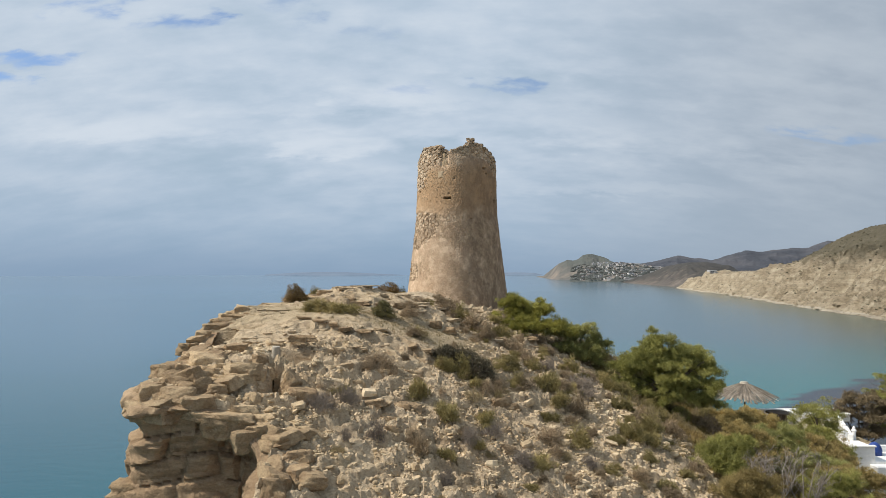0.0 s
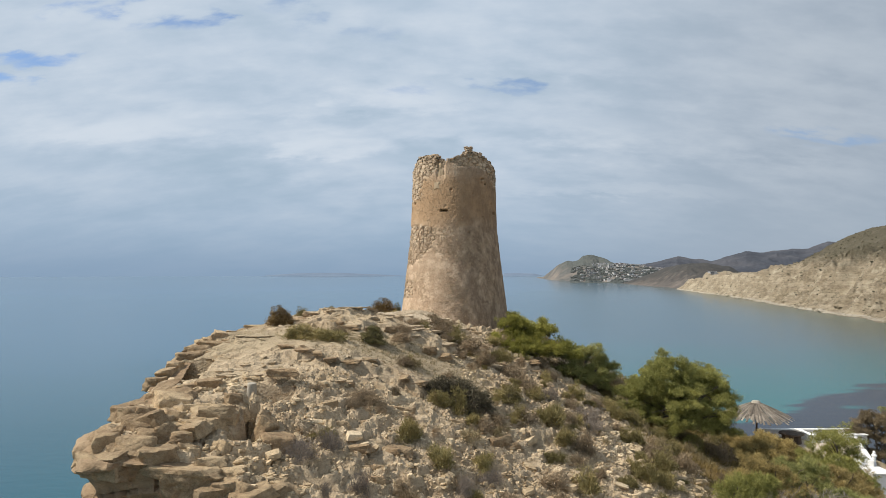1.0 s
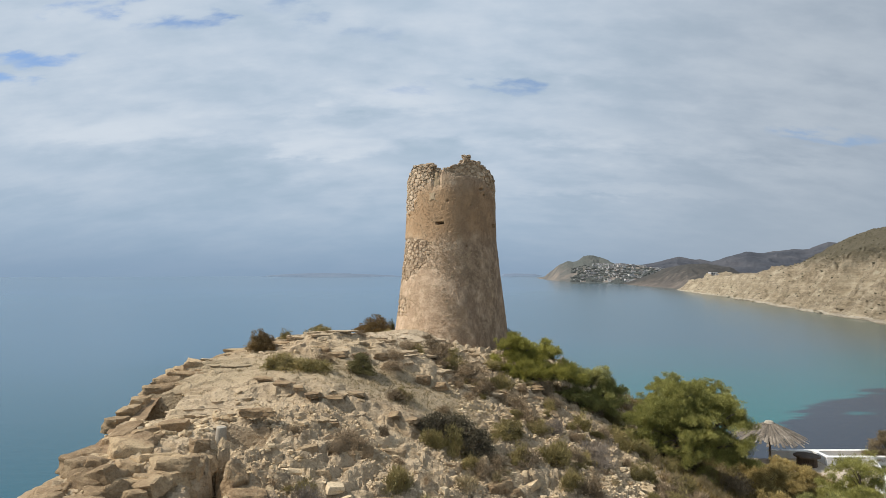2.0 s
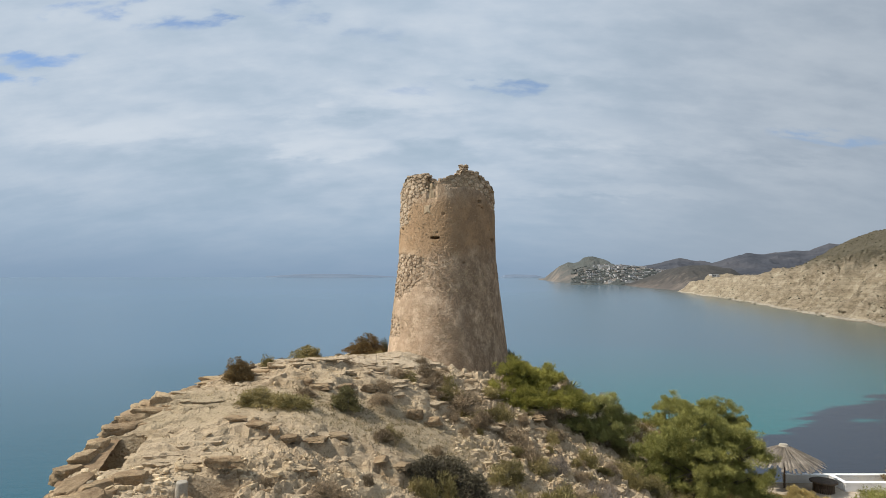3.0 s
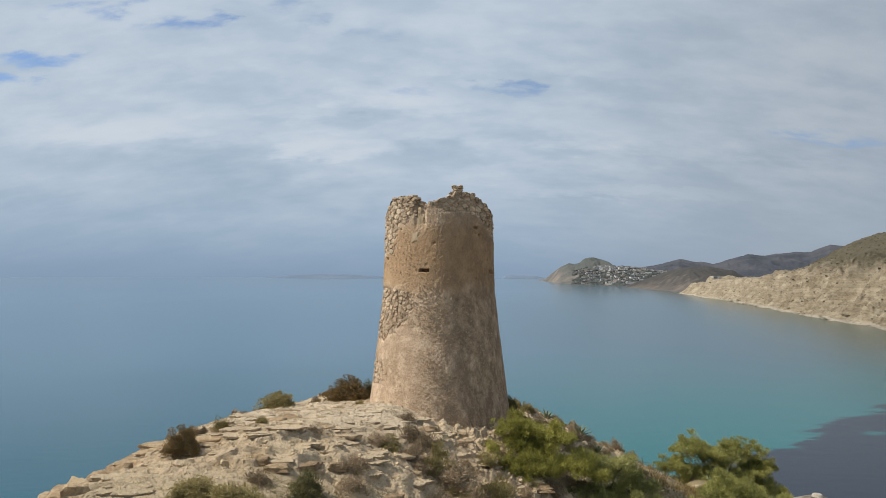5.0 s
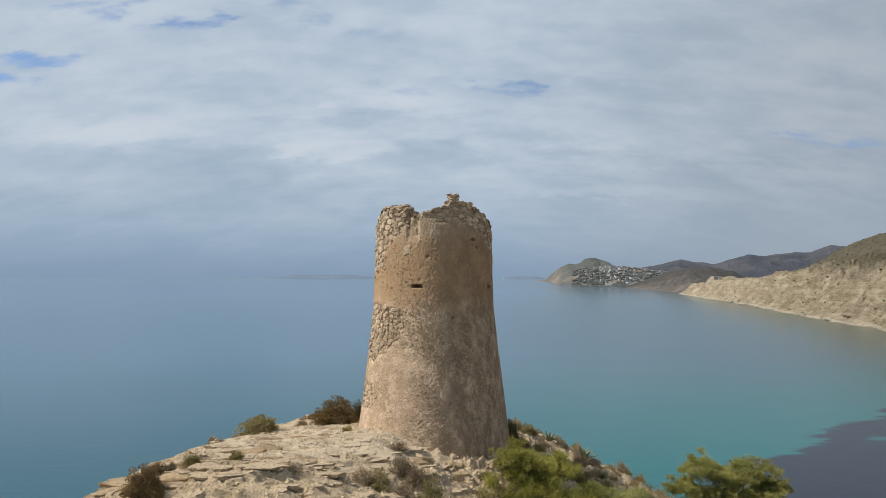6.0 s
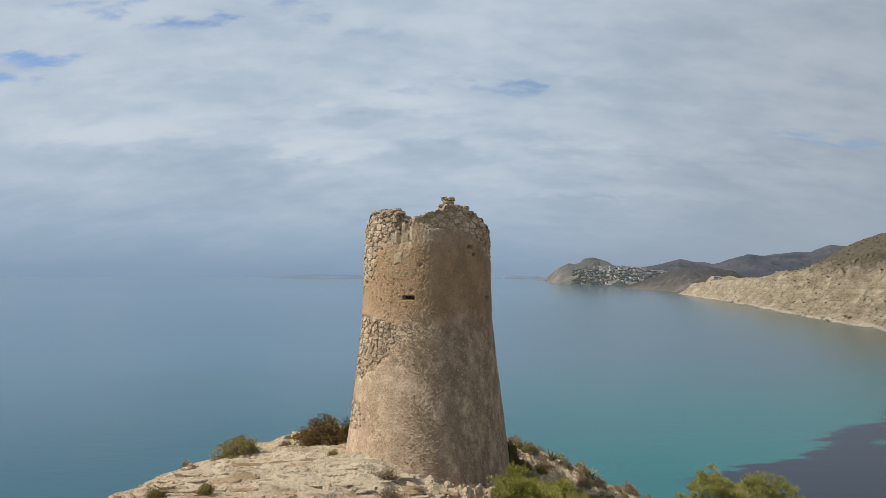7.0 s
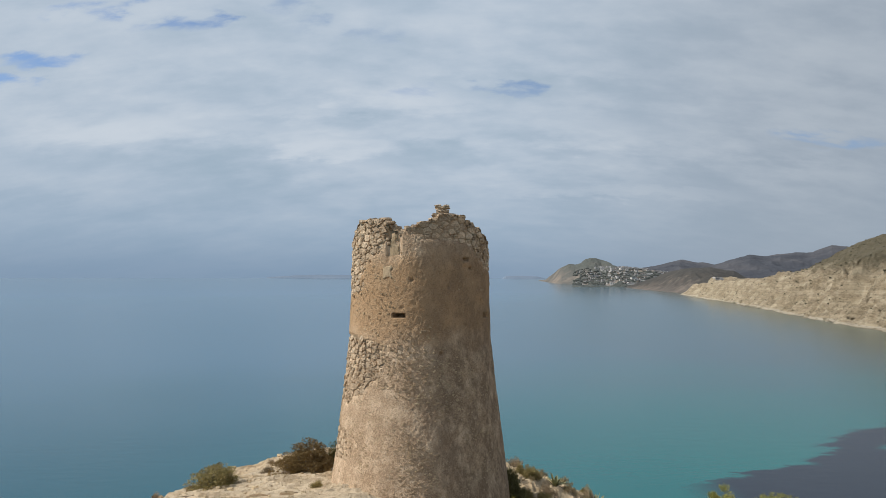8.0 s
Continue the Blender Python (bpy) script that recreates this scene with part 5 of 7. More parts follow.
def add_strata(m):
    """Harder and softer beds of marl, and runs of dark debris down the gullies."""
    t = m.node_tree
    bsdf = next(n for n in t.nodes if n.bl_idname == "ShaderNodeBsdfPrincipled")
    geo = next(n for n in t.nodes if n.bl_idname == "ShaderNodeNewGeometry")
    base = bsdf.inputs["Base Color"].links[0].from_socket
    beds = step_node(t, noise_node(t, geo.outputs["Position"], 0.5, 4, 0.6, (0.03, 0.03, 1.0)), 0.42, 0.60)
    col = mix_colour(t, math_node(t, "MULTIPLY", beds, 0.30), base, (0.17, 0.128, 0.085))
    crumbs = step_node(t, noise_node(t, geo.outputs["Position"], 0.16, 8, 0.8), 0.55, 0.66)
    col = mix_colour(t, math_node(t, "MULTIPLY", crumbs, 0.72), col, (0.11, 0.096, 0.06))
    pale = step_node(t, noise_node(t, geo.outputs["Position"], 0.07, 9, 0.8, (1.0, 1.0, 1.6)), 0.48, 0.62)
    t.links.new(mix_colour(t, math_node(t, "MULTIPLY", pale, 0.55), col, (0.56, 0.49, 0.365)), bsdf.inputs["Base Color"])


add_strata(M["coast"])
add_scrub_cover(M["coast"], 4.0, 27.0, (0.08, 0.072, 0.046))


class Strip:
    """A range of hills: crest heights along x at a distance, rising from a front line."""

    def __init__(self, profile, front, deep, back, seed, rough):
        """profile: (bearing, rise) pairs; front: (bearing, distance) pairs of the waterline; deep: from there to the crest."""
        self.b = np.array([p[0] for p in profile])
        self.r = np.array([p[1] for p in profile])
        self.fb, self.fd = np.array([f[0] for f in front]), np.array([f[1] for f in front], float)
        self.deep, self.back, self.seed, self.rough = deep, back, seed, rough

    def height(self, x, y):
        a = x / y
        front = np.interp(a, self.fb, self.fd)
        v = (y - front) / self.deep
        v = np.where(v < 1, v, 1 - (v - 1) * self.deep / self.back)
        top = np.interp(a, self.b, self.r) * (front + self.deep) + 1.7
        k = 1 / self.rough
        lump = fbm(x * k * 0.010, y * k * 0.010, 0, 5, self.seed)
        shape = smooth(v, -0.02, 1.0) * 0.6 + 0.4 * np.clip(v, 0, 1)
        crag = np.abs(fbm(x * k * 0.022, y * k * 0.012, 0, 4, self.seed + 3, 0.6)) - 0.35
        return SEA - 2 + (top - SEA + 2) * shape + (lump * 7 - crag * 20) * self.rough * shape * (1.12 - shape)

    def build(self, name, mat, label, category):
        n = 420
        a = np.linspace(self.b[0], self.b[-1], n)
        far = np.concatenate([np.linspace(0, self.deep, 90), np.linspace(self.deep, self.deep + self.back, 10)[1:]])
        A, D = np.meshgrid(a, far)
        Y = np.interp(A, self.fb, self.fd) + D
        X = A * Y
        Z = self.height(X, Y)
        return tagged(new(name, mesh_of(name, np.stack([X, Y, Z], -1).reshape(-1, 3), grid_faces(len(far), n), mat, True)), label, category, kind="structure")


def bearings(pairs):
    return [((a - 784) / 1162.4, (483 - b) / 1162.4) for a, b in pairs]


def waterline(pairs):
    return [((a - 784) / 1162.4, d) for a, d in pairs]


near_head = Strip(bearings([(1080, 510), (1100, 501), (1125, 493), (1150, 484), (1175, 474), (1200, 468), (1215, 466), (1250, 464), (1290, 471), (1312, 482), (1335, 488), (1420, 480)]),
                  waterline([(1080, 2250), (1100, 2010), (1150, 1690), (1215, 1405), (1420, 1330)]), 420, 400, 81, 1.0)
near_head.build("backdrop", "scrub_hill", "brown scrubby headland dropping to the sea", "headland")
village_hill = Strip(bearings([(940, 493), (950, 490), (962, 489), (975, 478), (990, 467), (1003, 461), (1014, 462), (1024, 459), (1032, 452), (1040, 450), (1050, 451), (1068, 456), (1090, 466), (1112, 468), (1135, 470), (1165, 474), (1200, 480)]),
                     waterline([(940, 3600), (965, 3150), (990, 2700), (1030, 2560), (1060, 2560), (1100, 2200), (1200, 2150)]), 640, 600, 83, 1.2)
village_hill.build("backdrop", "headland", "grey-green peak on a headland with a hillside village", "headland")
ranges = Strip(bearings([(1090, 482), (1112, 474), (1130, 468), (1160, 463), (1200, 454), (1230, 458), (1260, 462), (1290, 453), (1320, 445), (1345, 447), (1370, 443), (1400, 441), (1430, 440), (1448, 433), (1465, 428), (1500, 430), (1568, 440), (1700, 450)]),
               waterline([(1000, 3000), (1700, 3000)]), 900, 400, 85, 2.2)
ranges.build("backdrop", "haze_tinted_hill", "dark mountain range with haze put into its blue-grey colour", "mountains")
for a in ([(884, 488), (892, 483), (910, 482.5), (930, 483), (945, 483.5), (965, 488)], [(470, 486), (520, 482.5), (560, 481.5), (610, 481.8), (660, 484), (720, 487)]):
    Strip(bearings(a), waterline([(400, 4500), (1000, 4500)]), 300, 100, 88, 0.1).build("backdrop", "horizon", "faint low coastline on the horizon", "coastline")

# scrub over the far slope, thicker towards the crest
M["far_scrub"] = material("far_scrub", ((0.09, 0.083, 0.055), (0.125, 0.112, 0.075), (0.155, 0.135, 0.092), (0.08, 0.07, 0.05)), 0.3, 0.95, 0, island=0.3)
gs = np.random.default_rng(31)
bush_v, bush_f = rock_verts(2, (1, 1, 1), 0.25, 0.5, 350)
sy_ = gs.uniform(260, 1250, 18000)
su_ = gs.uniform(12, 230, 18000)
sx_ = shore_x(sy_) + su_
sz_ = coast_height(sx_, sy_)
ok = gs.random(18000) < 0.32 + 0.68 * smooth(sz_, 4, 24) * smooth(fbm(sx_ * 0.02, sy_ * 0.02, 0, 3, 90), -0.4, 0.3)
sx_, sy_, sz_ = sx_[ok], sy_[ok], sz_[ok]
ss_ = (0.5 + 1.8 * gs.random(len(sx_)) ** 5)[:, None]
pv = np.stack([bush_v[:, 0][None] * ss_ + sx_[:, None], bush_v[:, 1][None] * ss_ + sy_[:, None], bush_v[:, 2][None] * ss_ * 0.7 + sz_[:, None] + 0.1 * ss_], -1).reshape(-1, 3)
pf = (bush_f[None] + (np.arange(len(sx_)) * len(bush_v))[:, None, None]).reshape(-1, 4)
tagged(new("scrub", mesh_of("scrub", pv, pf, "far_scrub", True)), "dark scattered scrub on the bare far slopes", "scrub", kind="stuff")

# ---- village on the far headland ----
HOUSES = []
for k in range(4):
    w, d, h = ((9, 8, 3.6), (13, 9, 3.4), (7, 8, 5), (24, 11, 5))[k]
    bm = bmesh.new()
    box(bm, -w / 2, w / 2, -d / 2, d / 2, -5, h, 0.3)
    box(bm, w * 0.1, w * 0.62, -d / 2 - 3, 0, -5, h * 0.55, 0.3)
    wall = bpy.data.meshes.new("wall")
    bm.to_mesh(wall)
    bm.free()
    wall.materials.append(M["far_house"])
    bm = bmesh.new()
    box(bm, -w / 2 - 0.4, w / 2 + 0.4, -d / 2 - 0.4, d / 2 + 0.4, h + 0.004, h + 0.9, 0.2)
    roof = bpy.data.meshes.new("roof")
    bm.to_mesh(roof)
    bm.free()
    roof.materials.append(M["far_roof" if k % 2 == 0 else "far_house"])
    bm = bmesh.new()
    box(bm, -1.2, 1.2, -0.1, 0.1, -0.8, 0.8, 0.05)
    win = bpy.data.meshes.new("window")
    bm.to_mesh(win)
    bm.free()
    win.materials.append(M["glass"])
    HOUSES.append((wall, roof, win, w, d, h))


def far_house(x, y, z, turn, kind):
    wall, roof, win, w, d, h = HOUSES[kind]
    ob = tagged(empty("house", pose(x, y, z, 0, 0, turn)), "small white house on the distant hillside", "house", "village houses")
    mesh_part("wall", wall, ob)
    mesh_part("roof", roof, ob)
    for q in (-0.28, 0.02):
        mesh_part("window", win, ob, pose(w * q, -d / 2 - 0.06, h * 0.62))


vr = random.Random(21)
placed = 0
while placed < 300:
    a = vr.uniform(1012, 1190)
    dist = vr.uniform(2230, 3080)
    x = (a - 784) / 1162.4 * dist
    z = float(village_hill.height(np.array(x), np.array(dist)))
    b = 483 - (z - 1.7) / dist * 1162.4
    if not (466 + max(0, 1050 - a) * 0.3 < b < 497) or (a < 1025 and vr.random() < 0.6):
        continue
    far_house(x, dist, z + 0.5, vr.uniform(-25, 25), vr.choices([0, 1, 2, 3], [6, 4, 1, 1])[0])
    placed += 1
# tree green is greyed towards blue, painting the distance haze into it
M["far_tree"] = material("haze_tinted_trees", ((0.06, 0.07, 0.068), (0.08, 0.088, 0.085), (0.10, 0.108, 0.1), (0.055, 0.062, 0.063)), 0.05, 0.95, 0, island=0.25)
tree_y = gs.uniform(2230, 3050, 4200)
tree_x = gs.uniform(0.195, 0.36, 4200) * tree_y
tree_z = village_hill.height(tree_x, tree_y)
low_down = (tree_z < 10 + 28 * gs.random(4200)) & (fbm(tree_x * 0.008, tree_y * 0.008, 0, 3, 97) > -0.3)
tree_x, tree_y, tree_z = tree_x[low_down], tree_y[low_down], tree_z[low_down]
ss_ = (4 + 7 * gs.random(len(tree_x)) ** 2)[:, None]
pv = np.stack([bush_v[:, 0][None] * ss_ * 1.5 + tree_x[:, None], bush_v[:, 1][None] * ss_ + tree_y[:, None], bush_v[:, 2][None] * ss_ * 0.7 + tree_z[:, None] + 1.0], -1).reshape(-1, 3)
pf = (bush_f[None] + (np.arange(len(tree_x)) * len(bush_v))[:, None, None]).reshape(-1, 4)
tagged(new("village_trees", mesh_of("village_trees", pv, pf, "far_tree", True)), "dark trees and gardens between the distant houses", "trees", kind="stuff")
far_house(497, 1215, float(coast_height(np.array(497.0), np.array(1215.0))) + 0.6, 10, 1)

# boulders on the far slope
SHORE_ROCK = [mesh_of("boulder", *rock_verts(2, (1, 1, 1), 0.4, 0.3, 330 + k), "coast", False) for k in range(3)]
cr = random.Random(8)
for k in range(60):
    y = cr.uniform(300, 1000)
    x = float(shore_x(y)) + cr.uniform(1, 14)
    s = 1.0 + 2.6 * cr.random() ** 2
    tagged(mesh_part("boulder", SHORE_ROCK[k % 3], None, pose(x, y, float(coast_height(np.array(x), np.array(y))) + 0.15 * s, 0, 0, cr.uniform(0, 360)) @ Matrix.Diagonal((s * 1.5, s, s * 0.7, 1))),
           "fallen boulder on the far shore", "boulder", "shore boulders")


# ---- plants ----
def leaf_cloud(centres, radii, each, length, width, seed, flat=1.0, lift=0.35):
    """Pointed leaves in loose clumps: verts and triangles. radii: one number or one per clump."""
    g = np.random.default_rng(seed)
    c = np.repeat(np.asarray(centres, float), each, 0)
    r = np.repeat(np.broadcast_to(np.asarray(radii, float), (len(centres),)), each)
    d = g.normal(size=(len(c), 3))
    d /= np.linalg.norm(d, axis=1, keepdims=True)
    out = d * (r * g.uniform(0.25, 1.0, len(c)) ** 0.6)[:, None]
    out[:, 2] *= flat
    p = c + out
    axis = d + g.normal(size=d.shape) * 0.55
    axis[:, 2] += lift
    axis /= np.linalg.norm(axis, axis=1, keepdims=True)
    side = np.cross(axis, g.normal(size=d.shape))
    side /= np.linalg.norm(side, axis=1, keepdims=True) + 1e-9
    le = (length * g.uniform(0.6, 1.3, len(c)))[:, None]
    wi = (width * g.uniform(0.7, 1.3, len(c)))[:, None]
    v = np.stack([p + axis * le * 0.12 + side * wi * 0.62, p + axis * le, p + axis * le * 0.12 - side * wi * 0.62], 1).reshape(-1, 3)
    f = np.arange(len(v)).reshape(-1, 3)
    return v, f


def dome_points(n, seed, rx, rz, low=-0.05, inner=0.55, ragged=0.45):
    g = np.random.default_rng(seed)
    pts = []
    while len(pts) < n:
        d = g.normal(size=3)
        d /= np.linalg.norm(d)
        if d[2] < low:
            continue
        k = g.uniform(inner, 1.0) * (1 + 0.22 * math.sin(3 * math.atan2(d[1], d[0]) + seed) * (1 - d[2])) * (0.95 + ragged * float(grain(d[0] * 1.9 + seed, d[1] * 1.9, d[2] * 1.9, seed)))
        pts.append((d[0] * rx * k, d[1] * rx * k, max(d[2], 0.02) * rz * k))
    return np.array(pts)


def stems(points, seed, base_r, mat, name="wood"):
    g = random.Random(seed)
    bm = bmesh.new()
    for p in points:
        p = Vector(p)
        mid = p * 0.5 + Vector((g.uniform(-.05, .05), g.uniform(-.05, .05), g.uniform(-.02, .04)))
        tube(bm, [(p.x * 0.08, p.y * 0.08, -0.06), mid, p], [base_r, base_r * 0.7, base_r * 0.3], 3)
    me = bpy.data.meshes.new(name)
    bm.to_mesh(me)
    bm.free()
    me.materials.append(M[mat])
    return me


def shrub_kind(mat, seed, clumps, each, length, width, height=0.62, clump_r=0.115, lift=0.4):
    """Meshes of a shrub one metre across."""
    pts = dome_points(clumps, seed, 0.42, height - 0.06, ragged=0.62 if clumps < 120 else 0.2)
    v, f = leaf_cloud(pts, np.random.default_rng(seed).uniform(0.7, 1.3, clumps) * clump_r, each, length, width, seed + 1, 0.9, lift)
    v[:, 2] = np.maximum(v[:, 2], -0.04)
    return mesh_of("foliage", v, f, mat, False), stems(pts[::3], seed, 0.012, "twig")


KINDS = {
    "olive": [shrub_kind("sage", 10 + k, 90, 38, 0.13, 0.015, 0.62, 0.13, 1.1) for k in range(3)],
    "dusty": [shrub_kind("dusty", 20 + k, 80, 34, 0.11, 0.015, 0.6, 0.13, 1.0) for k in range(3)],
    "dark_leaf": [shrub_kind("dark_leaf", 30 + k, 90, 60, 0.085, 0.019, 0.64, 0.115, 0.6) for k in range(2)],
    "rust_leaf": [shrub_kind("rust_leaf", 40, 190, 74, 0.036, 0.016, 0.72, 0.08)],
    "pine": [shrub_kind("pine", 50 + k, 56, 52, 0.075, 0.016, 0.7, 0.12) for k in range(2)],
    "sage_big": [shrub_kind("sage", 60 + k, 170, 72, 0.042, 0.012, 0.66, 0.085, 0.5) for k in range(2)],
    "dark_big": [shrub_kind("dark_leaf", 65, 170, 72, 0.038, 0.015, 0.66, 0.085)],
    "shade": [shrub_kind("shade_leaf", 85 + k, 160, 60, 0.045, 0.015, 0.66, 0.09, 0.6) for k in range(2)],
    "grey": [shrub_kind("grey_leaf", 75 + k, 70, 40, 0.11, 0.008, 0.66, 0.12, 1.1) for k in range(2)],
    "straw": [shrub_kind("straw", 55 + k, 30, 32, 0.16, 0.012, 0.5, 0.10, 1.6) for k in range(2)],
}
LOOK = {"sage_big": "rounded olive-green thorny shrub near the edge", "dark_big": "wide dark green bush on rocky ground", "olive": "low olive-green thorny shrub on stony ground", "dusty": "dry grey-brown scrub bush among stones", "dark_leaf": "dense dark green bush on rocky ground",
        "rust_leaf": "dense rust-brown bush beside the tower", "pine": "bright green young pine bush", "straw": "clump of dry straw-coloured grass", "shade": "wide dark brown-green thicket on rocky ground", "grey": "half-dead grey twiggy shrub among stones"}
shrub_rng = random.Random(17)


LOOSE = {"olive": [], "dusty": [], "straw": []}   # small scrub that stays uncounted


def shrub(x, y, wide, high, kind, sink=0.05, joined=False):
    if wide > 1.35 and kind in ("olive", "dark_leaf"):
        kind = {"olive": "sage_big", "dark_leaf": "dark_big"}[kind]
    foliage, wood = shrub_rng.choice(KINDS[kind])
    z = float(ground_at(x, y)) - sink
    m = pose(x, y, z, shrub_rng.uniform(-5, 5), shrub_rng.uniform(-5, 5), shrub_rng.uniform(0, 360)) @ Matrix.Diagonal((wide * shrub_rng.uniform(0.95, 1.3), wide * shrub_rng.uniform(0.75, 1.05), high * shrub_rng.uniform(0.85, 1.0) / 0.64, 1))
    if joined:
        LOOSE[kind].append((foliage, m))
        return
    ob = tagged(empty("shrub", m), LOOK[kind], "shrub", "scrub on the headland")
    mesh_part("foliage", foliage, ob)
    mesh_part("wood", wood, ob)


PLACES = {
    "dark_leaf": [(-2.95, 31.4, 1.5, .9), (4.6, 44.6, 1.0, 1.3), (-2.9, 46.9, .6, .8)],
    "shade": [(0.1, 28.8, 2.0, .95), (1.5, 28.9, 2.1, 1.1), (0.8, 29.5, 2.0, 1.0)],
    "rust_leaf": [(-3.85, 45.9, 2.3, 1.4), (-8.2, 36.0, 1.0, .5), (-7.75, 34.1, 1.5, .95)],
    "sage_big": [(-6.95, 43.9, 2.35, 1.1)],
    "olive": [(-5.9, 30.5, 1.4, .85), (-4.8, 30.3, 1.3, .6), (-1.0, 25.4, 1.1, .95), (0.1, 24.7, 1.3, .85), (1.6, 25.6, 1.1, .7), (2.0, 35.2, 1.2, .6), (3.0, 30.8, 1.6, .95), (3.3, 29.2, 1.0, .75), (4.8, 30.2, 1.2, 1.05), (5.1, 28.7, 1.1, .75), (5.5, 26.4, 1.2, .8),
              (7.2, 27.7, .8, .5), (9.5, 30.2, 1.2, .95), (10.0, 27.2, .8, .5), (8.7, 25.7, .9, .65), (-3.7, 24.0, .9, .5), (4.3, 32.6, 1.1, .75), (10.4, 44.2, 1.7, 1.0), (6.8, 35.2, 1.0, .75), (4.9, 39.0, 1.3, .8), (3.1, 35.7, 1.3, .95), (8.9, 35.8, 1.3, .95),
              (9.1, 32.7, 1.3, .9), (0.8, 35.7, 1.2, .85), (-5.7, 36.5, .8, .5), (-7.1, 36.3, .8, .45), (-1.0, 36.4, 1.4, .65), (0.9, 36.5, .9, .8), (2.9, 37.8, 1.2, .6), (-2.7, 42.2, .4, .35), (0.85, 28.3, 1.0, .95), (9.6, 40.3, 1.5, 1.0), (11.0, 34.0, 1.5, .9), (10.0, 36.5, 1.6, 1.0)],
    "dusty": [(1.4, 36.1, 1.8, .75), (0.3, 35.2, .9, .45), (3.6, 34.4, 1.5, 1.1), (3.6, 29.2, 1.2, .65), (5.9, 28.8, 1.0, .9), (5.7, 31.0, .8, .7), (4.2, 26.1, 1.3, .7), (4.3, 25.2, .7, .5), (5.9, 24.7, .5, .4), (6.3, 24.5, .5, .4),
              (.7, 24.0, .7, .55), (1.9, 21.8, .5, .55), (-1.1, 22.6, .5, .65), (-2.3, 26.4, .7, .75), (-3.0, 26.2, .6, .4), (-4.5, 23.8, .7, .4), (2.3, 28.3, .9, .6), (5.6, 38.2, 1.2, .9), (9.0, 30.5, .9, .65), (6.3, 27.7, .7, .45), (2.4, 24.3, .7, .4),
              (3.5, 23.2, .6, .4), (5.4, 27.9, .8, .5), (1.8, 27.5, .9, .6), (-4.4, 31.6, 1.0, .55), (-1.7, 32.4, 1.0, .5), (.1, 35.7, 1.0, .65), (-1.3, 36.2, 1.1, .5), (-4.4, 26.2, .5, .35), (-3.0, 25.9, .7, .4), (-2.8, 26.6, .9, .45),
              (-1.6, 27.5, .4, .5), (-5.5, 46.0, .5, .35), (-.1, 37.7, 1.0, .55), (-1.7, 33.4, .9, .5), (1.4, 35.5, 1.9, .95), (2.4, 35.2, 1.3, .75), (1.8, 38.4, .8, .4), (.8, 39.1, .5, .5), (-3.3, 34.7, .7, .3), (-7.6, 40.6, .5, .3), (-8.4, 42.0, .5, .3),
              (-8.2, 44.5, .4, .3), (-5.9, 48.0, .4, .3), (-7.8, 36.2, .5, .35), (-7.0, 36.9, .6, .3), (4.1, 33.0, 1.3, .9), (11.3, 32.5, 1.4, 1.0)],
    "grey": [(6.8, 31.8, 1.7, 1.3), (2.9, 23.8, 1.1, .8), (5.6, 25.3, .8, .65), (.9, 23.4, .7, .85), (.1, 21.3, .5, .8), (1.8, 24.9, 1.1, .6), (-4.2, 22.5, 1.1, .75), (-3.4, 23.3, .9, .85), (-2.3, 22.1, .8, .85), (-3.2, 21.4, .4, .55), (5.3, 33.4, 1.1, .8)],
}
for kind, rows in PLACES.items():
    for x, y, w, h in rows:
        shrub(x, y, w, h, kind)
extra = random.Random(29)
done = 0
while done < 200:   # smaller scrub over the slope
    x, y = extra.uniform(-5, 14), extra.uniform(19.5, 41)
    if hill_top(x, y) > -0.9 and extra.random() < 0.75:
        continue
    if (abs(y - 31.6 - 0.12 * (x + 2)) < 1.4 and x < 1.5) or (x < -1.5 and y > 25.0):
        continue
    if (x - TX) ** 2 + (y - TY) ** 2 < 16 or extra.random() > 0.2 + 0.045 * (x + 4):
        continue
    w = extra.uniform(0.4, 1.15)
    shrub(x, y, w, w * extra.uniform(0.5, 0.8), extra.choices(["dusty", "olive", "straw"], [5, 5, 3])[0], joined=w < 0.8)
    done += 1
behind = random.Random(61)
done = 0
while done < 85:   # grass and scrub on the slope behind the tower
    x, y = behind.uniform(4.6, 12.5), behind.uniform(44.0, 52)
    if (x - TX) ** 2 + (y - TY) ** 2 < 15:
        continue
    w = behind.uniform(0.4, 1.0)
    shrub(x, y, w, w * behind.uniform(0.5, 0.8), behind.choices(["straw", "olive", "dusty"], [4, 3, 2])[0], joined=w < 0.75)
    done += 1
for k in range(38):   # denser growth on the damp side
    x, y = extra.uniform(11.5, 21), extra.uniform(26, 47)
    if hill_top(x, y) > -4.0:
        continue
    w = extra.uniform(0.9, 2.0)
    shrub(x, y, w, w * extra.uniform(0.5, 0.75), extra.choices(["olive", "dusty", "pine", "straw"], [5, 2, 2, 3])[0])


for kind, rows in LOOSE.items():
    verts, tris, count = [], [], 0
    for me, m in rows:
        co = np.empty(len(me.vertices) * 3, np.float32)
        me.vertices.foreach_get("co", co)
        m = np.array(m)
        verts.append(co.reshape(-1, 3) @ m[:3, :3].T + m[:3, 3])
        tris.append(np.arange(count, count + len(me.vertices)).reshape(-1, 3))
        count += len(me.vertices)
    tagged(new("small_scrub", mesh_of("small_scrub", np.concatenate(verts), np.concatenate(tris), {"olive": "sage"}.get(kind, kind), False)),
           {"olive": "small olive-green tufts among the stones", "dusty": "small dry grey-brown tufts among the stones", "straw": "small straw-coloured grass clumps among the stones"}[kind], "scrub", kind="stuff")


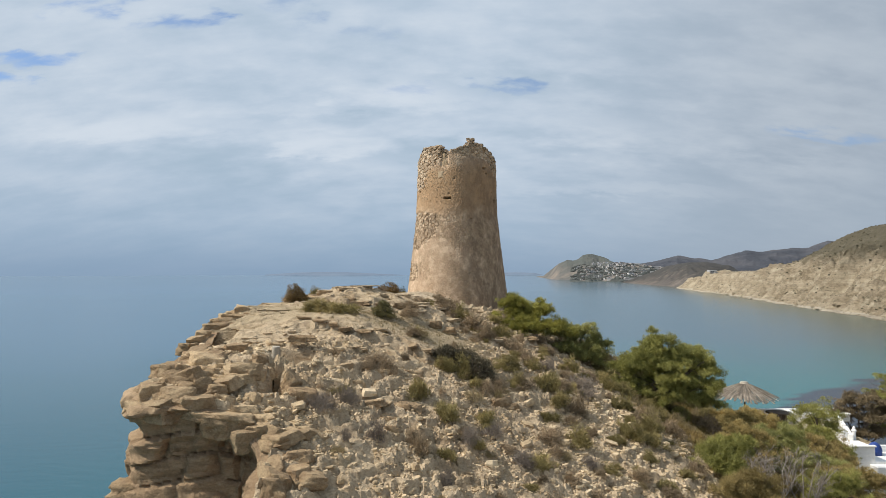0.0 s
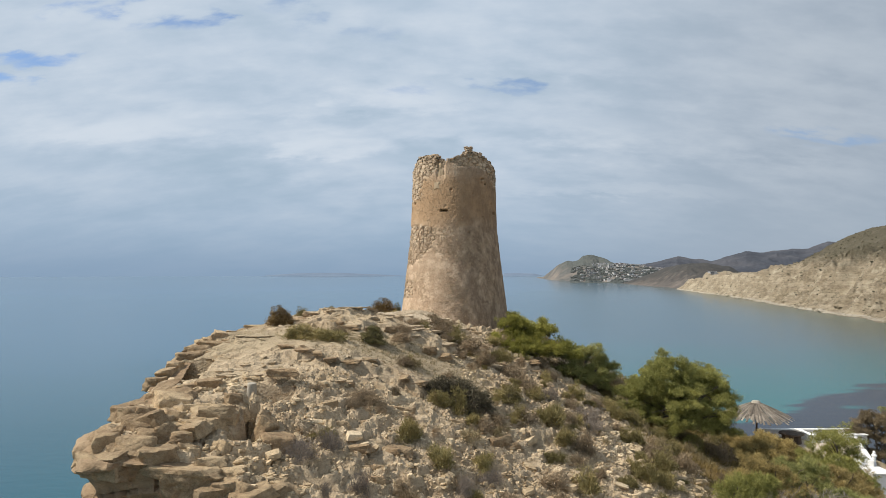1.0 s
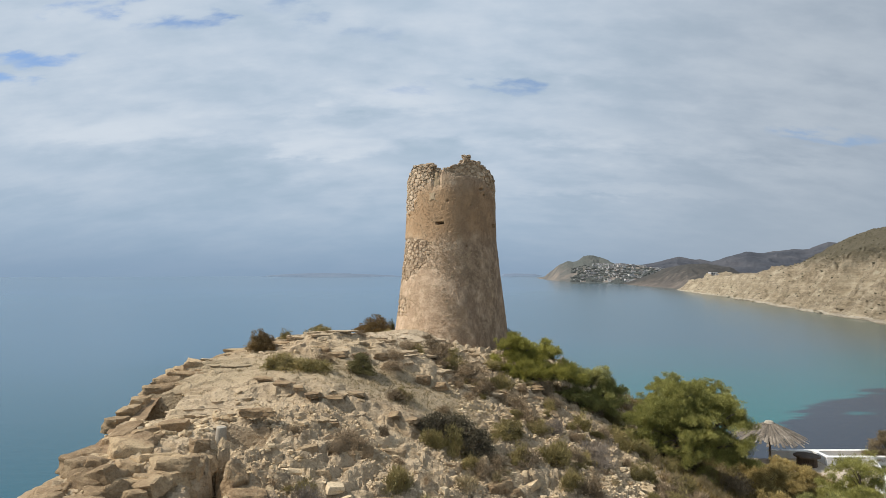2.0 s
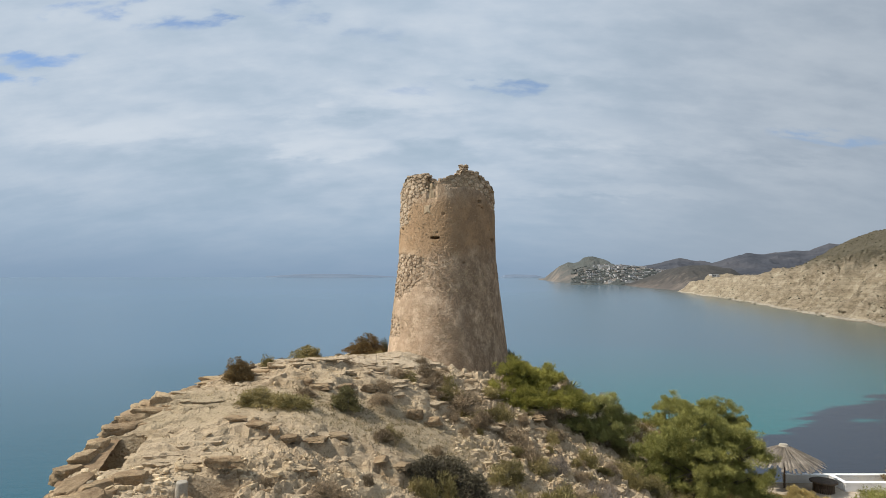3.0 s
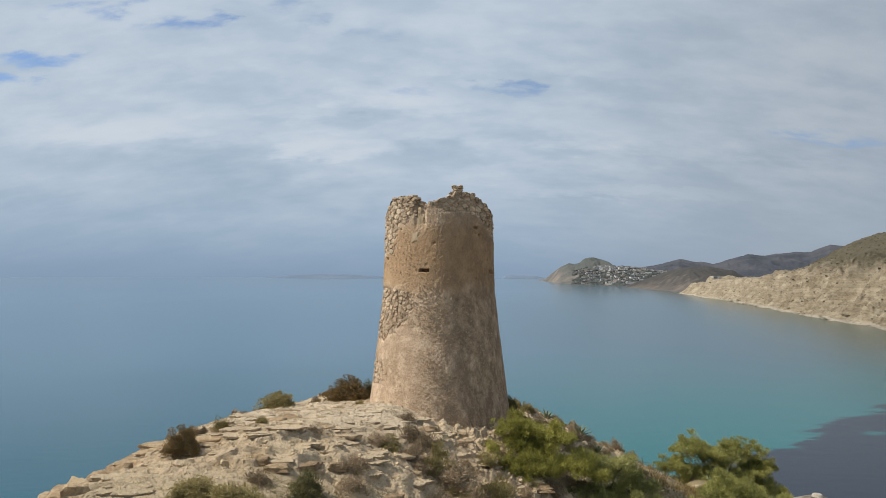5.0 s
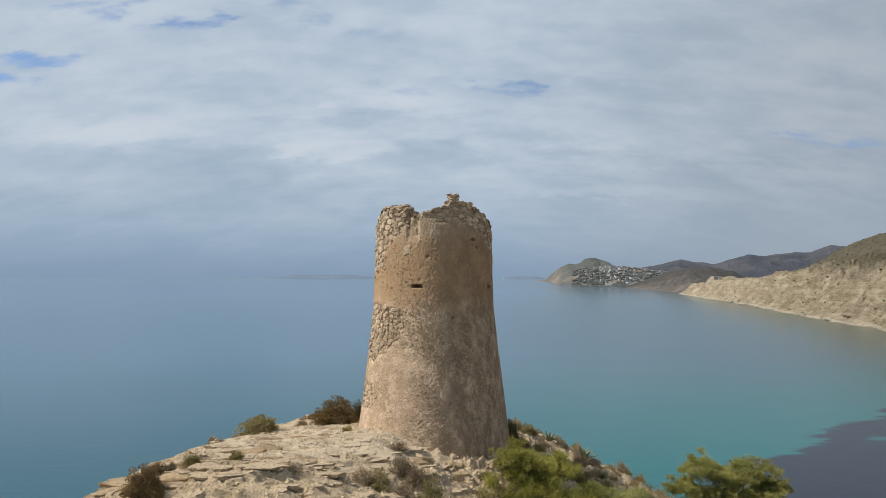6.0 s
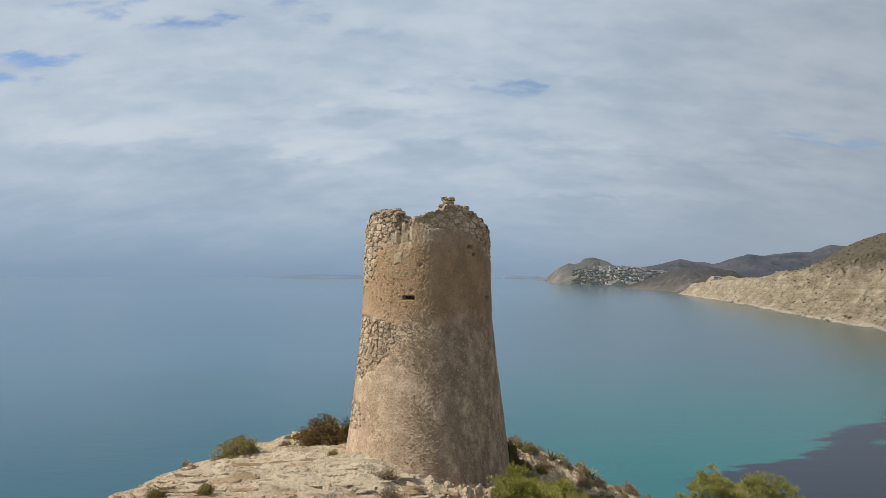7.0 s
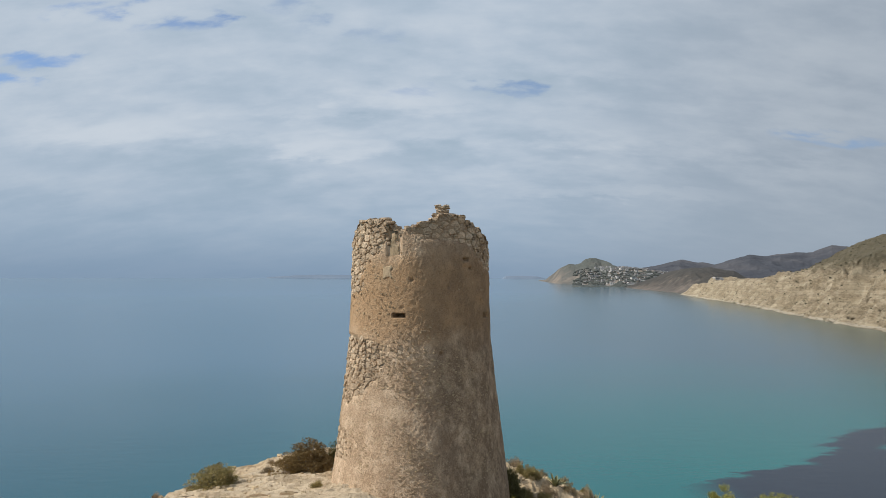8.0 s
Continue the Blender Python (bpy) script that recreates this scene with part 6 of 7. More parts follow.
def branch(bm, a, b, ra, rb, g, bends=4, wob=0.12):
    a, b = Vector(a), Vector(b)
    pts = []
    for k in range(bends + 1):
        q = k / bends
        pts.append(a.lerp(b, q) + Vector((g.uniform(-wob, wob), g.uniform(-wob, wob), g.uniform(-wob, wob) + 0.1 * math.sin(q * 3.1))) * (0 if k in (0, bends) else 1))
    tube(bm, pts, [ra + (rb - ra) * k / bends for k in range(bends + 1)], 6)


def pine(x, y, lobes, mat, seed, label, clumps_each=60, leaves=140, lean=(0.3, 0), sprays=24):
    """A spreading pine: crooked trunk, limbs to each lobe of the crown, needles in many clumps. lobes: centre and radii from the foot."""
    g = random.Random(seed)
    gr = np.random.default_rng(seed)
    z = float(ground_at(x, y)) - 0.1
    tree = tagged(empty("pine_tree", pose(x, y, z)), label, "tree")
    bm = bmesh.new()
    fork = Vector((lean[0], lean[1], 0.28 * max(l[2] for l in lobes)))
    branch(bm, (0, 0, -0.3), fork, 0.17, 0.12, g)
    trunk = part("trunk", bm, "bark", tree)
    centres, radii = [], []
    for cx, cy_, cz, rx, ry, rz in lobes:
        bm = bmesh.new()
        c = Vector((cx, cy_, cz))
        branch(bm, fork, c, 0.085, 0.03, g)
        for k in range(7):
            d = Vector((g.uniform(-1, 1) * rx, g.uniform(-1, 1) * ry, g.uniform(-0.4, 1) * rz)) * 0.75
            branch(bm, fork.lerp(c, g.uniform(0.6, 1.0)), c + d, 0.03, 0.01, g, 3, 0.06)
        part("limb", bm, "bark", trunk)
        for q in range(sprays):
            d = gr.normal(size=3)
            d /= np.linalg.norm(d)
            if d[2] < -0.35:
                d[2] *= -0.6
            s = gr.uniform(0.25, 1.06) ** 0.7 * (1 + 0.35 * grain(d[0] * 2.2, d[1] * 2.2, d[2] * 2.2 + seed, seed))
            mid = np.array((cx + d[0] * rx * s, cy_ + d[1] * ry * s, cz + d[2] * rz * s))
            wide_ = gr.uniform(0.28, 0.52) * min(1.0, 0.45 + 0.4 * rx)
            for k in range(max(5, clumps_each // 17)):
                o = gr.normal(size=3)
                o = o / np.linalg.norm(o) * gr.uniform(0.2, 1.0) * wide_ * np.array([1.15, 1.15, 0.6])
                centres.append(mid + o)
                radii.append(gr.uniform(0.07, 0.17))
    v, f = leaf_cloud(centres, radii, leaves * 3 // 4, 0.16, 0.0145, seed + 3, 0.75, 0.7)
    mesh_part("crown", mesh_of("crown", v, f, mat, False), tree)
    return tree


pine(12.7, 38.4, [(-0.71, 0.0, 3.1, 1.33, 1.42, 1.06), (1.15, 0.27, 2.92, 1.42, 1.51, 1.06), (0.18, -0.27, 2.48, 1.95, 1.51, 0.89), (-2.04, 0.0, 2.13, 1.15, 1.24, 0.97), (2.57, 0.35, 1.95, 1.06, 1.24, 0.89), (-0.53, -0.8, 1.68, 1.42, 1.06, 0.89), (1.06, -0.8, 1.59, 1.42, 1.06, 0.89), (0.27, 0.53, 1.42, 1.59, 0.89, 0.8), (1.95, -0.44, 1.06, 1.42, 1.15, 0.89), (-1.68, -0.53, 1.06, 1.51, 1.15, 0.89), (0.27, -0.89, 0.8, 1.68, 1.06, 0.8), (2.66, 0.0, 0.35, 0.89, 0.97, 0.71), (0.15, 0.0, 3.62, 1.25, 1.2, 1.0), (-1.4, -0.2, 2.5, 1.3, 1.2, 1.0), (-2.6, 0.0, 1.4, 1.2, 1.2, 0.9), (2.2, -0.2, 2.5, 1.2, 1.2, 0.9), (0.3, -0.6, 2.3, 1.9, 1.2, 1.0), (-2.39, -0.71, 0.18, 1.06, 0.89, 0.62)],
     "pine", 501, "round-headed green pine on the hillside", 160, 75)
pine(19.5, 54.4, [(-2.0, 1.2, 2.45, 1.3, 1.3, 0.9), (1.2, 1.4, 2.25, 1.4, 1.3, 0.85), (-0.4, 1.2, 1.85, 1.5, 1.3, 0.8), (2.6, 1.6, 1.05, 1.2, 1.2, 0.9), (-3.0, 1.0, 1.25, 1.1, 1.1, 0.9), (-1.0, 0.9, 0.75, 1.7, 1.2, 1.0), (1.4, 1.0, 0.55, 1.7, 1.2, 1.0),
                   (2.8, 1.2, -0.25, 1.3, 1.2, 0.9), (-2.6, 0.7, -0.05, 1.3, 1.1, 0.9), (0.2, 0.7, -0.65, 1.9, 1.2, 0.9), (-1.6, 0.5, -1.45, 1.5, 1.0, 0.8), (1.9, 0.8, -1.55, 1.5, 1.0, 0.8)],
     "pine", 509, "broad pine standing behind, near the terrace", 150, 90, (0.2, 0.6), 40)
pine(5.0, 39.4, [(-0.8, -0.1, 1.7, 1.0, 1.0, 0.85), (-0.7, -0.7, 0.9, 1.3, 0.9, 0.75), (0.8, 0.0, 1.2, 1.2, 1.1, 0.8), (1.2, -0.8, 0.4, 1.5, 0.9, 0.7), (-0.3, -1.2, 0.3, 1.1, 0.7, 0.55)],
     "pine_light", 502, "low spreading yellow-green pine below the tower", 170, 90)
pine(7.9, 39.9, [(-0.6, 0.0, 1.6, 1.0, 1.0, 0.8), (0.6, 0.2, 1.5, 1.0, 1.0, 0.85), (1.2, 0.0, 0.8, 0.9, 1.0, 0.8), (-0.4, -0.6, 0.7, 1.3, 0.9, 0.7), (0.8, -0.4, 0.2, 1.0, 0.8, 0.6)],
     "pine_grey", 512, "grey-green pine with pale bare twigs", 170, 90)
pine(23.0, 40.6, [(0, 0, 4.0, 1.2, 1.4, 1.0), (0.9, 0.4, 3.2, 1.2, 1.3, 1.0), (-1.2, 0, 2.9, 1.3, 1.2, 1.0), (0.0, -0.8, 2.0, 1.5, 1.2, 1.0), (-1.6, -0.4, 1.5, 1.3, 1.2, 0.9), (0.9, -0.5, 1.6, 1.2, 1.1, 1.0)], "pine", 503, "bushy dark pine above the terrace", 130, 80)
for n, (x, y, wide, high, kind) in enumerate(((12.6, 29.2, 2.8, 2.1, "pine"), (14.4, 31.6, 3.4, 2.6, "olive"), (16.6, 33.0, 3.6, 3.2, "pine_grey"), (19.6, 35.4, 3.8, 3.4, "olive"), (12.4, 26.6, 2.4, 1.8, "olive"), (17.6, 29.8, 3.0, 2.6, "pine"), (18.6, 31.6, 3.2, 2.8, "olive"), (21.6, 38.0, 3.4, 3.9, "pine"),
                                                 (20.2, 43.5, 3.4, 2.2, "olive"), (22.6, 45.0, 3.2, 2.0, "olive"), (17.6, 40.5, 3.0, 1.7, "olive"), (25.6, 44.6, 2.8, 2.2, "olive"), (21.6, 36.6, 3.0, 3.2, "olive"), (19.4, 33.6, 3.0, 2.8, "pine_grey"), (22.3, 35.0, 3.2, 3.0, "olive"))):
    w = wide / 2
    pine(x, y, [(-0.45 * w, 0, high * 0.55, w * 0.6, w * 0.55, high * 0.4), (0.45 * w, 0.1, high * 0.62, w * 0.6, w * 0.55, high * 0.38), (0, -0.35 * w, high * 0.35, w * 0.8, w * 0.5, high * 0.35), (0.1, 0.3, high * 0.7, w * 0.45, w * 0.45, high * 0.32)],
         kind, 520 + n, "sprawling olive-green bush on the lower slope" if kind == "olive" else "low green bush pine on the lower slope", 46, 95)
pine(36.2, 53.6, [(0.5, 0, 8.2, 1.8, 1.6, 1.2), (-0.8, 0, 7.0, 1.6, 1.5, 1.2), (1.8, 0, 6.8, 1.6, 1.5, 1.3), (0.3, -0.4, 5.6, 1.9, 1.5, 1.2), (-0.6, -0.5, 4.4, 1.6, 1.3, 1.1), (1.4, -0.4, 4.6, 1.6, 1.3, 1.2)], "pine", 506, "tall pine beside the white house", 140, 80)
pine(32.6, 52.0, [(0, 0, 5.4, 1.3, 1.3, 0.9), (1.5, 0.2, 5.2, 1.4, 1.4, 1.0), (-0.9, 0.2, 4.4, 1.2, 1.2, 0.9), (0.6, -0.4, 4.0, 1.6, 1.3, 1.0), (2.4, 0, 4.2, 1.4, 1.3, 1.1), (0.2, -0.3, 2.8, 1.5, 1.2, 1.0), (2.0, -0.3, 2.8, 1.5, 1.2, 1.0)], "brown_leaf", 507, "brownish thicket behind the white house", 140, 90)


def dead_bush(x, y, wide, high, seed):
    g = random.Random(seed)
    ob = tagged(empty("dead_shrub", pose(x, y, float(ground_at(x, y)) - 0.05)), "leafless grey twiggy shrub", "shrub", "dead shrubs")
    for n in range(7):
        bm = bmesh.new()
        a = g.uniform(0, 6.28)
        tip = Vector((math.cos(a) * wide * g.uniform(.2, .5), math.sin(a) * wide * g.uniform(.2, .5), high * g.uniform(.7, 1.0)))
        branch(bm, (0, 0, 0), tip, 0.035, 0.012, g, 4, 0.08)
        for k in range(9):
            s = tip * g.uniform(0.35, 1.0)
            e = s + Vector((g.uniform(-.5, .5), g.uniform(-.5, .5), g.uniform(.1, .55))) * high * 0.5
            branch(bm, s, e, 0.012, 0.004, g, 3, 0.04)
            for q in range(3):
                s2 = s.lerp(e, g.uniform(.4, 1))
                branch(bm, s2, s2 + Vector((g.uniform(-.3, .3), g.uniform(-.3, .3), g.uniform(.05, .3))) * high * 0.4, 0.006, 0.003, g, 2, 0.02)
        part("branch", bm, "twig", ob)


dead_bush(14.4, 28.3, 2.6, 2.5, 1)
dead_bush(15.8, 28.9, 2.4, 2.6, 2)
dead_bush(13.4, 28.2, 1.8, 1.9, 3)


def agave(x, y, size, seed):
    g = random.Random(seed)
    ob = tagged(empty("agave", pose(x, y, float(ground_at(x, y)))), "spiky grey-green agave rosette on the slope", "agave", "agaves")
    for n in range(22):
        a, tilt = n * 2.4, 0.25 + 0.95 * (n / 22)
        le = size * g.uniform(0.75, 1.05)
        bm = bmesh.new()
        rows = []
        for k in range(5):
            q = k / 4
            r, zz = le * q * math.sin(tilt) + 0.04, le * q * math.cos(tilt) - 0.12 * size * q * q
            w = size * 0.10 * (1 - q ** 2.2) + 0.004
            c, s = math.cos(a), math.sin(a)
            rows.append([bm.verts.new((c * r - s * o, s * r + c * o, zz + up_)) for o, up_ in ((-w, 0.03 * size), (0, 0), (w, 0.03 * size), (0, -0.025 * size * (1 - q)))])
        for p, q in zip(rows, rows[1:]):
            for k in range(4):
                bm.faces.new((p[k], p[(k + 1) % 4], q[(k + 1) % 4], q[k]))
        part("leaf", bm, "agave", ob)


for n, (x, y, s) in enumerate(((8.7, 48.6, 0.85), (7.0, 49.2, 0.7), (9.4, 47.2, 0.6), (22.2, 48.8, 1.0), (21.4, 49.6, 0.8))):
    agave(x, y, s, n)

# ---- small things on the headland ----
bm = bmesh.new()
lathe(bm, [(0.15, -0.4), (0.17, -0.1), (0.155, 0.24), (0.145, 0.27), (0.12, 0.28), (0.02, 0.285)], 24)
post = part("concrete_post", bm, "concrete", None, soft=False)
post.matrix_basis = pose(-6.45, 25.1, -1.40, 2, 3, 0)
tagged(post, "short round concrete post standing in the rock", "post")
bm = bmesh.new()
v, f = rock_verts(2, (0.09, 0.05, 0.13), 0.5, 0.3, 8)
vs = [bm.verts.new(q) for q in v]
for q in f:
    bm.faces.new([vs[i] for i in q])
bag = part("plastic_bag", bm, "white")
bag.matrix_basis = pose(-3.25, 31.0, float(ground_at(-3.25, 31.0)) + 0.055, 8, 15, 20)
tagged(bag, "crumpled white plastic scrap caught by a bush", "litter")

# ---- the terrace below ----
TZ = -9.9
bm = bmesh.new()
box(bm, 21.0, 31.4, 46.5, 53.0, TZ - 1.2, TZ, 0.03)
for q in bm.verts:
    if q.co.x > 26:
        q.co.x -= 3.0 * (53.0 - q.co.y) / 6.5
tagged(part("pavement", bm, "terrace"), "pale paved terrace behind a white parapet", "terrace", kind="structure")
for x0, x1, y0, y1, z0, z1 in ((24.3, 31.6, 53.0, 53.25, TZ - 1.5, TZ + 0.48), (27.4, 31.6, 51.15, 51.45, TZ - 0.02, TZ + 0.52), (27.4, 27.65, 51.45, 53.0, TZ - 0.02, TZ + 0.50)):
    bm = bmesh.new()
    box(bm, x0, x1, y0, y1, z0, z1, 0.04)
    w = tagged(empty("parapet", pose(0, 0, 0)), "low whitewashed parapet wall along the terrace", "wall", "terrace parapets", "structure")
    part("wall", bm, "white", w)
    bm = bmesh.new()
    box(bm, x0 - 0.05, x1 + 0.05, y0 - 0.05, y1 + 0.05, z1 + 0.003, z1 + 0.09, 0.02)
    part("coping", bm, "white", w)


def parasol(x, y, z, height, radius, drop, seed, cover="thatch"):
    """A thatched sunshade: wooden post, spokes and a shaggy cone of reeds under a pale cap."""
    g = random.Random(seed)
    ob = tagged(empty("thatched_parasol", pose(x, y, z)), "weathered thatched parasol on a wooden post", "parasol", "terrace parasols")
    bm = bmesh.new()
    tube(bm, [(0, 0, -0.3), (0.02, 0, height * 0.5), (0, 0, height - 0.15)], [0.075, 0.07, 0.06], 10)
    part("pole", bm, "wood", ob)
    for k in range(10):
        a = 2 * math.pi * k / 10
        bm = bmesh.new()
        tube(bm, [(0, 0, height - 0.16), (math.cos(a) * radius * 0.93, math.sin(a) * radius * 0.93, height - drop * 0.93 - 0.06)], [0.03, 0.022], 6)
        part("rib", bm, "wood", ob)
    verts, faces = [], []
    for layer in range(3):
        for k in range(150):
            a = 2 * math.pi * (k + g.random()) / 150
            q0, q1 = (0.03, 0.45, 0.62)[layer], (0.62, 0.88, 0.97)[layer] + g.uniform(-0.14, 0.15)
            w = radius * 0.026
            up_ = 0.05 - 0.02 * layer + g.uniform(-0.03, 0.05)
            base = len(verts)
            for q, sag in ((q0, 0), ((q0 + q1) / 2, 0.03), (q1, 0.0)):
                r, zz = radius * q, height - drop * q + up_ + sag - (0.06 * (q1 - 0.98) if q == q1 else 0)
                ww = w * (0.35 + 0.75 * q)
                c, s = math.cos(a), math.sin(a)
                for o, t in ((-ww, 0), (0, 0.018), (ww, 0), (0, -0.012)):
                    verts.append((c * r - s * o, s * r + c * o, zz + t))
            for b in (0, 4):
                for m_ in range(4):
                    n_ = (m_ + 1) % 4
                    faces.append((base + b + m_, base + b + n_, base + b + 4 + n_, base + b + 4 + m_))
    mesh_part("thatch", mesh_of("thatch", np.array(verts), np.array(faces), cover, False), ob)
    bm = bmesh.new()
    lathe(bm, [(radius * 0.13, height - drop * 0.08), (radius * 0.14, height - drop * 0.03), (radius * 0.11, height + 0.10), (0.03, height + 0.13)], 14)
    part("cap", bm, "concrete", ob, "pale grey cap")


parasol(23.75, 51.9, TZ, 2.85, 2.4, 1.05, 1)


def bar_table(x, y, z):
    """A round table: drum of upright reeds, dark top with a rim of trimmed ends."""
    g = random.Random(9)
    ob = tagged(empty("bar_table", pose(x, y, z)), "round dark wooden table with reed sides under the parasol", "table")
    bm = bmesh.new()
    lathe(bm, [(0.78, 0.62), (0.86, 0.64), (0.86, 0.71), (0.80, 0.74), (0.1, 0.75)], 28)
    part("tabletop", bm, "wood", ob)
    bm = bmesh.new()
    for k in range(34):
        a = 2 * math.pi * k / 34
        tube(bm, [(math.cos(a) * 0.62, math.sin(a) * 0.62, -0.1), (math.cos(a) * 0.60, math.sin(a) * 0.60, 0.63)], [0.045 + 0.012 * g.random(), 0.045], 6)
    part("reed_side", bm, "wood", ob)


bar_table(26.0, 51.2, TZ)

# white garden wall running down from the terrace's corner
for a, b, tall in (((31.5, 52.9, TZ + 0.45), (29.3, 48.2, -9.45), 0.9), ((29.3, 48.0, -9.5), (27.3, 44.1, -9.2), 1.6)):
    a, b = Vector(a), Vector(b)
    along = b - a
    w = tagged(empty("parapet", pose(a.x, a.y, a.z, 0, 0, math.degrees(math.atan2(along.y, along.x)))), "whitewashed garden wall running down the slope", "wall", "terrace parapets", "structure")
    flat_len = math.hypot(along.x, along.y)
    bm = bmesh.new()
    box(bm, 0, flat_len, -0.14, 0.14, -tall, 0, 0.03)
    for q in bm.verts:
        q.co.z += along.z * q.co.x / flat_len
    part("wall", bm, "white", w)

house = tagged(empty("white_house", pose(27.05, 43.0, -10.6)), "stepped whitewashed house with a blue dome below the terrace", "house")
for name, boxes, mat in (("wall", ((-0.75, 0.75, -0.6, 1.2, -4.5, 1.02),), "white"), ("lower_wall", ((0.35, 4.5, -1.4, -0.62, -4.5, -0.05), (0.76, 4.5, -0.6, 1.6, -4.5, 0.12)), "white"),
                         ("coping", ((-0.82, 0.82, -0.68, -0.40, 1.024, 1.12), (-0.82, -0.55, -0.40, 1.2, 1.024, 1.12)), "white"), ("step", ((0.5, 4.5, -1.95, -1.42, -4.5, -0.75),), "white"), ("parapet", ((0.80, 4.5, 1.62, 1.85, -4.5, 0.55),), "white")):
    bm = bmesh.new()
    for b in boxes:
        box(bm, *b, 0.035)
    part(name, bm, mat, house)
bm = bmesh.new()
lathe(bm, [(0.42, 0.1), (0.43, 0.40), (0.40, 0.58), (0.31, 0.78), (0.17, 0.91), (0.03, 0.96)], 24, (1.75, 1.0))
part("dome", bm, "blue", house, "blue painted dome", True)
bm = bmesh.new()
base_ = [bm.verts.new(p) for p in ((-0.25, 1.3, 1.15), (0.55, 1.3, 1.15), (0.55, 2.1, 1.15), (-0.25, 2.1, 1.15))]
ridge = [bm.verts.new(p) for p in ((-0.05, 1.35, 1.75), (-0.05, 2.05, 1.75))]
for q in ((base_[0], base_[1], ridge[0]), (base_[2], base_[3], ridge[1]), (base_[1], base_[2], ridge[1], ridge[0]), (base_[3], base_[0], ridge[0], ridge[1]), (base_[3], base_[2], base_[1], base_[0])):
    bm.faces.new(q)
box(bm, -0.25, 0.55, 1.3, 2.1, -4.5, 1.146, 0.02)
part("stair_head", bm, "white", house)
bm = bmesh.new()
lathe(bm, [(0.12, 0.9), (0.10, 1.45), (0.16, 1.50), (0.16, 1.56), (0.07, 1.66), (0.09, 1.74), (0.02, 1.84)], 12, (0.85, 1.75))
part("finial", bm, "white", house)

# ---- stones of the slope ----
ROCKS = []
for k in range(9):
    v, f = chiselled(2, 400 + k, 8, 0.08)
    ROCKS.append((v, f, mesh_of("rock", v, f, "stone", False)))
rr_ = random.Random(55)
made = 0
while made < 300:   # the larger rocks of the near slope
    x, y = rr_.uniform(-6, 12.5), rr_.uniform(20.2, 35)
    if float(outside(x, y)) > -0.5 or float(worn(x, y)) > 0.3 or bell(x, y, -6.1, 23.4, 0.7) > 0.3 or bell(x, y, -5.95, 25.6, 0.75) > 0.4 or (abs(y - 31.6 - 0.12 * (x + 2)) < 1.2 and x < 1):
        continue
    s = 0.13 + 0.34 * rr_.random() ** 3
    m = pose(x, y, float(ground_at(x, y)) + 0.03 * s, rr_.uniform(-14, 14), rr_.uniform(-14, 14), rr_.gauss(8, 30)) @ Matrix.Diagonal((s * rr_.uniform(1.0, 1.9), s, s * rr_.uniform(0.4, 0.75), 1))
    mesh_part("rock", ROCKS[made % 9][2], hillside, m)
    made += 1
rv, rf, count = [], [], 0
g = np.random.default_rng(77)
CHIPS = [rock_verts(1, (1, 1, 1), 0.42, 0.5, 500 + k) for k in range(8)]


def strew(n, x0, x1, y0, y1, low, high, keep, shapes):
    """Loose stones, sunk a little into the ground."""
    global count
    x, y = g.uniform(x0, x1, n), g.uniform(y0, y1, n)
    bald = g.random(n) < 0.9 * worn(x, y)
    ok = ~bald & (outside(x, y) < -0.2) & (bell(x, y, -6.1, 23.5, 0.55) < 0.4) & (bell(x, y, -5.95, 25.6, 0.75) < 0.45) & (bell(x, y, -9.8, 27.7, 0.8) < 0.4) & ((x - TX) ** 2 + (y - TY) ** 2 > 11.3) & keep(x, y)
    x, y = x[ok], y[ok]
    z = ground_at(x, y)
    s = low + (high - low) * g.random(len(x)) ** 3
    for k, shape in enumerate(shapes):
        v, f = shape[0], shape[1]
        q = slice(k, None, len(shapes))
        sx, sy, sz, n_ = x[q], y[q], z[q], len(x[q])
        size = s[q][:, None]
        a, b = g.uniform(0, 6.28, n_)[:, None], g.uniform(-0.5, 0.5, n_)[:, None]
        px = v[:, 0][None] * size * g.uniform(0.9, 1.7, n_)[:, None]
        py = v[:, 1][None] * size
        pz = v[:, 2][None] * size * g.uniform(0.45, 0.9, n_)[:, None]
        px, pz = px * np.cos(b) - pz * np.sin(b), px * np.sin(b) + pz * np.cos(b)
        wx, wy = px * np.cos(a) - py * np.sin(a), px * np.sin(a) + py * np.cos(a)
        rv.append(np.stack([wx + sx[:, None], wy + sy[:, None], pz + sz[:, None] + 0.08 * size], -1).reshape(-1, 3))
        rf.append((f[None] + (np.arange(n_) * len(v))[:, None, None]).reshape(-1, 4) + count)
        count += n_ * len(v)


def off_path(x, y):
    return ~((np.abs(y - 31.6 - 0.12 * (x + 2)) < 1.1) & (x < 1) & (x > -8))


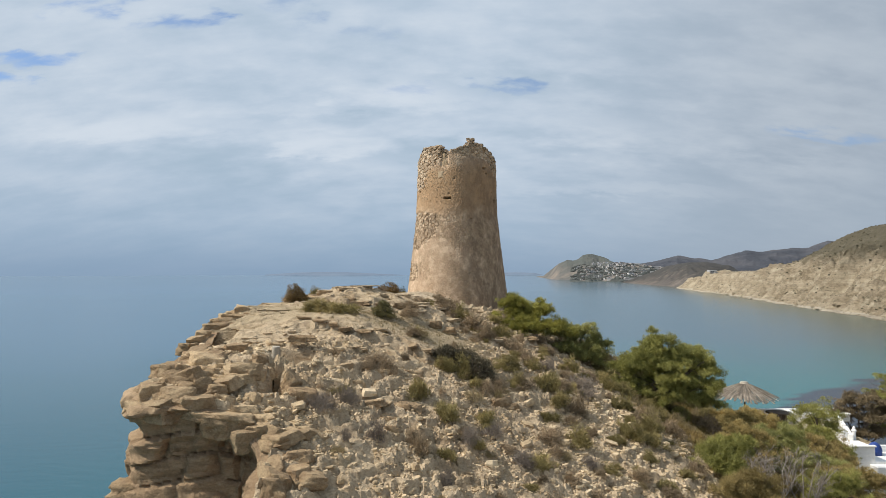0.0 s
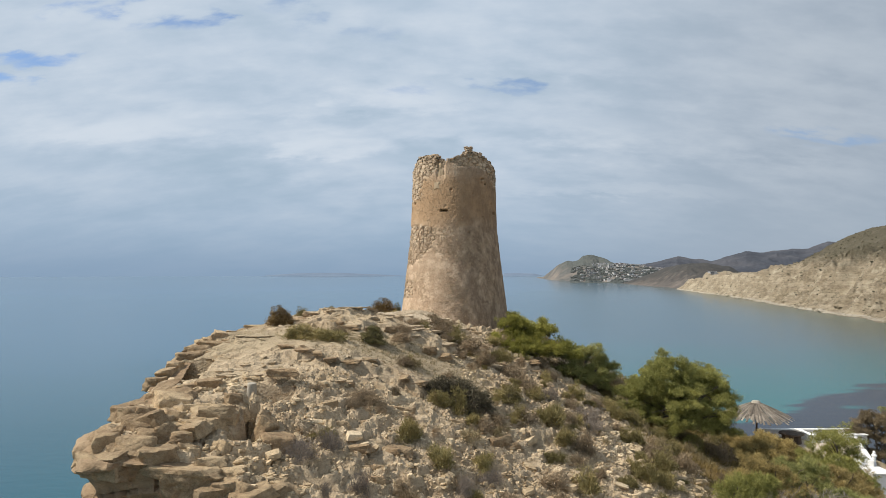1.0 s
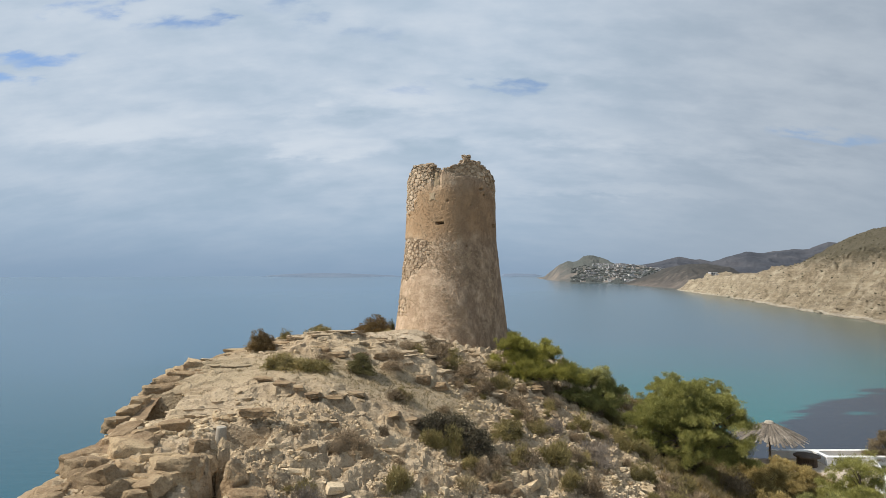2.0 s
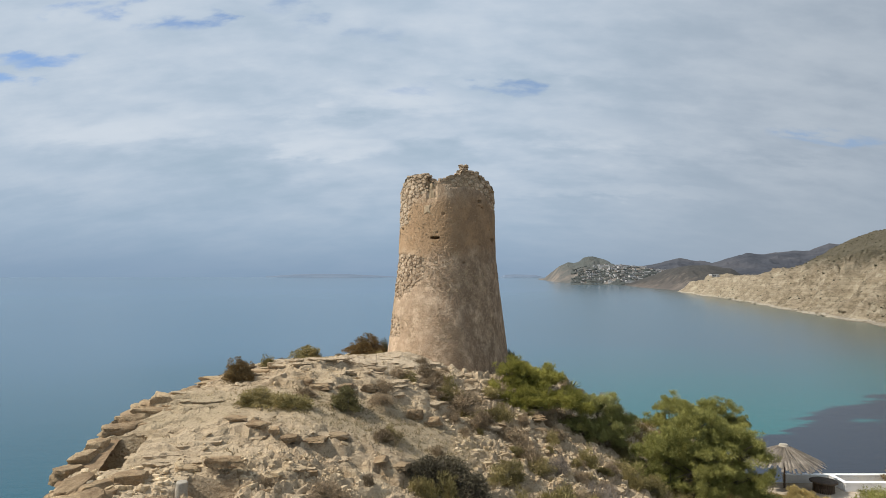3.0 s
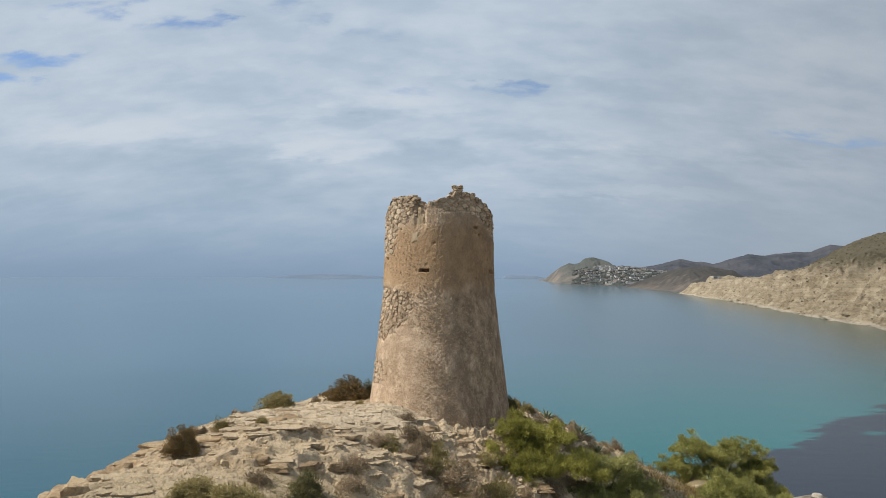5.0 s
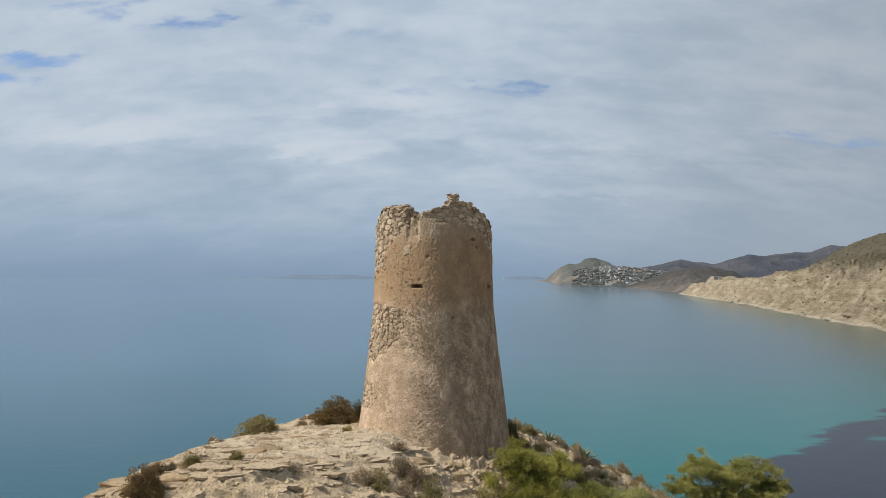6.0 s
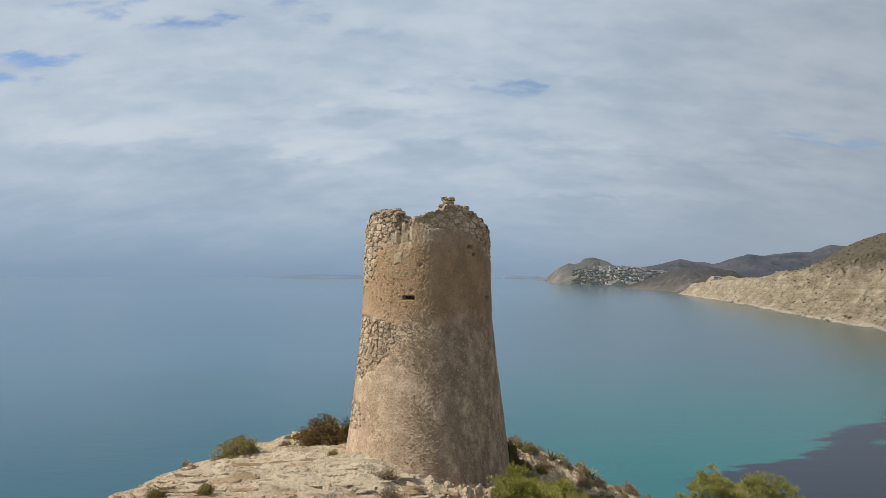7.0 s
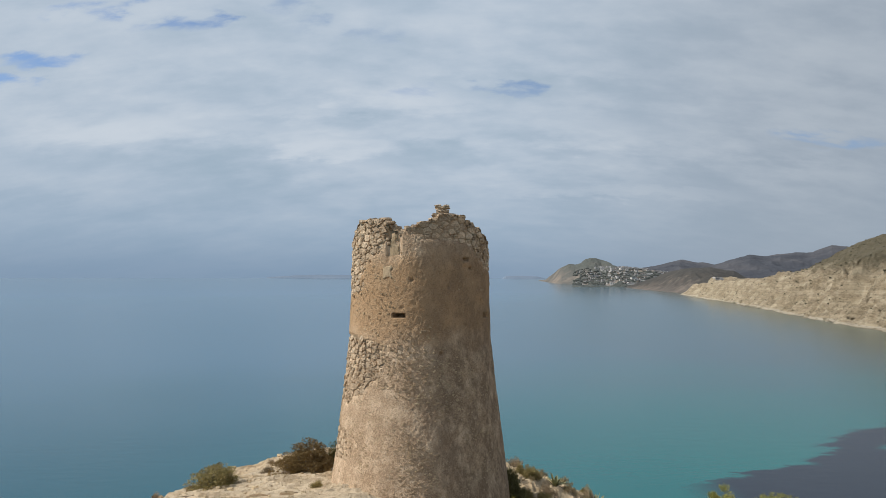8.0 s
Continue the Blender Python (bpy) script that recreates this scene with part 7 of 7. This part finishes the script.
strew(3200, -6.5, 12, 18, 36, 0.07, 0.22, lambda x, y: (fbm(x * 0.5, y * 0.5, 0, 3, 91) > -0.02) & off_path(x, y), ROCKS)
strew(1500, 5, 12.5, 22, 33, 0.07, 0.24, lambda x, y: fbm(x * 0.5, y * 0.5, 0, 3, 92) > -0.1, ROCKS)
strew(1500, -10, 8, 33, 52, 0.06, 0.24, lambda x, y: fbm(x * 0.5, y * 0.5, 0, 3, 91) > 0.1, ROCKS)
strew(1400, -10.5, -4, 20, 28.5, 0.06, 0.24, lambda x, y: (fbm(x * 0.5, y * 0.5, 0, 3, 91) > -0.2) & off_path(x, y), ROCKS)
strew(30000, -6.5, 13, 17, 37, 0.03, 0.13, lambda x, y: (fbm(x * 0.7, y * 0.7, 0, 3, 93) > -0.15) & off_path(x, y), CHIPS)
strew(16000, -10.5, 9, 20, 52, 0.03, 0.11, lambda x, y: fbm(x * 0.7, y * 0.7, 0, 3, 93) > -0.4, CHIPS)
tagged(mesh_part("scree", mesh_of("scree", np.concatenate(rv), np.concatenate(rf), "stone", False), hillside), kind="stuff")

# ---- dry grass ----
n = 26000
x = g.uniform(-9, 16, n)
y = g.uniform(20, 46, n)
dens = 1.6 * np.exp(-((y - 30.9 - 0.12 * (x + 2)) / 1.5) ** 2) * smooth(x, -5.5, -3.5) * (x < 2.5) + 0.25 * np.exp(-((y - 31.6) / 1.5) ** 2) * (x < -4) * (x > -8) + 0.22 * (x > 5) + 0.08
ok = (g.random(n) < dens) & (outside(x, y) < -0.5) & ((x - TX) ** 2 + (y - TY) ** 2 > 12)
x, y = x[ok], y[ok]
v, f = leaf_cloud(np.stack([x, y, ground_at(x, y)], 1), 0.10, 8, 0.12, 0.013, 5, 0.05, 1.6)
tagged(new("grass", mesh_of("grass", v, f, "straw", False)), "sparse dry straw-coloured grass tufts", "grass", kind="stuff")
n = 15000
x = g.uniform(7, 27, n)
y = g.uniform(25, 50, n)
ok = (g.random(n) < smooth(x, 9, 14.5) * (0.35 + 0.65 * smooth(fbm(x * 0.3, y * 0.3, 0, 3, 12), -0.3, 0.4))) & (hill_top(x, y) > -13) & ~((x > 20.5) & (y > 46))
x, y = x[ok], y[ok]
v, f = leaf_cloud(np.stack([x, y, ground_at(x, y)], 1), 0.16, 12, 0.34, 0.022, 6, 0.05, 1.5)
tagged(new("tall_grass", mesh_of("tall_grass", v, f, "bank_grass", False)), "tall yellowing grass over the lower bank", "grass", kind="stuff")
